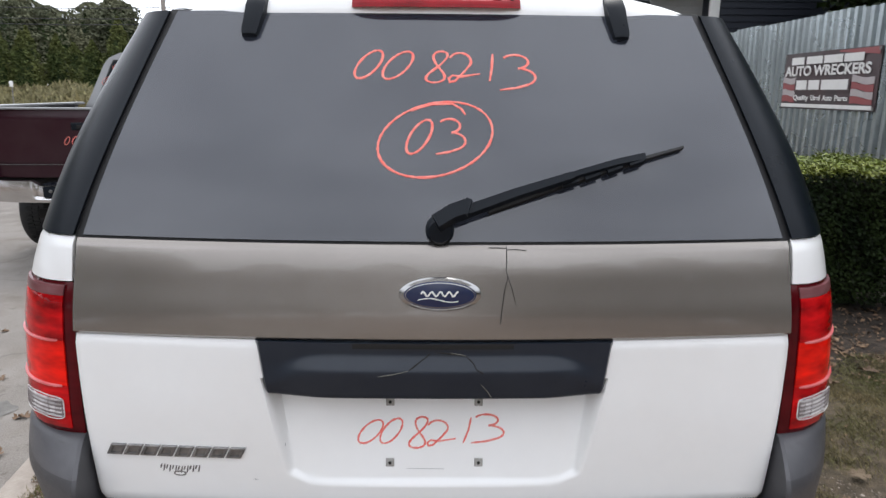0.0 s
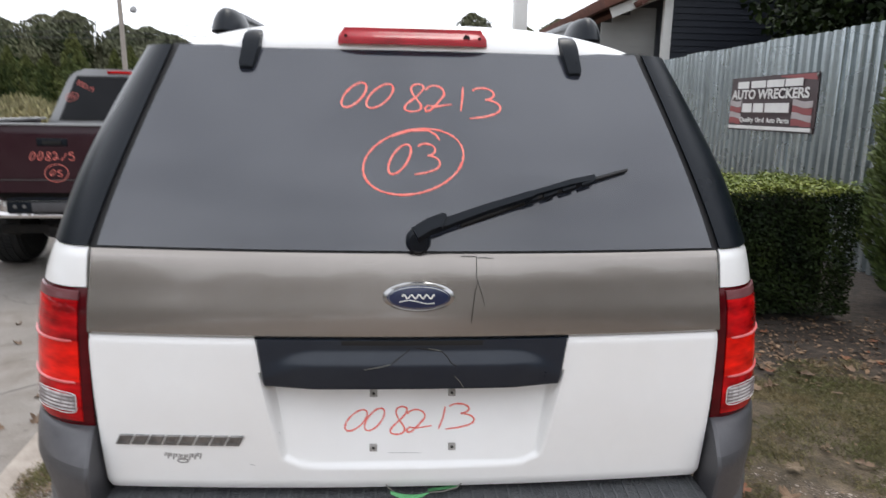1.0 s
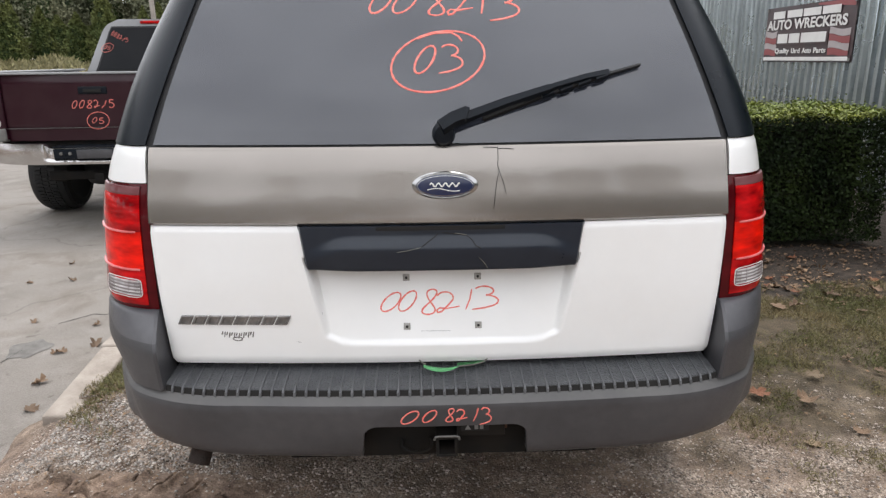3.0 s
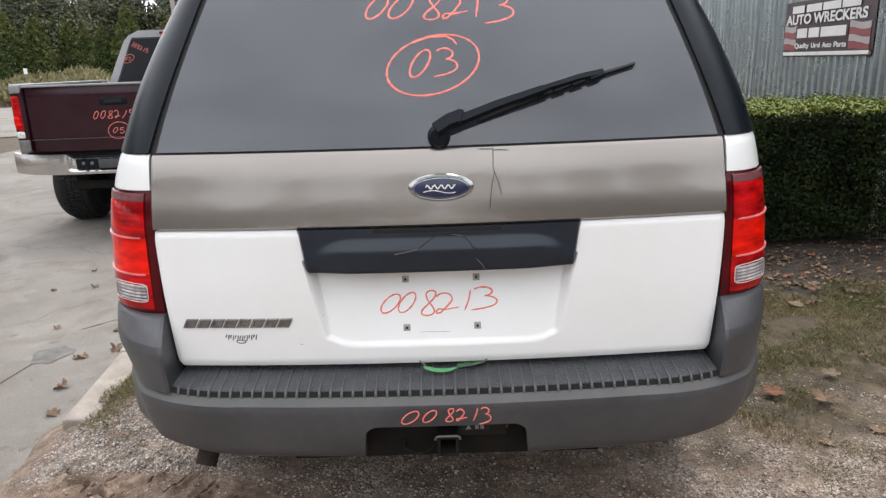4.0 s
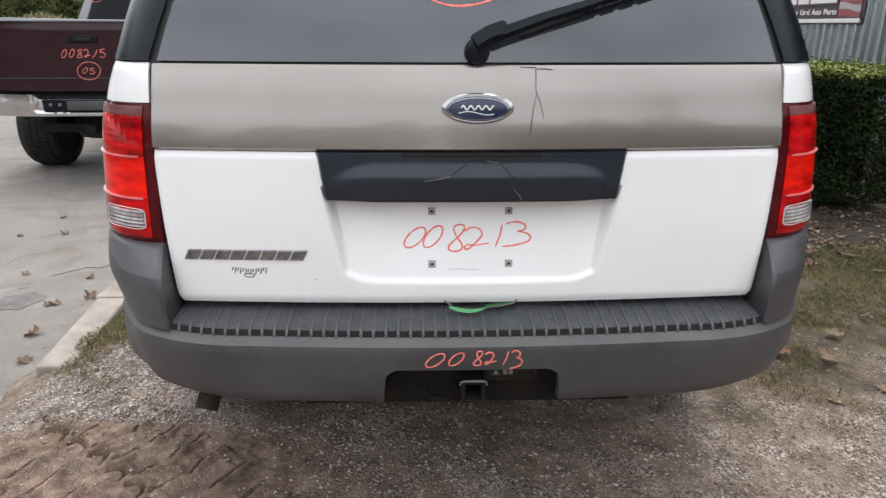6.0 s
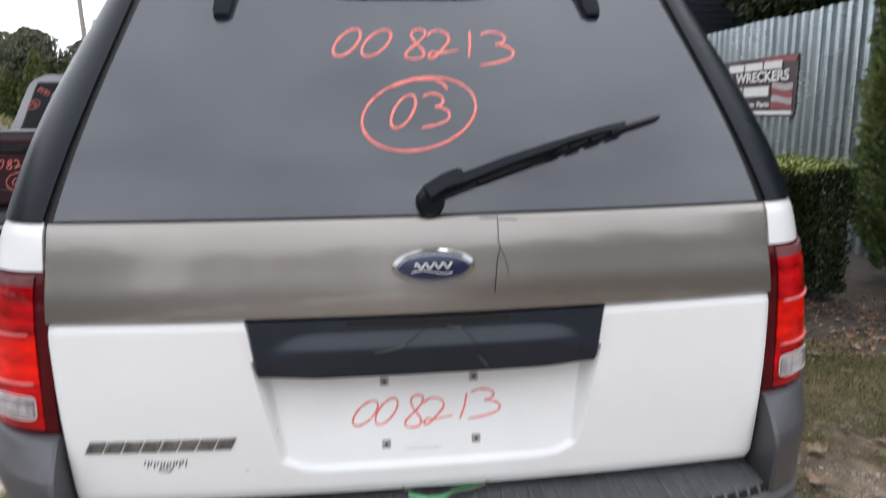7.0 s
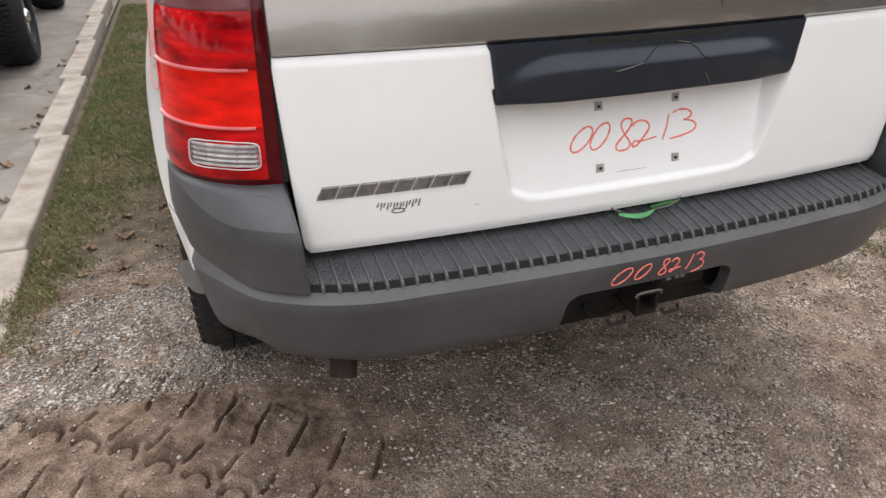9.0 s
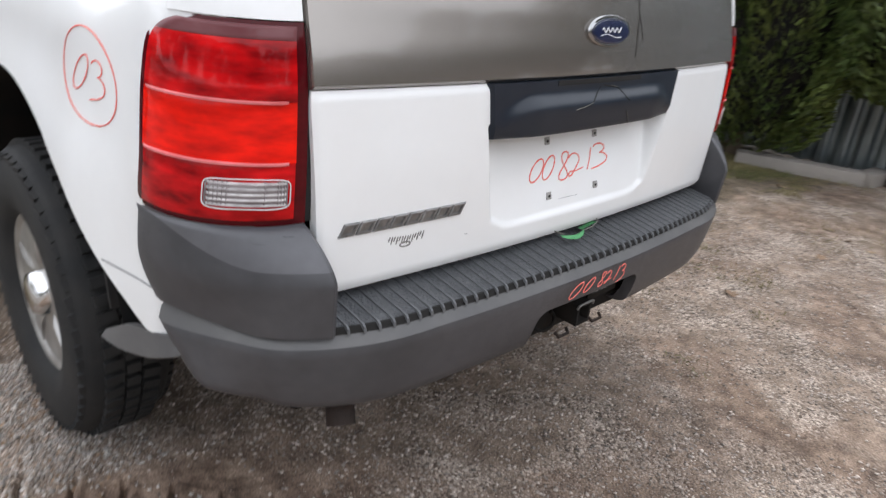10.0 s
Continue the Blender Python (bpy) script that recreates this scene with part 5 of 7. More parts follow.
def road_material():
    """Worn concrete: broad stains, dirt, pale scuffs, fine grit and hair cracks."""
    m = bpy.data.materials.new("worn_road_concrete")
    m.use_nodes = True
    n, l = m.node_tree.nodes, m.node_tree.links
    p, tc = n["Principled BSDF"], n.new("ShaderNodeTexCoord")

    def noise_at(scale, detail, lo, hi, distort=0.0):
        t, r = n.new("ShaderNodeTexNoise"), n.new("ShaderNodeMapRange")
        t.inputs["Scale"].default_value, t.inputs["Detail"].default_value, t.inputs["Distortion"].default_value = scale, detail, distort
        r.inputs["From Min"].default_value, r.inputs["From Max"].default_value = lo, hi
        l.new(tc.outputs["Object"], t.inputs["Vector"])
        l.new(t.outputs["Fac"], r.inputs["Value"])
        return r.outputs[0]

    def over(base, colour, fac, mode="MIX"):
        x = n.new("ShaderNodeMix")
        x.data_type, x.blend_type = "RGBA", mode
        x.inputs["B"].default_value = (*colour, 1)
        if isinstance(base, tuple):
            x.inputs["A"].default_value = (*base, 1)
        else:
            l.new(base, x.inputs["A"])
        l.new(fac, x.inputs["Factor"])
        return x.outputs["Result"]

    col = over((0.31, 0.285, 0.26), (0.205, 0.185, 0.165), noise_at(0.8, 7, 0.35, 0.65, 0.6))
    col = over(col, (0.2, 0.17, 0.143), noise_at(2.6, 8, 0.5, 0.75, 0.5))
    col = over(col, (0.33, 0.305, 0.28), noise_at(4.5, 6, 0.55, 0.78, 0.3))
    col = over(col, (0.12, 0.102, 0.087), noise_at(11.0, 8, 0.63, 0.8, 0.3))
    grit = noise_at(140.0, 3, 0.3, 0.7)
    col = over(col, (0.72, 0.7, 0.68), grit, "MULTIPLY")
    cell, line, bend = n.new("ShaderNodeTexVoronoi"), n.new("ShaderNodeMapRange"), n.new("ShaderNodeMix")
    cell.feature = "DISTANCE_TO_EDGE"
    cell.inputs["Scale"].default_value = 0.55
    wob = n.new("ShaderNodeTexNoise")
    wob.inputs["Scale"].default_value, wob.inputs["Detail"].default_value = 2.0, 6.0
    bend.data_type = "RGBA"
    bend.inputs["Factor"].default_value = 0.35
    l.new(tc.outputs["Object"], wob.inputs["Vector"])
    l.new(tc.outputs["Object"], bend.inputs["A"])
    l.new(wob.outputs["Color"], bend.inputs["B"])
    l.new(bend.outputs["Result"], cell.inputs["Vector"])
    line.inputs["From Min"].default_value, line.inputs["From Max"].default_value = 0.0, 0.006
    line.inputs["To Min"].default_value, line.inputs["To Max"].default_value = 0.35, 0.0
    l.new(cell.outputs["Distance"], line.inputs["Value"])
    col = over(col, (0.07, 0.06, 0.052), line.outputs[0])
    l.new(col, p.inputs["Base Color"])
    p.inputs["Roughness"].default_value = 0.85
    b = n.new("ShaderNodeBump")
    b.inputs["Strength"].default_value, b.inputs["Distance"].default_value = 0.5, 0.008
    l.new(grit, b.inputs["Height"])
    l.new(b.outputs[0], p.inputs["Normal"])
    return m


CONCRETE = road_material()
KERBM = material("kerb_concrete", (0.4, 0.35, 0.305), 0.85, second=(0.2, 0.165, 0.135), scale=7, amount=0.8, bump=0.5, bump_scale=90, fine=0.1, fine_scale=60)


def slab(name, pts, z, mat, label, depth=0.2):
    bm = bmesh.new()
    top = [bm.verts.new((x, y, z)) for x, y in pts]
    low = [bm.verts.new((x, y, z - depth)) for x, y in pts]
    bm.faces.new(top)
    for k in range(len(pts)):
        bm.faces.new((low[k], low[(k + 1) % len(pts)], top[(k + 1) % len(pts)], top[k]))
    bmesh.ops.recalc_face_normals(bm, faces=bm.faces[:])
    ob = part(name, bm, mat, smooth=False)
    return tagged(ob, label, name.replace("_", " "), kind="structure")


edge = [(-1.72 + 0.04 * hump(0.3, y, 2.1), y) for y in span(1.2, -14, 60)]
road = slab("road", [(-1.725, 17.5), (-1.725, 1.25)] + edge + [(-9.5, -14), (-9.5, 17.5), (-120, 17.5), (-120, 36), (60, 36), (60, 17.5)], -0.12, CONCRETE, "worn pale grey concrete road with stains", 0.06)
# kerb, stone by stone
kerb = tagged(new("kerb"), "weathered concrete kerb along the grass verge", "kerb", kind="structure")
y = 1.12
rnd = random.Random(9)
while y < 16:
    ln = 0.62 if y < 1.2 else 1.5
    drop = 0.06 if y < 1.2 else 0.0
    bm = box_bm((-0.075, 0.004, -0.22), (0.075, ln - 0.004, 0.045), 0.016, 3)
    for v in bm.verts:
        if v.co.z > -0.05:
            v.co.z -= drop * smooth(0.62, 0.0, v.co.y)
            v.co.x += 0.006 * hump(v.co.x * 5, v.co.y + y, 4)
    ob = part("kerb_stone", turned(bm, pose(0, 0, 0, 0, 0, rnd.uniform(-0.3, 0.3))), KERBM, kerb)
    ob.location = (-1.65 - 0.026 * (y - 1.2), y, rnd.uniform(-0.004, 0.004))
    y += ln


# ---- clouds of small pieces ----
def pieces(centres, dirs, ups, length, width, bend=0.25):
    """Folded leaf blades: one four-cornered piece at each centre."""
    c, d, u = (np.asarray(a, float) for a in (centres, dirs, ups))
    d /= np.linalg.norm(d, axis=1, keepdims=True) + 1e-9
    s = np.cross(d, u)
    s /= np.linalg.norm(s, axis=1, keepdims=True) + 1e-9
    nrm = np.cross(s, d)
    ln, wd = np.asarray(length).reshape(-1, 1) * np.ones((len(c), 1)), np.asarray(width).reshape(-1, 1) * np.ones((len(c), 1))
    base, tipp = c - d * ln / 2, c + d * ln / 2 - nrm * ln * bend
    lft, rgt = c + s * wd / 2 + nrm * wd * 0.2, c - s * wd / 2 + nrm * wd * 0.2
    v = np.stack([base, lft, tipp, rgt], 1).reshape(-1, 3)
    k = np.arange(len(c)) * 4
    return v, np.stack([k, k + 3, k + 2, k + 1], 1)


def cloud(name, v, f, mat, parent=None, label="", kind="stuff"):
    me = bpy.data.meshes.new(name)
    me.vertices.add(len(v))
    me.vertices.foreach_set("co", np.asarray(v, np.float32).ravel())
    n = len(f)
    me.loops.add(f.size)
    me.loops.foreach_set("vertex_index", f.astype(np.int32).ravel())
    me.polygons.add(n)
    me.polygons.foreach_set("loop_start", np.arange(n, dtype=np.int32) * f.shape[1])
    me.update(calc_edges=True)
    return placed(name, me, mat, parent, label, False, kind)


rng = np.random.default_rng(4)


def unit(n):
    v = rng.normal(size=(n, 3))
    return v / np.linalg.norm(v, axis=1, keepdims=True)


# Hedge leaf painted in a shaded tone for sides, a lit one on top.
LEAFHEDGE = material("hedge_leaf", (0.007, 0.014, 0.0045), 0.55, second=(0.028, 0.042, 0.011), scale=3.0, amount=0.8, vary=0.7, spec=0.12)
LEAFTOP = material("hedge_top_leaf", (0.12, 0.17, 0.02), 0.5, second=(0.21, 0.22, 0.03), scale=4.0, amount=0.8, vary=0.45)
LEAFFIR = material("arborvitae_leaf", (0.055, 0.09, 0.02), 0.6, second=(0.12, 0.135, 0.03), scale=2.5, amount=0.8, vary=0.5)
# Haze is put into both far leaf tones by lightening them.
LEAFFAR = material("far_conifer_leaf", (0.07, 0.09, 0.03), 0.75, second=(0.15, 0.155, 0.055), scale=0.35, amount=0.9, vary=0.3, spec=0.1)
LEAFWOOD = material("far_wood_leaf", (0.11, 0.118, 0.075), 0.8, second=(0.155, 0.15, 0.09), scale=0.15, amount=0.9, vary=0.25, spec=0.1)
BARK = material("bark", (0.09, 0.065, 0.045), 0.9, second=(0.15, 0.12, 0.09), scale=9, bump=0.8, bump_scale=30)
DRY = material("dry_meadow_blade", (0.23, 0.2, 0.1), 0.9, second=(0.13, 0.125, 0.055), scale=0.3, amount=0.9, vary=0.4)

# ---- clipped hedge ----
def hedge(x0, x1, y0, y1, h):
    ob = thing("hedge", "dense clipped green hedge, shade and light painted into its sides and top growth", "hedge", at=((x0 + x1) / 2, (y0 + y1) / 2, 0))
    w, d = (x1 - x0) / 2, (y1 - y0) / 2
    # Black block stands in for the shade deep inside the hedge.
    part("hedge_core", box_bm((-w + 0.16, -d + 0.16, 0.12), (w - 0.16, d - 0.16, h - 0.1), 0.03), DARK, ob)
    for sx in span(-w + 0.3, w - 0.3, 4):
        part("stem", tube([(sx, 0, -0.03), (sx + 0.03, 0.02, 0.4)], 0.022, 7, 0.014), BARK, ob)

    def side(n, face):
        a, b = rng.uniform(-1, 1, n), rng.uniform(0, 1, n)
        dep = np.abs(rng.normal(0, 0.06, n))
        if face == "front":
            c = np.stack([a * w, -d + dep + 0.02 * np.sin(7 * a) + 0.015 * np.sin(17 * b + 5 * a), 0.08 + b * (h - 0.1)], 1)
            nn = np.array([0, -1, 0.2])
        elif face == "back":
            c, nn = np.stack([a * w, d - dep, 0.08 + b * (h - 0.1)], 1), np.array([0, 1, 0.2])
        elif face in "lr":
            sg = -1 if face == "l" else 1
            c, nn = np.stack([sg * (w - dep), a * d, 0.08 + b * (h - 0.1)], 1), np.array([sg, 0, 0.2])
        else:
            c = np.stack([a * w, (2 * b - 1) * d, h - 0.5 * dep + 0.02 * np.sin(9 * a) + rng.exponential(0.012, n)], 1)
            nn = np.array([0, 0, 1.0])
        u = nn + 0.75 * unit(n)
        dd = np.cross(u, unit(n)) + 0.4 * nn
        return c, dd, u

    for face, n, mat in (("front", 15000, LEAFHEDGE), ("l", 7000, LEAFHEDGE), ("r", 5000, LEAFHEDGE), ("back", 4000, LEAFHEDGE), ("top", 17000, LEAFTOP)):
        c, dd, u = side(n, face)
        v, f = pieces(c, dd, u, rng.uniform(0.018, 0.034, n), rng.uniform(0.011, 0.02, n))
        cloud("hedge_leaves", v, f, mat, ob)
    return ob


hedge(1.85, 3.45, 3.4, 4.6, 1.03)


# ---- columnar evergreens by the fence ----
def arborvitae(x, y, h, r, n, label, low=0.15):
    ob = thing("arborvitae", label, "tree", "evergreens along the fence", (x, y, 0))
    part("trunk", tube([(0, 0, -0.05), (0.02, 0, h * 0.5), (0, 0.02, h * 0.92)], 0.06, 8, 0.015), BARK, ob)
    # Black core in place of the shade within the crown.
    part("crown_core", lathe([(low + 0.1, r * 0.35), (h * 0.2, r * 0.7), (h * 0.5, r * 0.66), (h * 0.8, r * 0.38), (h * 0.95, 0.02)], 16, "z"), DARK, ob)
    t = rng.uniform(0, 1, n) ** 0.9
    a = rng.uniform(0, 2 * np.pi, n)
    prof = np.interp(t, [0, 0.12, 0.35, 0.6, 0.85, 1], [0.62, 0.95, 1.0, 0.85, 0.5, 0.06])
    lump = 1 + 0.13 * np.sin(3 * a + 9 * t) + 0.1 * np.sin(7 * a - 23 * t) + 0.07 * np.sin(13 * a + 31 * t)
    rad = r * prof * lump * (1 - np.abs(rng.normal(0, 0.09, n)))
    c = np.stack([rad * np.cos(a), rad * np.sin(a), low + t * (h - low)], 1)
    outw = np.stack([np.cos(a), np.sin(a), np.full(n, 0.9)], 1)
    dd = outw + 0.55 * unit(n)
    u = np.stack([-np.sin(a), np.cos(a), np.zeros(n)], 1) + 0.8 * unit(n)
    v, f = pieces(c, dd, u, rng.uniform(0.05, 0.11, n), rng.uniform(0.014, 0.032, n), 0.15)
    cloud("crown_leaves", v, f, LEAFFIR, ob)
    return ob


arborvitae(4.4, 3.75, 4.6, 0.56, 36000, "tall green arborvitae beside the metal fence")
arborvitae(4.35, 2.45, 4.4, 0.55, 22000, "tall green arborvitae beside the metal fence")
arborvitae(4.25, 1.4, 4.0, 0.66, 30000, "tall green arborvitae beside the metal fence")
arborvitae(4.6, 0.3, 4.2, 0.62, 26000, "tall green arborvitae beside the metal fence", 0.6)

# ---- corrugated fence ----
GALV = material("galvanised_sheet", (0.44, 0.49, 0.51), 0.28, 0.85, second=(0.26, 0.295, 0.305), scale=1.6, amount=0.9, fine=0.14, fine_scale=25, rough_vary=0.12)
fence = thing("metal_fence", "tall corrugated galvanised metal fence with a banner", "fence", at=(4.72, 0, 0))
yy = -3.0
k = 0
while yy < 12.5:
    wdt = 0.86
    ys = np.arange(yy, yy + wdt + 0.001, 0.0095)
    lean = 0.006 * math.sin(5.3 * k)
    bm = bmesh.new()
    rows = []
    for q in ys:
        ph = (q % 0.15) / 0.15
        x = -0.027 * math.tanh(3.2 * (math.cos(2 * math.pi * ph) + 0.25)) - (0.004 if k % 2 else 0.0)
        rows.append([bm.verts.new((x + lean * z, q, z)) for z in (0.02, 1.2, 2.49 + 0.012 * math.sin(2.2 * k))])
    for a, b in zip(rows, rows[1:]):
        for j in range(2):
            bm.faces.new((a[j], b[j], b[j + 1], a[j + 1])[::-1])
    part("corrugated_sheet", bm, GALV, fence)
    yy += wdt - 0.06
    k += 1
for z in (0.4, 1.4, 2.3):
    part("fence_rail", box_bm((0.045, -3, z - 0.04), (0.085, 12.5, z + 0.04), 0.004), BARK, fence)
for q in np.arange(-2.8, 12.6, 2.4):
    part("fence_post", box_bm((0.085, q - 0.05, -0.1), (0.175, q + 0.05, 2.45), 0.006), BARK, fence)


# ---- far trees, placed behind the road ----
def far_tree(x, y, h, r, n, mat, label, conifer=True, size=0.3):
    ob = thing("conifer_tree" if conifer else "broadleaf_tree", label, "tree", "distant tree line", (x, y, -0.1))
    part("trunk", tube([(0, 0, 0), (0.1, 0, h * 0.45), (0, 0.1, h * 0.9)], 0.02 * h, 6, 0.03), BARK, ob)
    t, a = rng.uniform(0, 1, n), rng.uniform(0, 2 * np.pi, n)
    if conifer:
        prof = np.interp(t, [0, 0.15, 0.5, 0.8, 1], [0.75, 1.0, 0.75, 0.38, 0.03]) * (1 + 0.2 * np.sin(t * 40 + 3 * a))
        z0 = 0.03
    else:
        prof = np.interp(t, [0, 0.25, 0.6, 0.9, 1], [0.4, 0.95, 1.0, 0.6, 0.1]) * (1 + 0.3 * np.sin(3 * a + 7 * t + x) * np.sin(11 * t - 2 * a + y))
        z0 = 0.2
    rad = r * prof * np.sqrt(rng.uniform(0.25, 1, n))
    c = np.stack([rad * np.cos(a), rad * np.sin(a), h * (z0 + (1 - z0) * t)], 1)
    v, f = pieces(c, unit(n) + np.array([0, -0.2, 0.3]), unit(n), rng.uniform(0.7, 1.4, n) * size, rng.uniform(0.5, 0.9, n) * size, 0.2)
    # Dark solid cores stand in for shade deep in the crowns.
    if not conifer and y > 50:
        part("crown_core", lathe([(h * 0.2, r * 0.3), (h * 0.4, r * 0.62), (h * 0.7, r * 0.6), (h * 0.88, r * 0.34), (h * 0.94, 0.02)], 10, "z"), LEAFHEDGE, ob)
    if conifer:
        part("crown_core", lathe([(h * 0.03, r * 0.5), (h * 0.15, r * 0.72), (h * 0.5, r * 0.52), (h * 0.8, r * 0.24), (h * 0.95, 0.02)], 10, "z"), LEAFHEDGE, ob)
    cloud("crown", v, f, mat, ob)
    return ob


rnd = random.Random(3)
for i in range(64):
    x = -56 + i * 1.13 + rnd.uniform(-0.6, 0.6)
    far_tree(x, 58 + rnd.uniform(-3, 7), rnd.uniform(3.9, 7.4), rnd.uniform(1.3, 2.0), 4000, LEAFFAR, "young dark green conifer in a distant row", True, 0.2)
for i in range(50):
    x = -72 + i * 2.1 + rnd.uniform(-1.5, 1.5)
    far_tree(x, 84 + rnd.uniform(-6, 10), float(np.interp(x, [-45, -38, -27, -17, 0, 7, 16], [12.5, 12, 9.6, 8.0, 8.5, 13, 13])) * rnd.uniform(0.85, 1.05), rnd.uniform(3.0, 4.2), 4500, LEAFWOOD, "dull green broadleaf tree in distant woods", False, 0.38)
n = 48000
c = np.stack([rng.uniform(-70, 30, n), rng.uniform(37, 57, n), np.zeros(n)], 1)
c[:, 2] = rng.uniform(0, 1, n) ** 0.6 * (0.5 + 0.06 * (c[:, 1] - 37) + 0.25 * np.sin(c[:, 0] * 0.5 + 0.3 * c[:, 1]) + 0.2 * np.sin(c[:, 1] * 0.7 + c[:, 0] * 1.3))
v, f = pieces(c, unit(n) * 0.6 + np.array([0, 0, 1.0]), unit(n), rng.uniform(0.35, 0.9, n), rng.uniform(0.1, 0.3, n))
tagged(cloud("meadow_grass", v, f, DRY), "dry yellowish meadow grass beyond the road", "grass", kind="stuff")

# ---- small marker post at the meadow's edge ----
post = thing("marker_post", "thin grey marker post with a small white plate", "post", at=(-22.7, 37.2, -0.12))
part("post_shaft", tube([(-0.05, 0, 0), (0.0, 0, 1.7)], 0.03, 8), STEEL, post)
part("marker_plate", box_bm((-0.1, -0.065, 1.7), (0.1, -0.047, 2.0), 0.006), WHITEINK, post, "small white plate")

# ---- utility pole and wires ----
POLEM = material("weathered_pole_wood", (0.3, 0.27, 0.24), 0.9, second=(0.2, 0.18, 0.16), scale=4, bump=0.5, bump_scale=60)
pole = thing("utility_pole", "weathered grey wooden utility pole with a crossarm and street lamp", "pole", at=(-14.45, 38, -0.1))
part("pole_shaft", tube([(0, 0, 0), (-0.08, 0, 5), (-0.22, 0, 10.6)], 0.15, 12, 0.1), POLEM, pole)
part("crossarm", turned(box_bm((-1.2, -0.06, -0.06), (1.15, 0.06, 0.06), 0.01), pose(-0.15, -0.14, 8.32, 0, 1.5)), POLEM, pole)
part("brace", tube([(-0.14, -0.14, 7.7), (0.5, -0.16, 8.26)], 0.02, 6), STEEL, pole)
for x in (-1.1, -0.5, 0.5, 1.05):
    part("insulator", turned(lathe([(0, 0.03), (0.04, 0.05), (0.1, 0.045), (0.14, 0.02)], 10, "z"), pose(-0.15 + x, -0.14, 8.38)), STEEL, pole)
part("lamp_arm", tube([(-0.1, 0, 6.1), (0.2, -0.1, 6.35), (0.55, -0.2, 6.45)], 0.025, 8), STEEL, pole)
part("lamp_head", turned(lathe([(-0.2, 0.03), (-0.14, 0.16), (0.0, 0.2), (0.12, 0.14), (0.2, 0.03)], 16, "z"), pose(0.66, -0.25, 6.5, 25, 20)), SILVER, pole)
wires = thing("overhead_wires", "thin dark overhead utility wires", "wires", at=(0, 38, 0))
for z, dz in ((5.35, 0.0), (5.05, 0.12), (8.35, 0.3), (8.33, 0.4), (5.9, -0.1)):
    part("wire", joined(tube([(-14.55 - 30 * k, 0, z - 0.1 - 1.2 * k * (1 - k) * 2 + 1.5 * k) for k in span(0, 1, 12)], 0.022, 5), tube([(-14.55 + 50 * k, 5 * k, z - 0.1 - 1.6 * k * (1 - k) * 2 + 2.0 * k + dz * k) for k in span(0, 1, 14)], 0.022, 5)), GASKET, wires)

# ---- dark clapboard house behind the fence ----
NAVY = material("navy_clapboard_paint", (0.007, 0.01, 0.018), 0.55, second=(0.012, 0.016, 0.026), scale=2, amount=0.8, fine=0.08, fine_scale=30)
GREYSIDE = material("grey_siding_paint", (0.3, 0.3, 0.29), 0.6, second=(0.24, 0.24, 0.23), scale=2)
TRIMW = material("white_trim_paint", (0.7, 0.7, 0.68), 0.5, second=(0.55, 0.55, 0.52), scale=3)
SHINGLE = material("red_brown_shingle", (0.11, 0.045, 0.035), 0.85, second=(0.16, 0.07, 0.05), scale=4, amount=0.8, fine=0.2, fine_scale=40)
house = thing("house", "dark navy clapboard house with white trim and red-brown roof", "house", at=(5.6, 13.2, 0))
for i in range(30):
    z = 0.1 + 0.13 * i
    bm = bmesh.new()
    a = [bm.verts.new(q) for q in ((0.12, 0.0, z), (5.2, 0.0, z), (5.2, 0.018, z + 0.135), (0.12, 0.018, z + 0.135))]
    b = [bm.verts.new(q) for q in ((0.12, 0.03, z), (5.2, 0.03, z))]
    bm.faces.new(a)
    bm.faces.new((a[1], a[0], b[0], b[1]))
    part("clapboard", bm, NAVY, house, smooth=False)
part("wall", box_bm((0.02, 0.03, 0), (5.2, 7.0, 4.0)), NAVY, house)
for i in range(23):
    z = 0.1 + 0.16 * i
    part("siding_board", turned(box_bm((max(-1.2, (z - 3.85) / 0.404), -0.012, z), (0, 0.012, z + 0.157)), pose(0, 0.6, 0, 0, 0, 0)), GREYSIDE, house, smooth=False)
part("corner_board", box_bm((-0.06, -0.03, 0), (0.12, 0.08, 4.0), 0.004), TRIMW, house, "white corner board")
part("fascia", turned(box_bm((-1.25, -0.06, -0.1), (0.3, -0.02, 0.1)), pose(0, 0.1, 4.05, 0, -22, 0)), TRIMW, house, "white sloped fascia board")
part("lower_roof", turned(box_bm((-1.45, -0.22, -0.05), (0.5, 7.0, 0.16), 0.01), pose(0, 0.1, 4.25, 0, -22, 0)), SHINGLE, house, "red-brown shingle roof")
part("upper_roof", turned(box_bm((-0.6, -0.4, -0.05), (3.5, 7.0, 0.06), 0.01), pose(-0.2, 0, 4.1, 0, -38, 0)), SHINGLE, house)
part("chimney", joined(box_bm((-2.68, 3.0, 3.0), (-2.36, 3.4, 4.42), 0.02), box_bm((-2.71, 2.97, 4.3), (-2.33, 3.43, 4.36), 0.01), turned(lathe([(0, 0.07), (0.2, 0.06)], 12, "z"), pose(-2.52, 3.2, 4.42))), TRIMW, house, "pale chimney")

# ---- banner on the fence ----
def flat(name, y0, y1, z0, z1, d, mat, parent, label="", n=1):
    """A thin rectangle on the banner's face; y runs along the fence, d off the fence."""
    return part(name, box_bm((-d - 0.002, y0, z0), (-d, y1, z1)), mat, parent, label, smooth=False)


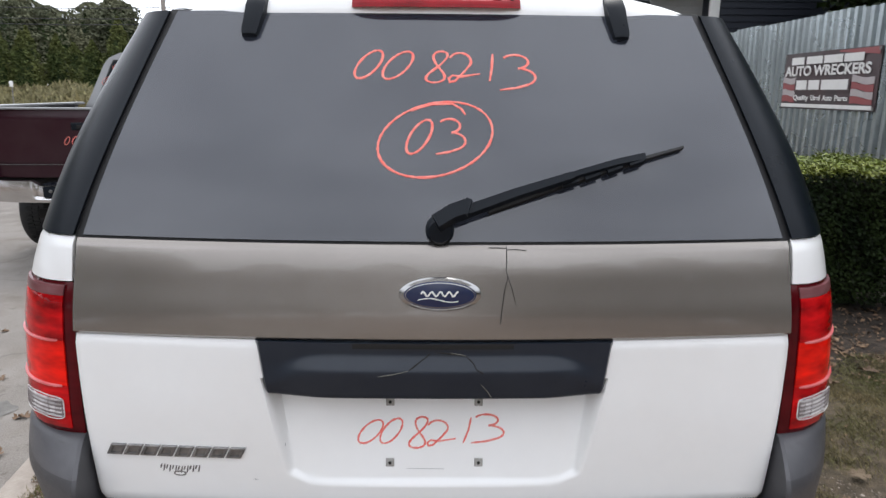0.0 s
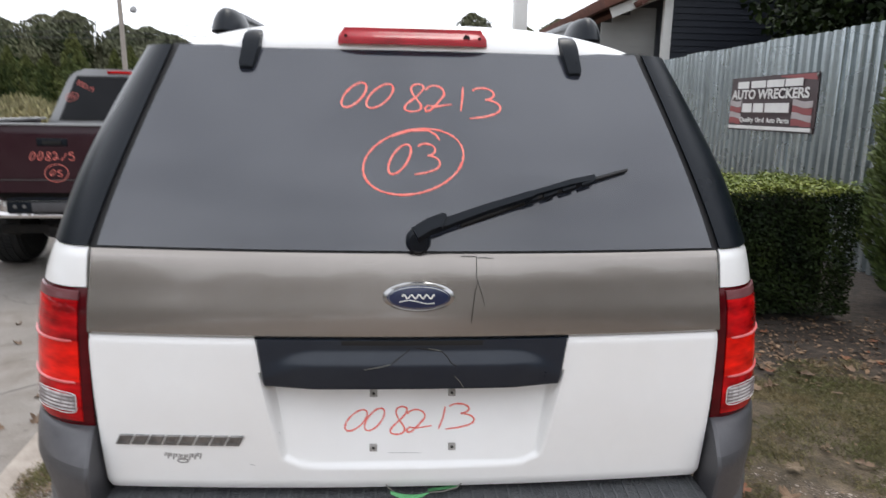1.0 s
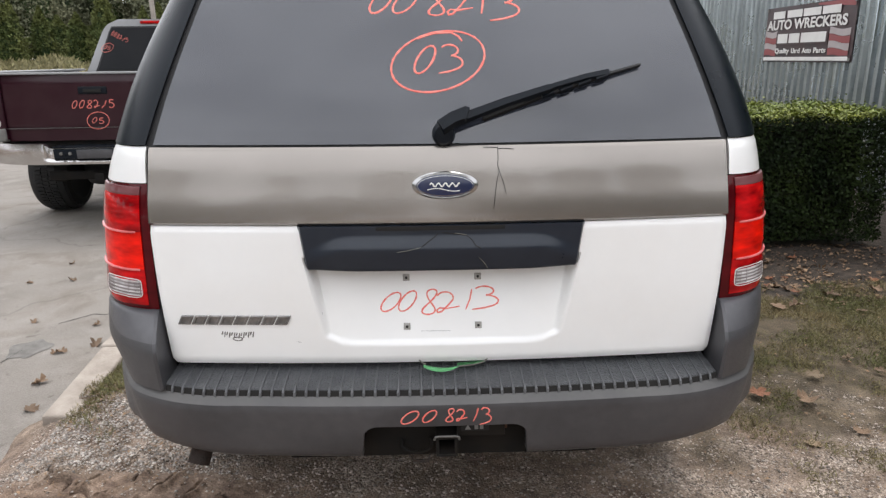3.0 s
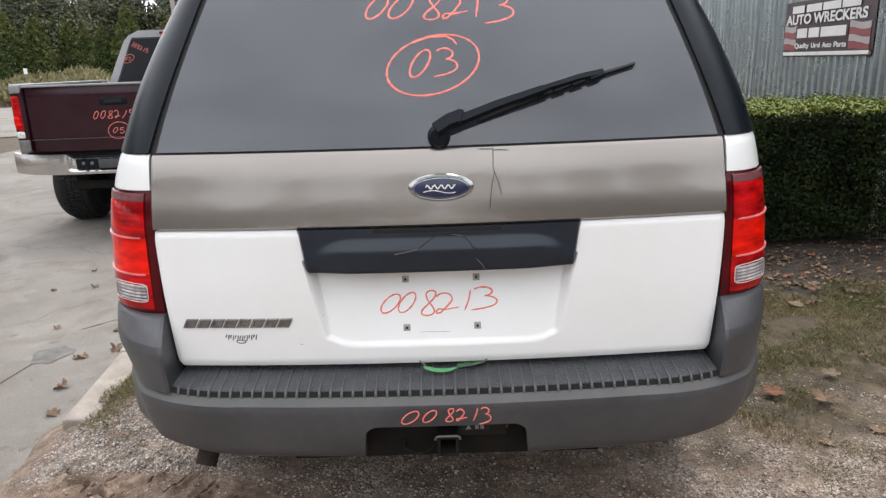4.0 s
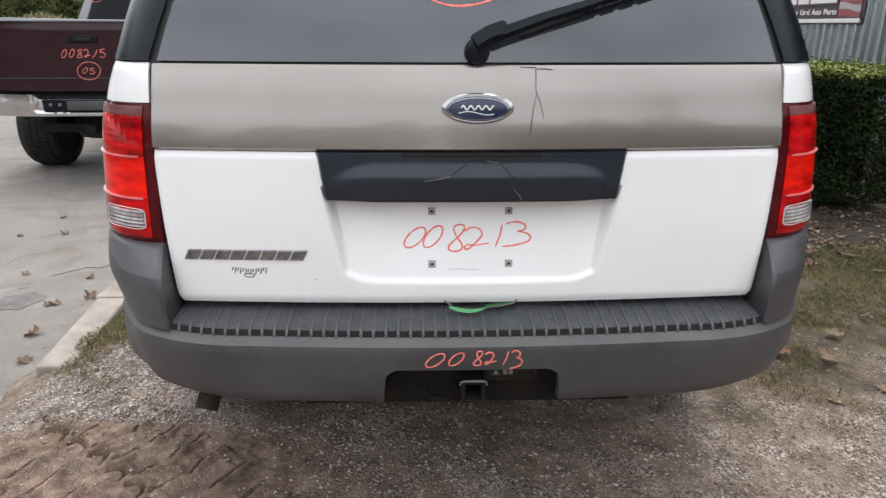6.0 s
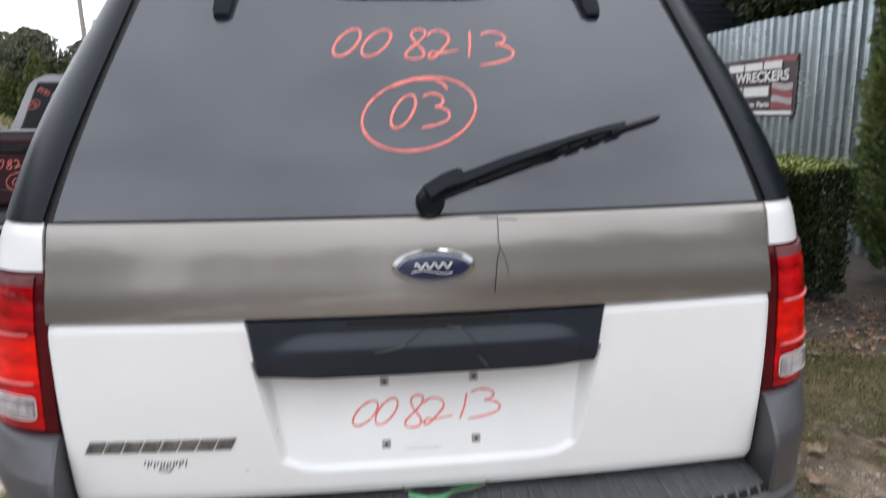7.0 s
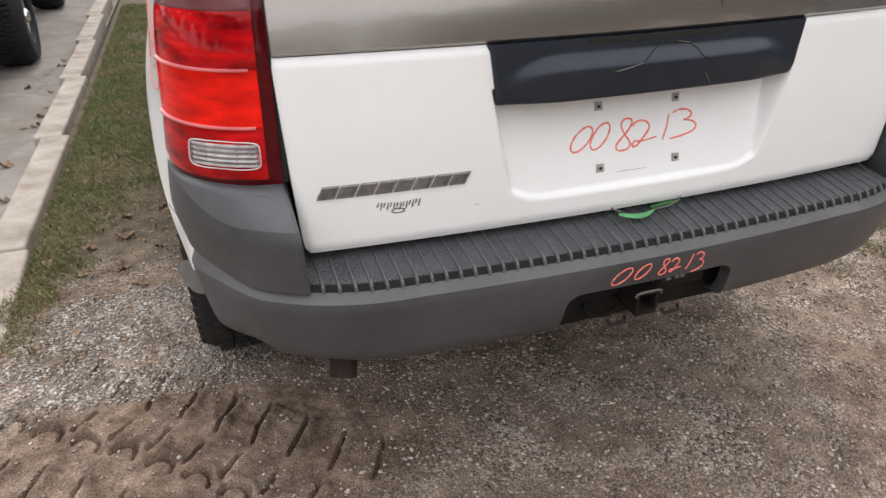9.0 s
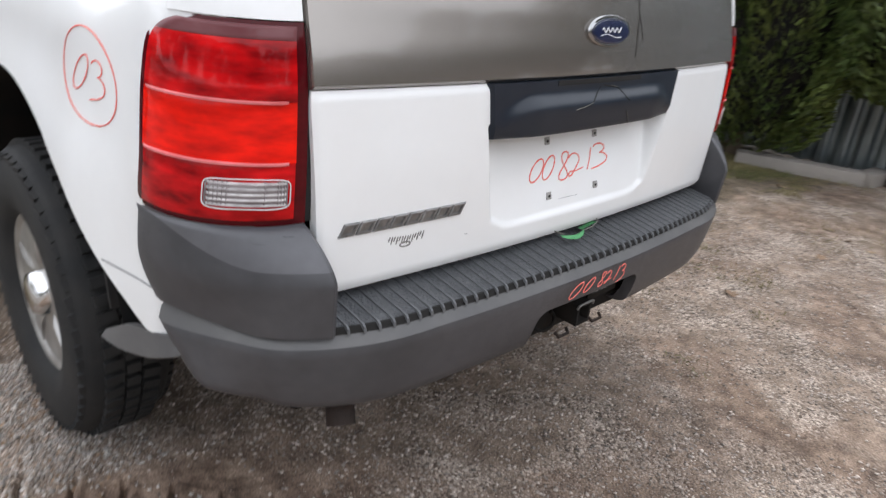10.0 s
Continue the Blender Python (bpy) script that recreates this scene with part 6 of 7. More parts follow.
BANNERD = material("banner_dark_print", (0.03, 0.025, 0.03), 0.45, second=(0.08, 0.03, 0.03), scale=2, amount=0.6)
BANNERP = material("banner_faded_print", (0.4, 0.36, 0.36), 0.45, second=(0.3, 0.25, 0.25), scale=6)
BANNERR = material("banner_red_print", (0.24, 0.055, 0.06), 0.45, second=(0.25, 0.04, 0.04), scale=5)
BANNERW = material("banner_white_print", (0.7, 0.69, 0.67), 0.45, second=(0.55, 0.54, 0.52), scale=5)
Y0, Y1, Z0, Z1 = 6.14, 8.17, 1.365, 2.055
banner = thing("banner", "dark red, white and black vinyl banner tied to the metal fence", "sign", at=(4.69, 0, 0))


def banner_sheet(a, b):
    return Vector((-0.004 - 0.006 * math.sin(a * 9) * math.sin(b * 3.1), Y1 + (Y0 - Y1) * a, Z0 + (Z1 - Z0) * b))


part("banner_cloth", shell(banner_sheet, span(0, 1, 24), span(0, 1, 10), 0.003, (1, 0, 0)), BANNERD, banner)
for side, (a0, a1) in (("left", (Y1 - 0.02, Y1 - 0.34)), ("right", (Y0 + 0.47, Y0 + 0.06))):
    for i in range(4):
        z = 1.445 + i * 0.077
        bm = sheet(lambda k, v, a0=a0, a1=a1, z=z, i=i: Vector((-0.0135, a0 + (a1 - a0) * k, z + 0.077 * v + 0.012 * math.sin(k * 5.0 + 0.6 * i) - (0.02 * k if side == "right" else 0.0))), span(0, 1, 9), [0, 1])
        part("stripe", bm, BANNERR if i % 2 == 0 else BANNERP, banner)
bm = sheet(lambda k, v: Vector((-0.0135, Y0 + 0.03 + 0.75 * (1 - k), Z1 - 0.012 - 0.075 * v * (0.25 + 0.75 * k))), span(0, 1, 9), [0, 1], flip=True)
part("stripe", bm, BANNERR, banner)
flat("address_band", Y0 + 0.02, Y1 - 0.02, Z0 + 0.005, Z0 + 0.075, 0.0125, BANNERD, banner)
flat("address_bar", Y0 + 0.05, Y1 - 0.03, Z0 + 0.018, Z0 + 0.062, 0.0165, BANNERW, banner, "plain white bar of small writing")
for yy0, zz in ((Y0 + 0.03, Z0 + 0.03), (Y0 + 0.03, Z1 - 0.03), (Y1 - 0.03, Z0 + 0.03), (Y1 - 0.03, Z1 - 0.03)):
    part("eyelet", turned(lathe([(-0.016, 0.012), (-0.018, 0.014), (-0.018, 0.02), (-0.013, 0.021)], 12), pose(0, yy0, zz)), STEEL, banner, "small metal eyelet")


def lettering(name, text, y_left, y_right, z, size, d, mat, parent):
    cu = bpy.data.curves.new(name, "FONT")
    cu.body, cu.size, cu.extrude, cu.offset = text, size, 0.001, 0.03 * size
    ob = bpy.data.objects.new("t", cu)
    scene.collection.objects.link(ob)
    me = bpy.data.meshes.new_from_object(ob.evaluated_get(bpy.context.evaluated_depsgraph_get()))
    bpy.data.objects.remove(ob)
    co = np.array([v.co[:] for v in me.vertices])
    k = (y_left - y_right) / (co[:, 0].max() - co[:, 0].min())
    for v in me.vertices:
        x = (v.co.x - co[:, 0].min()) * k
        v.co = Vector((-d - v.co.z, y_left - x, z + v.co.y))
    me.flip_normals()
    return placed(name, me, mat, parent, smooth=False)


lettering("lettering", "AUTO WRECKERS", Y1 - 0.05, Y0 + 0.14, 1.775, 0.165, 0.018, BANNERW, banner)
SW = (Y1 - 0.33 - Y0 - 0.5) / 23
for word, first in (("Quality", 0), ("Used", 8), ("Auto", 13), ("Parts", 18)):
    lettering("small_lettering", word, Y1 - 0.33 - SW * first, Y1 - 0.33 - SW * (first + len(word)), 1.475, 0.085, 0.018, BANNERW, banner)
for a0, a1 in ((0.2, 0.5), (0.56, 0.92), (0.95, 1.34), (1.37, 1.74)):
    flat("name_bar", Y1 - a1, Y1 - a0, 1.91, 2.0, 0.018, BANNERW, banner, "plain white bar of large writing")
flat("number_backing", Y0 + 0.49, Y1 - 0.33, 1.575, 1.74, 0.0155, BANNERD, banner)
for a0, a1 in ((0.37, 0.62), (0.66, 0.91), (0.95, 1.5)):
    flat("number_bar", Y1 - a1, Y1 - a0, 1.6, 1.715, 0.018, BANNERW, banner, "plain white bar of writing")

# dark trees close behind the house and fence
for x, y, h in ((9.5, 11.0, 8.0), (12.0, 13.5, 9.0), (9.8, 7.2, 7.0), (13.5, 9.5, 8.5), (8.3, 9.3, 6.5), (8.6, 4.0, 7.0)):
    far_tree(x, y, h, 2.3, 14000, LEAFHEDGE, "dark green broadleaf tree behind the fence", False, 0.13)


# ---- the maroon pickup parked on the road ----
truck = thing("pickup_truck", "dark maroon pickup with chrome bumper and red stock numbers", "car", at=(-3.09, 5.0, -0.095), turn=3.0)
part("tailgate", shell(lambda x, z: Vector((x, 0.012 * smooth(1.36, 1.46, z) + 0.008 * smooth(0.985, 0.965, z) + 0.02 * abs(x / 0.76) ** 6, z)), span(-0.815, 0.765, 41), span(0.85, 1.455, 40), 0.06), MAROON, truck, "maroon tailgate")
part("tailgate_rail", box_bm((-0.825, -0.006, 1.45), (0.77, 0.08, 1.47), 0.008, 3), SILVER, truck)
part("tailgate_crease", box_bm((-0.81, -0.001, 0.964), (0.76, 0.012, 0.969), 0.002), PALEGREY, truck)
tg = part("tailgate_handle", box_bm((-0.13, -0.006, 1.27), (0.13, 0.01, 1.34), 0.012, 3), BLACK, truck, "black tailgate handle")
part("handle_grip", box_bm((-0.08, -0.014, 1.285), (0.08, -0.004, 1.318), 0.006, 3), FLATBLACK, tg)
for s in (-1, 1):
    side = shell(lambda y, z, s=s: Vector((s * (0.915 + 0.02 * math.sin((z - 0.8) * 4)), y, z)), (span(0.0, 1.9, 14) if s < 0 else span(1.9, 0.0, 14)), span(0.85, 1.465, 8), 0.05, (-s, 0, 0))
    part("bed_side", side, MAROON if s < 0 else STEEL, truck)
    part("bed_corner", box_bm((min(s * (0.82 if s < 0 else 0.77), s * 0.925), -0.003, 0.85), (max(s * (0.82 if s < 0 else 0.77), s * 0.925), 0.1, 1.455), 0.035, 4), MAROON if s < 0 else STEEL, truck)
    part("bed_rail", box_bm((min(s * 0.8, s * 0.935), 0.0, 1.46), (max(s * 0.8, s * 0.935), 1.9, 1.485), 0.012, 2), SILVER, truck)
lamp = part("tail_lamp", box_bm((-0.937, -0.014, 1.05), (-0.852, 0.16, 1.385), 0.034, 4), RED, truck, "red tail lamp with clear reversing lens")
part("reversing_lens", box_bm((-0.935, -0.012, 0.985), (-0.855, 0.14, 1.052), 0.02, 3), CLEAR, lamp)
part("lamp_stripe", box_bm((-0.939, -0.017, 1.09), (-0.862, 0.12, 1.2), 0.03, 3), BRIGHT, lamp, "brighter red lens field")
part("corner_cap", box_bm((-0.94, -0.008, 1.395), (-0.83, 0.3, 1.488), 0.03, 4), SILVER, truck, "worn silver bed corner cap")
part("corner_foot", box_bm((-0.932, -0.007, 0.845), (-0.825, 0.2, 0.975), 0.02, 3), STEEL, truck, "bare grey corner below the lamp")
sock = part("lamp_socket", box_bm((0.775, -0.012, 0.93), (0.87, 0.03, 1.38), 0.01), STEEL, truck, "bare metal socket of a missing tail lamp")
part("socket_hole", turned(lathe([(0, 0.03), (-0.004, 0.03)], 14, "y"), pose(0.83, -0.013, 1.07)), FLATBLACK, sock)

def torn(k, v, seed):
    """Crumpled sheet metal of the torn bed corner."""
    return noise.noise(Vector((k * 2.3 + seed, v * 2.9, seed)))


part("torn_flap", shell(lambda k, v: Vector((0.77 + 0.2 * k, -0.02 + 0.3 * k * v - 0.03 * torn(k, v, 1.7), 1.475 - (0.11 + 0.05 * torn(k, 0, 4)) * v + 0.02 * torn(k, v, 8))), span(0, 1, 12), span(0, 1, 8), 0.006), CHROME, sock, "bent bright metal corner flap")
part("torn_panel", shell(lambda k, v: Vector((0.875 + 0.06 * k + 0.03 * torn(k, v, 3), 0.02 + 0.3 * k, 0.9 + 0.46 * v)), span(0, 1, 10), span(0, 1, 12), 0.006, (-1, 0, 0)), STEEL, sock, "dented bare metal panel")
# Guessed parts, added so the space under the bed stays dark.
part("spare_tyre", turned(lathe([(-0.1, 0.2), (-0.12, 0.26), (-0.11, 0.34), (-0.05, 0.375), (0.05, 0.375), (0.11, 0.34), (0.12, 0.26), (0.1, 0.2)], 40, "z"), pose(0, 0.55, 0.5)), TYRE, truck)
part("differential", turned(lathe([(-0.2, 0.05), (-0.1, 0.14), (0.1, 0.14), (0.2, 0.05)], 16), pose(0, 1.15, 0.41)), DARK, truck)


def truck_bumper(u, v):
    k = abs(u) ** 5
    dip = smooth(0.46, 0.4, abs(u))
    return Vector((u * 0.995, -0.15 + 0.15 * k - 0.006 * math.sin(math.pi * v) + 0.03 * dip * smooth(0.2, 0.3, v), 0.645 + 0.19 * v + 0.02 * k - 0.045 * dip * v))


tb = part("rear_bumper", shell(truck_bumper, span(-1, 1, 81), span(0, 1, 13), 0.05), TRUCKCHROME, truck, "dented chrome rear bumper")
part("bumper_step", box_bm((-0.37, -0.14, 0.795), (0.37, 0.0, 0.81), 0.006), BLACK, tb)
part("bumper_inset", box_bm((-0.37, -0.142, 0.69), (0.37, -0.1, 0.788), 0.01), BLACK, tb, "dark plate mount with bolt holes")
part("plate_recess", box_bm((-0.16, -0.15, 0.696), (0.16, -0.138, 0.78), 0.006), GREY, tb)
for x in (-0.3, -0.22, 0.22, 0.3):
    part("bumper_bolt", turned(lathe([(0, 0.016), (-0.012, 0.014), (-0.014, 0)], 10, "y"), pose(x, -0.142, 0.745)), STEEL, tb)
part("hitch_bar", joined(box_bm((-0.5, 0.0, 0.48), (0.5, 0.06, 0.56), 0.01), box_bm((-0.04, -0.12, 0.475), (0.04, 0.05, 0.555), 0.006)), DARK, truck)
part("bed_floor", box_bm((-0.9, 0.05, 0.68), (0.9, 1.9, 0.88), 0.02), DARK, truck)
part("frame_rail", joined(box_bm((-0.5, 0.1, 0.45), (-0.38, 5.0, 0.6)), box_bm((0.38, 0.1, 0.45), (0.5, 5.0, 0.6)), tube([(-0.78, 1.15, 0.41), (0.78, 1.15, 0.41)], 0.06, 10)), DARK, truck)


def cab(u, v):
    """The cab's rear wall; v up."""
    w = curve_at([(0, 0.88), (0.45, 0.86), (0.55, 0.79), (0.8, 0.66), (0.92, 0.59), (0.97, 0.52), (1.0, 0.42)], v)
    z = 0.8 + 1.24 * v
    return Vector((u * w, 1.95 + 0.12 * smooth(0.45, 1, v) - 0.03 * (1 - u * u), z))


part("cab_rear", shell(cab, span(-1, 1, 21), span(0, 1, 24), 0.05), SILVER, truck, "silver-grey cab rear wall")
part("cab_window_frame", shell(lambda u, v: cab(u * 0.87, 0.525 + 0.41 * v) + Vector((0, -0.006, 0)), span(-1, 1, 15), span(0, 1, 8), 0.004), GASKET, truck)
part("cab_window", shell(lambda u, v: cab(u * 0.84, 0.54 + 0.38 * v) + Vector((0, -0.012, 0)), span(-1, 1, 15), span(0, 1, 8), 0.006), CABGLASS, truck, "dark rear cab window with red marks")
part("cab_body", joined(box_bm((-0.84, 2.02, 0.55), (0.84, 4.1, 1.46), 0.05, 3), box_bm((-0.5, 2.1, 1.4), (0.5, 3.5, 2.01), 0.08, 3), box_bm((-0.82, 4.05, 0.55), (0.82, 5.3, 1.3), 0.1, 3)), MAROON, truck, "maroon cab and bonnet")
part("cab_brake_lamp", box_bm((-0.16, 2.02, 1.985), (0.16, 2.1, 2.02), 0.01), RED, truck)
on_tail = lambda x, z: Vector((x, 0.0, z))
part("marker_number", ribbon(on_tail, written("008215", -0.2, 1.145, 0.054, 0.07, 0.012), 0.0065, 0.002, 41), CHALK, truck, "red marker stock number")
part("marker_year", ribbon(on_tail, written("05", -0.04, 1.005, 0.05, 0.05, 0.01) + ringed(0.015, 1.03, 0.1, 0.078), 0.006, 0.002, 42), CHALK, truck, "red marker year in a ring")
on_cab = lambda x, z: cab(x / 0.7, (z - 0.8) / 1.24) + Vector((0, -0.014, 0))
part("marker_number", ribbon(on_cab, written("008215", -0.56, 1.86, 0.034, 0.045, 0.006, -0.016), 0.005, 0.002, 43), CHALK, truck, "red marker stock number")
part("marker_year", ribbon(on_cab, written("05", -0.6, 1.7, 0.035, 0.038, 0.008) + ringed(-0.56, 1.718, 0.068, 0.05), 0.0048, 0.002, 44), CHALK, truck, "red marker year in a ring")
tw = wheel("wheel", 0.38, 0.415, 0.22)
tw.parent = truck
tw.matrix_local = pose(-0.9, 1.15, 0.39)
for x, y, rz in ((0.8, 1.15, 180), (-0.8, 4.6, 0), (0.8, 4.6, 180)):
    w2 = copy_thing(tw, pose(x, y, 0.39, 0, 0, rz))
    w2.parent = truck


# ---- loose stones, grass and fallen leaves ----
def heights(x, y):
    return np.array([ground_z(float(a), float(b)) for a, b in zip(x, y)])


STONE = material("pale_gravel_stone", (0.43, 0.37, 0.325), 0.85, second=(0.21, 0.17, 0.142), scale=9, amount=0.95, vary=0.6)


def gravel(n, x0, x1, y0, y1, small, large):
    x, y = rng.uniform(x0, x1, n), rng.uniform(y0, y1, n)
    patch = np.array([hump(a + 7, b, 1.7) + 0.6 * hump(a, b + 3, 5) for a, b in zip(x, y)])
    keep = patch > -0.14 + 0.9 * rng.uniform(-0.7, 0.4, n)
    mud = np.array([muddy(a, b) for a, b in zip(x + 0.05 * np.sin(9 * y), y)])
    keep &= rng.uniform(0, 1, n) > mud * 0.955
    keep &= ~((x > 1.25) & (y > 1.2 + 0.12 * np.sin(9 * x))) & ~((x < -0.9) & (y > 1.55 + 0.15 * np.sin(11 * x)))
    x, y = x[keep], y[keep]
    n = len(x)
    r = small + (large - small) * rng.uniform(0, 1, n) ** 4
    octa = np.array([(1, 0, 0), (0, 1, 0), (-1, 0, 0), (0, -1, 0), (0, 0, 1), (0, 0, -0.8)], float)
    v = octa[None] * (1 + rng.uniform(-0.45, 0.4, (n, 6, 1))) * np.stack([r * rng.uniform(0.8, 1.3, n), r, r * rng.uniform(0.4, 0.75, n)], 1)[:, None]
    a = rng.uniform(0, 6.28, n)
    ca, sa = np.cos(a)[:, None], np.sin(a)[:, None]
    v = np.stack([v[..., 0] * ca - v[..., 1] * sa, v[..., 0] * sa + v[..., 1] * ca, v[..., 2]], -1)
    v += np.stack([x, y, heights(x, y) + r * 0.25], 1)[:, None]
    tri = np.array([(0, 1, 4), (1, 2, 4), (2, 3, 4), (3, 0, 4), (1, 0, 5), (2, 1, 5), (3, 2, 5), (0, 3, 5)])
    f = (tri[None] + 6 * np.arange(n)[:, None, None]).reshape(-1, 3)
    return v.reshape(-1, 3), f


v, f = gravel(130000, -1.7, 2.9, -0.8, 1.75, 0.0015, 0.0078)
tagged(cloud("loose_gravel", v, f, STONE), "loose pale grey and brown gravel stones", "gravel", kind="stuff")

PALESTONE = material("pale_grey_gravel_stone", (0.46, 0.425, 0.392), 0.85, second=(0.25, 0.22, 0.195), scale=9, amount=0.95, vary=0.55)
v, f = gravel(30000, -1.62, -0.74, 0.05, 1.3, 0.002, 0.0085)
tagged(cloud("coarse_gravel", v, f, PALESTONE), "coarse pale grey gravel beside the wheel", "gravel", kind="stuff")

GRASSA = material("green_grass_blade", (0.1, 0.135, 0.03), 0.6, second=(0.215, 0.175, 0.085), scale=3.2, amount=1.0, vary=0.45)
GRASSB = material("dull_grass_blade", (0.105, 0.108, 0.034), 0.7, second=(0.23, 0.18, 0.09), scale=2.6, amount=0.95, vary=0.45)


def turf(n, x0, x1, y0, y1, mat, label, ragged, tall):
    x, y = rng.uniform(x0, x1, n), rng.uniform(y0, y1, n)
    w = np.array([hump(a * 1.0, b + 11, 1.4) + 0.7 * hump(a + 5, b, 4.5) for a, b in zip(x, y)])
    keep = np.array([ragged(a, b) for a, b in zip(x, y)]) + w > rng.uniform(-0.2, 0.6, n)
    x, y = x[keep], y[keep]
    n = len(x)
    ln = rng.uniform(0.4, 1.0, n) * tall
    d = unit(n) * 0.75 + np.array([0, 0, 0.75])
    d[:, 2] = np.abs(d[:, 2])
    c = np.stack([x, y, heights(x, y) + 0.3 * ln], 1)
    v, f = pieces(c, d, unit(n), ln, rng.uniform(0.002, 0.0042, n), 0.3)
    return tagged(cloud("grass", v, f, mat), label, "grass", kind="stuff")


turf(95000, -1.57, -0.7, 1.15, 8.5, GRASSA, "green and brown verge grass beside the kerb", lambda a, b: 0.55 * smooth(1.3, 2.2, b) * 2 - 0.55 + 0.3 * smooth(-1.3, -1.57, a) + 0.75 * smooth(-1.36, -1.5, a) * smooth(1.15, 1.35, b) - 0.6 * smooth(-0.95, -0.75, a), 0.05)
turf(170000, 0.95, 4.6, 0.5, 2.6, GRASSB, "thin dull green and straw-coloured turf", lambda a, b: 0.75 * smooth(1.05, 1.6, a) * smooth(0.85, 1.3, b) * smooth(2.5, 2.0, b) - 0.28 + 0.4 * hump(a + 2, b + 5, 2.3), 0.045)
turf(7000, 2.6, 5.2, -1.2, 1.4, GRASSB, "thin dull green and straw-coloured turf", lambda a, b: 0.3 * smooth(-0.4, 0.6, b) - 0.25, 0.045)
turf(9000, -1.62, -1.15, 0.85, 1.75, GRASSB, "straw-coloured tufts beside the kerb end", lambda a, b: 0.5 * smooth(-1.2, -1.45, a) * smooth(0.85, 1.1, b) - 0.35, 0.04)
turf(15000, 0.8, 2.2, -0.1, 1.1, GRASSB, "sparse straw-coloured grass tufts in gravel", lambda a, b: -0.32 + 0.7 * hump(a + 8, b + 1, 2.6), 0.04)

LEAFM = [material("brown_fallen_leaf", (0.13, 0.08, 0.05), 0.75, second=(0.22, 0.15, 0.095), scale=30, amount=0.8, vary=0.35, per="object", bump=0.3, bump_scale=120),
         material("red_brown_fallen_leaf", (0.22, 0.075, 0.035), 0.75, second=(0.3, 0.14, 0.07), scale=30, amount=0.8, vary=0.3, per="object", bump=0.3, bump_scale=120),
         material("pale_fallen_leaf", (0.27, 0.2, 0.13), 0.75, second=(0.18, 0.12, 0.07), scale=30, amount=0.7, vary=0.3, per="object", bump=0.3, bump_scale=120)]


def leaf_mesh(seed, curl):
    """A lobed, curled dry leaf about one unit long, with a stalk."""
    rn = random.Random(seed)
    ring = []
    for k in range(20):
        a = 2 * math.pi * k / 20
        r = (0.3 + 0.2 * abs(math.cos(2.5 * a))) * (1 if k % 2 else 0.82) * rn.uniform(0.85, 1.15)
        ring.append((r * math.sin(a), r * math.cos(a)))
    vs = [(0, 0, 0.03)] + [(0.45 * x, 0.45 * y, 0.02) for x, y in ring[::2]] + [(x, y, 0) for x, y in ring]
    vs = [(x * (1 - curl * 0.35 * abs(x)), y, z + curl * (1.1 * x * x + 0.5 * y * y * (1 if y > 0 else -0.3)) + 0.03 * math.sin(9 * x + 5 * y)) for x, y, z in vs]
    fs = [(0, 1 + (k + 1) % 10, 1 + k) for k in range(10)]
    for k in range(20):
        a, b = 1 + (k // 2), 1 + ((k + 1) // 2) % 10
        o, o2 = 11 + k, 11 + (k + 1) % 20
        fs.append((a, o2, o) if a == b else (a, b, o2, o))
    n = len(vs)
    vs += [(-0.012, -0.3, 0.01), (0.012, -0.3, 0.01), (0.01, -0.62, 0.05), (-0.01, -0.62, 0.05)]
    fs.append((n, n + 1, n + 2, n + 3))
    low = min(v[2] for v in vs)
    return raw([(x, y, z - low) for x, y, z in vs], fs)


leaf_meshes = []
for i, curl in enumerate((0.5, 0.9, 1.4)):
    for m in LEAFM:
        me = leaf_mesh(i, curl)
        me.materials.append(m)
        leaf_meshes.append(me)
rl = random.Random(12)


def fallen_leaf(x, y, size, k, label="dry curled brown leaf lying on the ground", z=None):
    ob = tagged(new("fallen_leaf", leaf_meshes[k]), label, "leaf", "fallen leaves")
    ob.matrix_world = pose(x, y, (ground_z(x, y) + (0.02 if x > 1.1 and 1.0 < y < 2.4 else 0.0) if z is None else z) + 0.001, rl.uniform(-8, 8), rl.uniform(-8, 8), rl.uniform(0, 360)) @ Matrix.Scale(size, 4)


fallen_leaf(1.41, 1.1, 0.1, 1, "red-brown curled leaf lying on thin gravel")
fallen_leaf(1.585, 1.03, 0.12, 6, "brown curled leaf lying on thin gravel")
fallen_leaf(1.74, 1.25, 0.09, 2)
fallen_leaf(1.99, 1.41, 0.06, 8, "pale upright leaf in the turf")
for i in range(120):
    fallen_leaf(rl.uniform(1.4, 4.0), rl.choice((rl.uniform(2.3, 3.3), rl.uniform(2.4, 3.1), rl.uniform(2.0, 2.6))), rl.uniform(0.045, 0.095), rl.choice((0, 0, 1, 3, 5, 6, 6, 4)))
for i in range(16):
    fallen_leaf(rl.uniform(1.0, 4.2), rl.uniform(-0.1, 1.6), rl.uniform(0.04, 0.09), rl.choice((0, 2, 3, 6)))
for i in range(22):
    fallen_leaf(rl.uniform(-1.52, -0.95), rl.uniform(1.15, 2.1), rl.uniform(0.03, 0.075), rl.choice((3, 6, 6)))
for i in range(36):
    fallen_leaf(rl.uniform(-2.15, -1.76) if i > 8 else rl.uniform(-3.4, -1.9), rl.uniform(1.3, 6.5), rl.uniform(0.05, 0.1), rl.choice((3, 6, 6)), "brown leaf lying on the concrete road", -0.12)

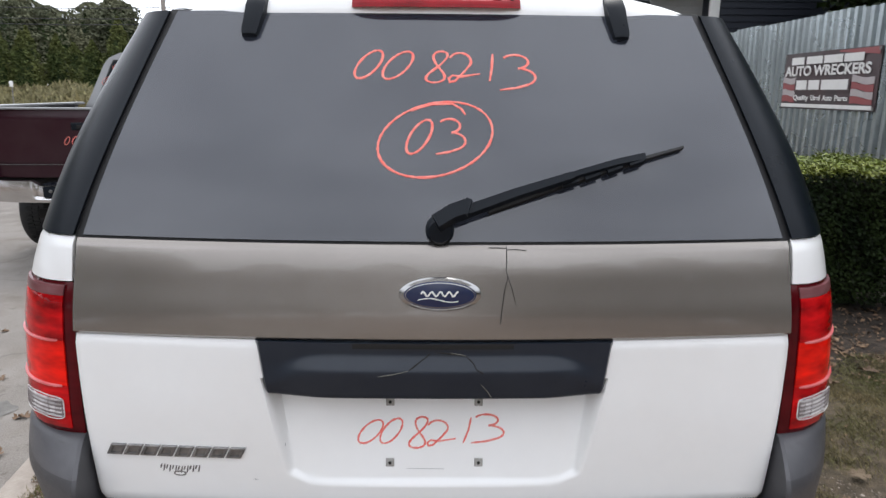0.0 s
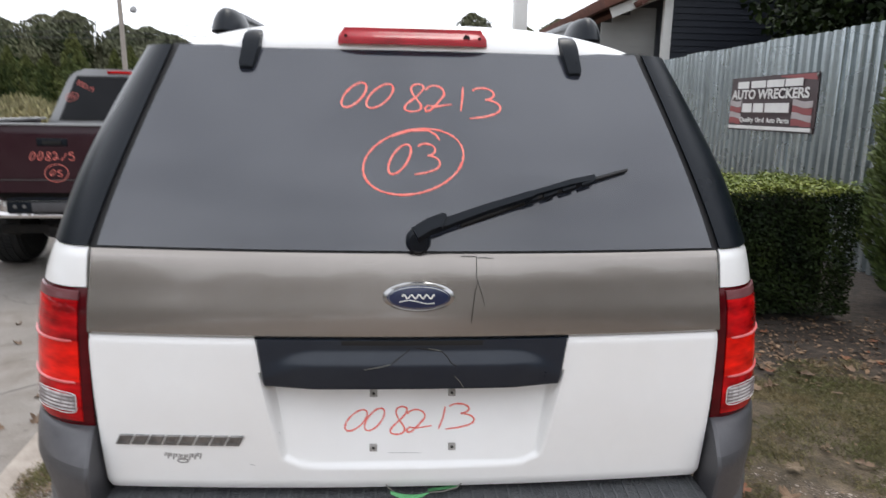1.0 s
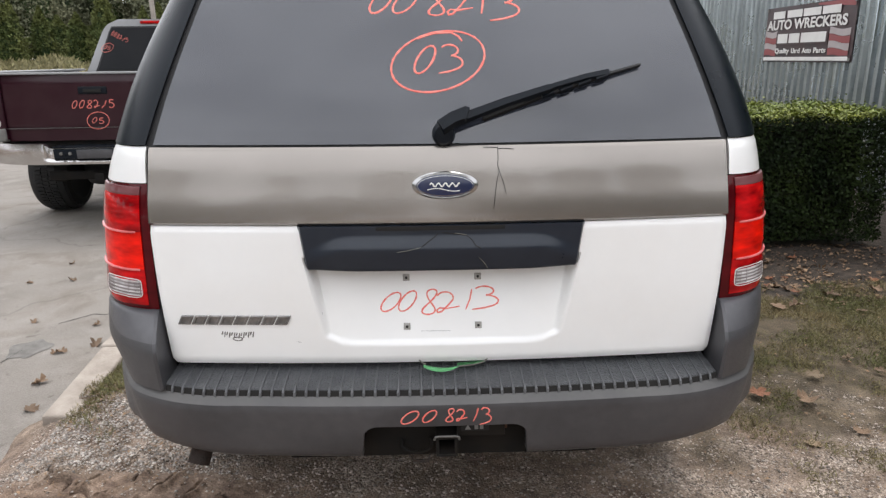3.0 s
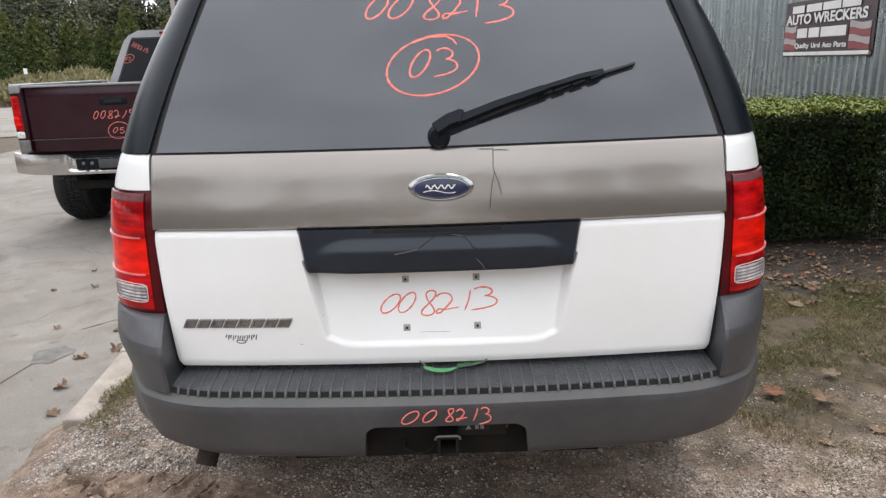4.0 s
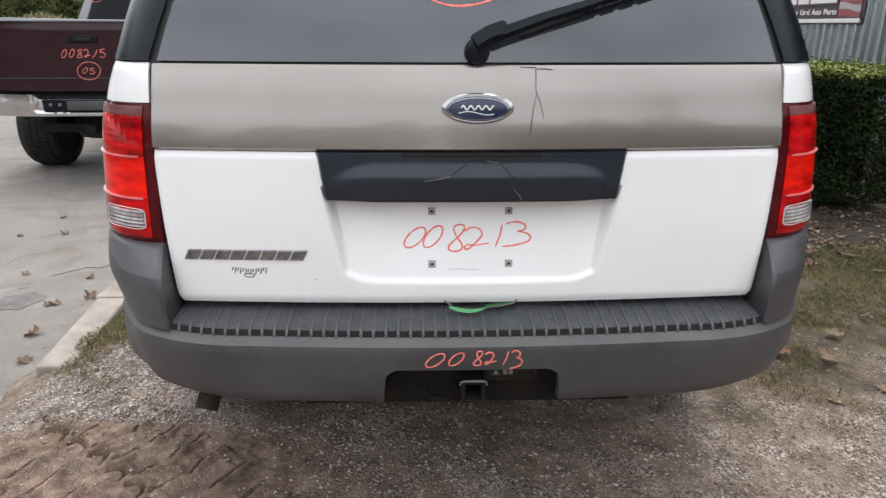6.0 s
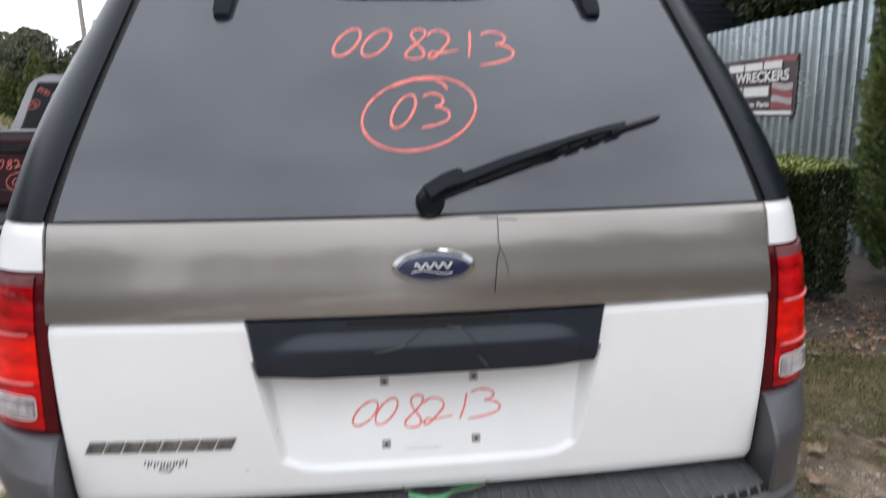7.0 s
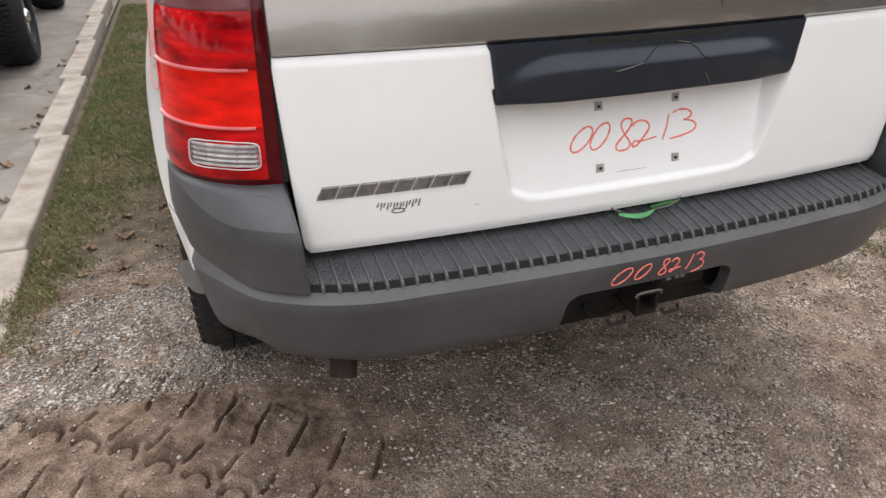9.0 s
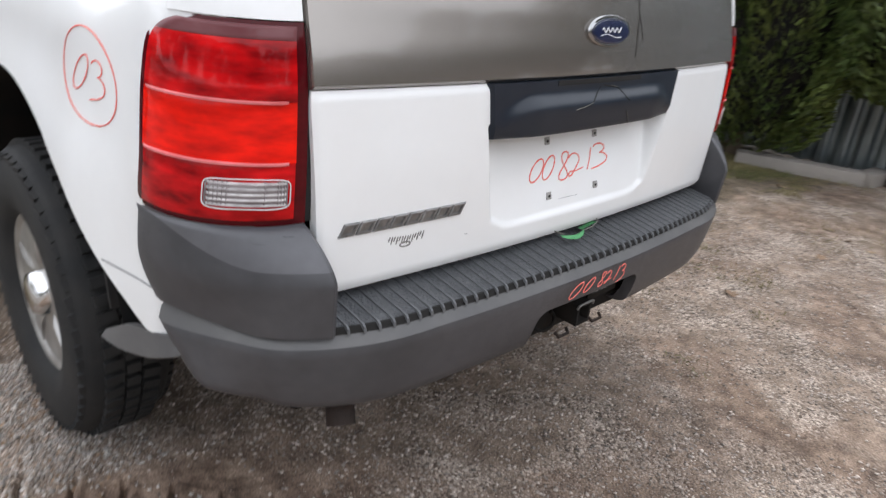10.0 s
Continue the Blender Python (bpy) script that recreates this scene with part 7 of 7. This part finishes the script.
# crumbled concrete apron where the kerb ends, road cracks and a stain
def apron_point(k, v):
    y = 1.2 - 0.75 * k
    x = -1.76 - 0.05 * k + (0.15 - 0.06 * k) * v + 0.02 * hump(0, y * 3 + v, 3)
    return Vector((x, y, -0.118 + 0.075 * v * (1 - 0.6 * k) + 0.006 * hump(x, y, 9)))


part("broken_apron", shell(apron_point, span(0, 1, 30), span(0, 1, 8), 0.05, (0, 0, -1)), KERBM, kerb, "crumbled pale concrete kerb end")


def on_road(x, y):
    return Vector((x, y, -0.118))


for n, line in enumerate(([(-2.35, 2.5), (-2.2, 2.66), (-2.12, 2.64), (-2.0, 2.8), (-1.9, 2.78)], [(-3.6, 6.2), (-3.0, 6.35), (-2.4, 6.3), (-1.76, 6.45)], [(-2.6, 1.2), (-2.52, 1.5), (-2.4, 1.7), (-2.35, 2.1)])):
    part("road_crack", ribbon(on_road, [line], 0.006, 0.001, 40 + n), FLATBLACK, road)
bm = bmesh.new()
bm.faces.new([bm.verts.new((-2.32 + 0.11 * math.cos(a) * (1 + 0.2 * math.sin(3 * a)), 2.1 + 0.13 * math.sin(a) * (1 + 0.15 * math.sin(5 * a)), -0.117)) for a in span(0, 6.1, 26)])
part("oil_stain", bm, material("oily_concrete", (0.12, 0.112, 0.104), 0.8, second=(0.2, 0.19, 0.175), scale=14, amount=0.9, bump=0.4, bump_scale=180), road)

# landscape timbers at the foot of the evergreens
for i, (x, y, a, ln) in enumerate(((4.25, 0.88, 23, 0.9), (4.56, 0.44, 82, 0.3))):
    ob = tagged(part("landscape_timber", turned(box_bm((-0.07, -ln / 2, 0), (0.07, ln / 2, 0.12), 0.014, 2), pose(x, y, -0.02, 0, 0, a)), POLEM), "weathered grey landscape timber edging the soil", "timber", "landscape timbers")

# trees behind the viewer, seen only as reflections
for i in range(16):
    x = -36 + i * 4.8 + rl.uniform(-1.5, 1.5)
    far_tree(x, -34 + rl.uniform(-4, 4), rl.uniform(6, 11), rl.uniform(2.4, 3.6), 700, LEAFWOOD, "dull green broadleaf tree across the yard", False, 0.7)

for i, (x, y, h) in enumerate(((3.5, -15, 4.6), (6.5, -16, 5.6), (9.5, -15, 6.4), (13, -15, 6.0), (16.5, -14, 5.6))):
    far_tree(x, y, h, 2.2, 2600, LEAFWOOD, "dull green broadleaf tree across the yard", False, 0.3)

for i, (x, y, h) in enumerate(((11.5, -8, 7.0), (14, -7, 8.5), (16, -5, 8.0))):
    far_tree(x, y, h, 2.2, 2600, LEAFWOOD, "dull green broadleaf tree across the yard", False, 0.3)
# Unseen row, added to block low sky and dim the left flank.
for i in range(9):
    far_tree(-17 - rl.uniform(0, 3), -26 + 4.6 * i, rl.uniform(8, 10.5), rl.uniform(2.6, 3.4), 1100, LEAFWOOD, "unseen broadleaf tree added to dim the left flank", False, 0.6)

# crumbled leaf litter on the soil under the hedge and evergreens, thinner on the turf
LITTER = material("crumbled_leaf_litter", (0.13, 0.08, 0.05), 0.85, second=(0.26, 0.17, 0.1), scale=20, amount=0.9, vary=0.6)


def litter(n, x0, x1, y0, y1, small, large, label):
    x, y = rng.uniform(x0, x1, n), rng.uniform(y0, y1, n)
    keep = np.array([hump(a + 2, b, 2.3) + 0.5 * hump(a, b + 8, 7) for a, b in zip(x, y)]) > rng.uniform(-0.5, 0.35, n)
    x, y = x[keep], y[keep]
    n = len(x)
    d = unit(n) * np.array([1, 1, 0.25])
    size = small + (large - small) * rng.uniform(0, 1, n) ** 2
    up = np.array([0, 0, 1.0]) + 0.35 * unit(n)
    v, f = pieces(np.stack([x, y, heights(x, y) + 0.006 + 0.2 * size], 1), d, up, size, size * rng.uniform(0.4, 0.8, n), 0.15)
    tagged(cloud("leaf_litter", v, f, LITTER), label, "leaf litter", kind="stuff")


litter(5200, 1.3, 4.6, 2.15, 3.5, 0.008, 0.045, "brown crumbled leaf litter on dark soil")
litter(3600, 1.0, 4.4, 0.3, 2.3, 0.006, 0.022, "scattered brown leaf crumbs in thin turf")
litter(4200, -1.58, -0.85, 0.5, 2.6, 0.006, 0.02, "scattered brown leaf crumbs beside the kerb")
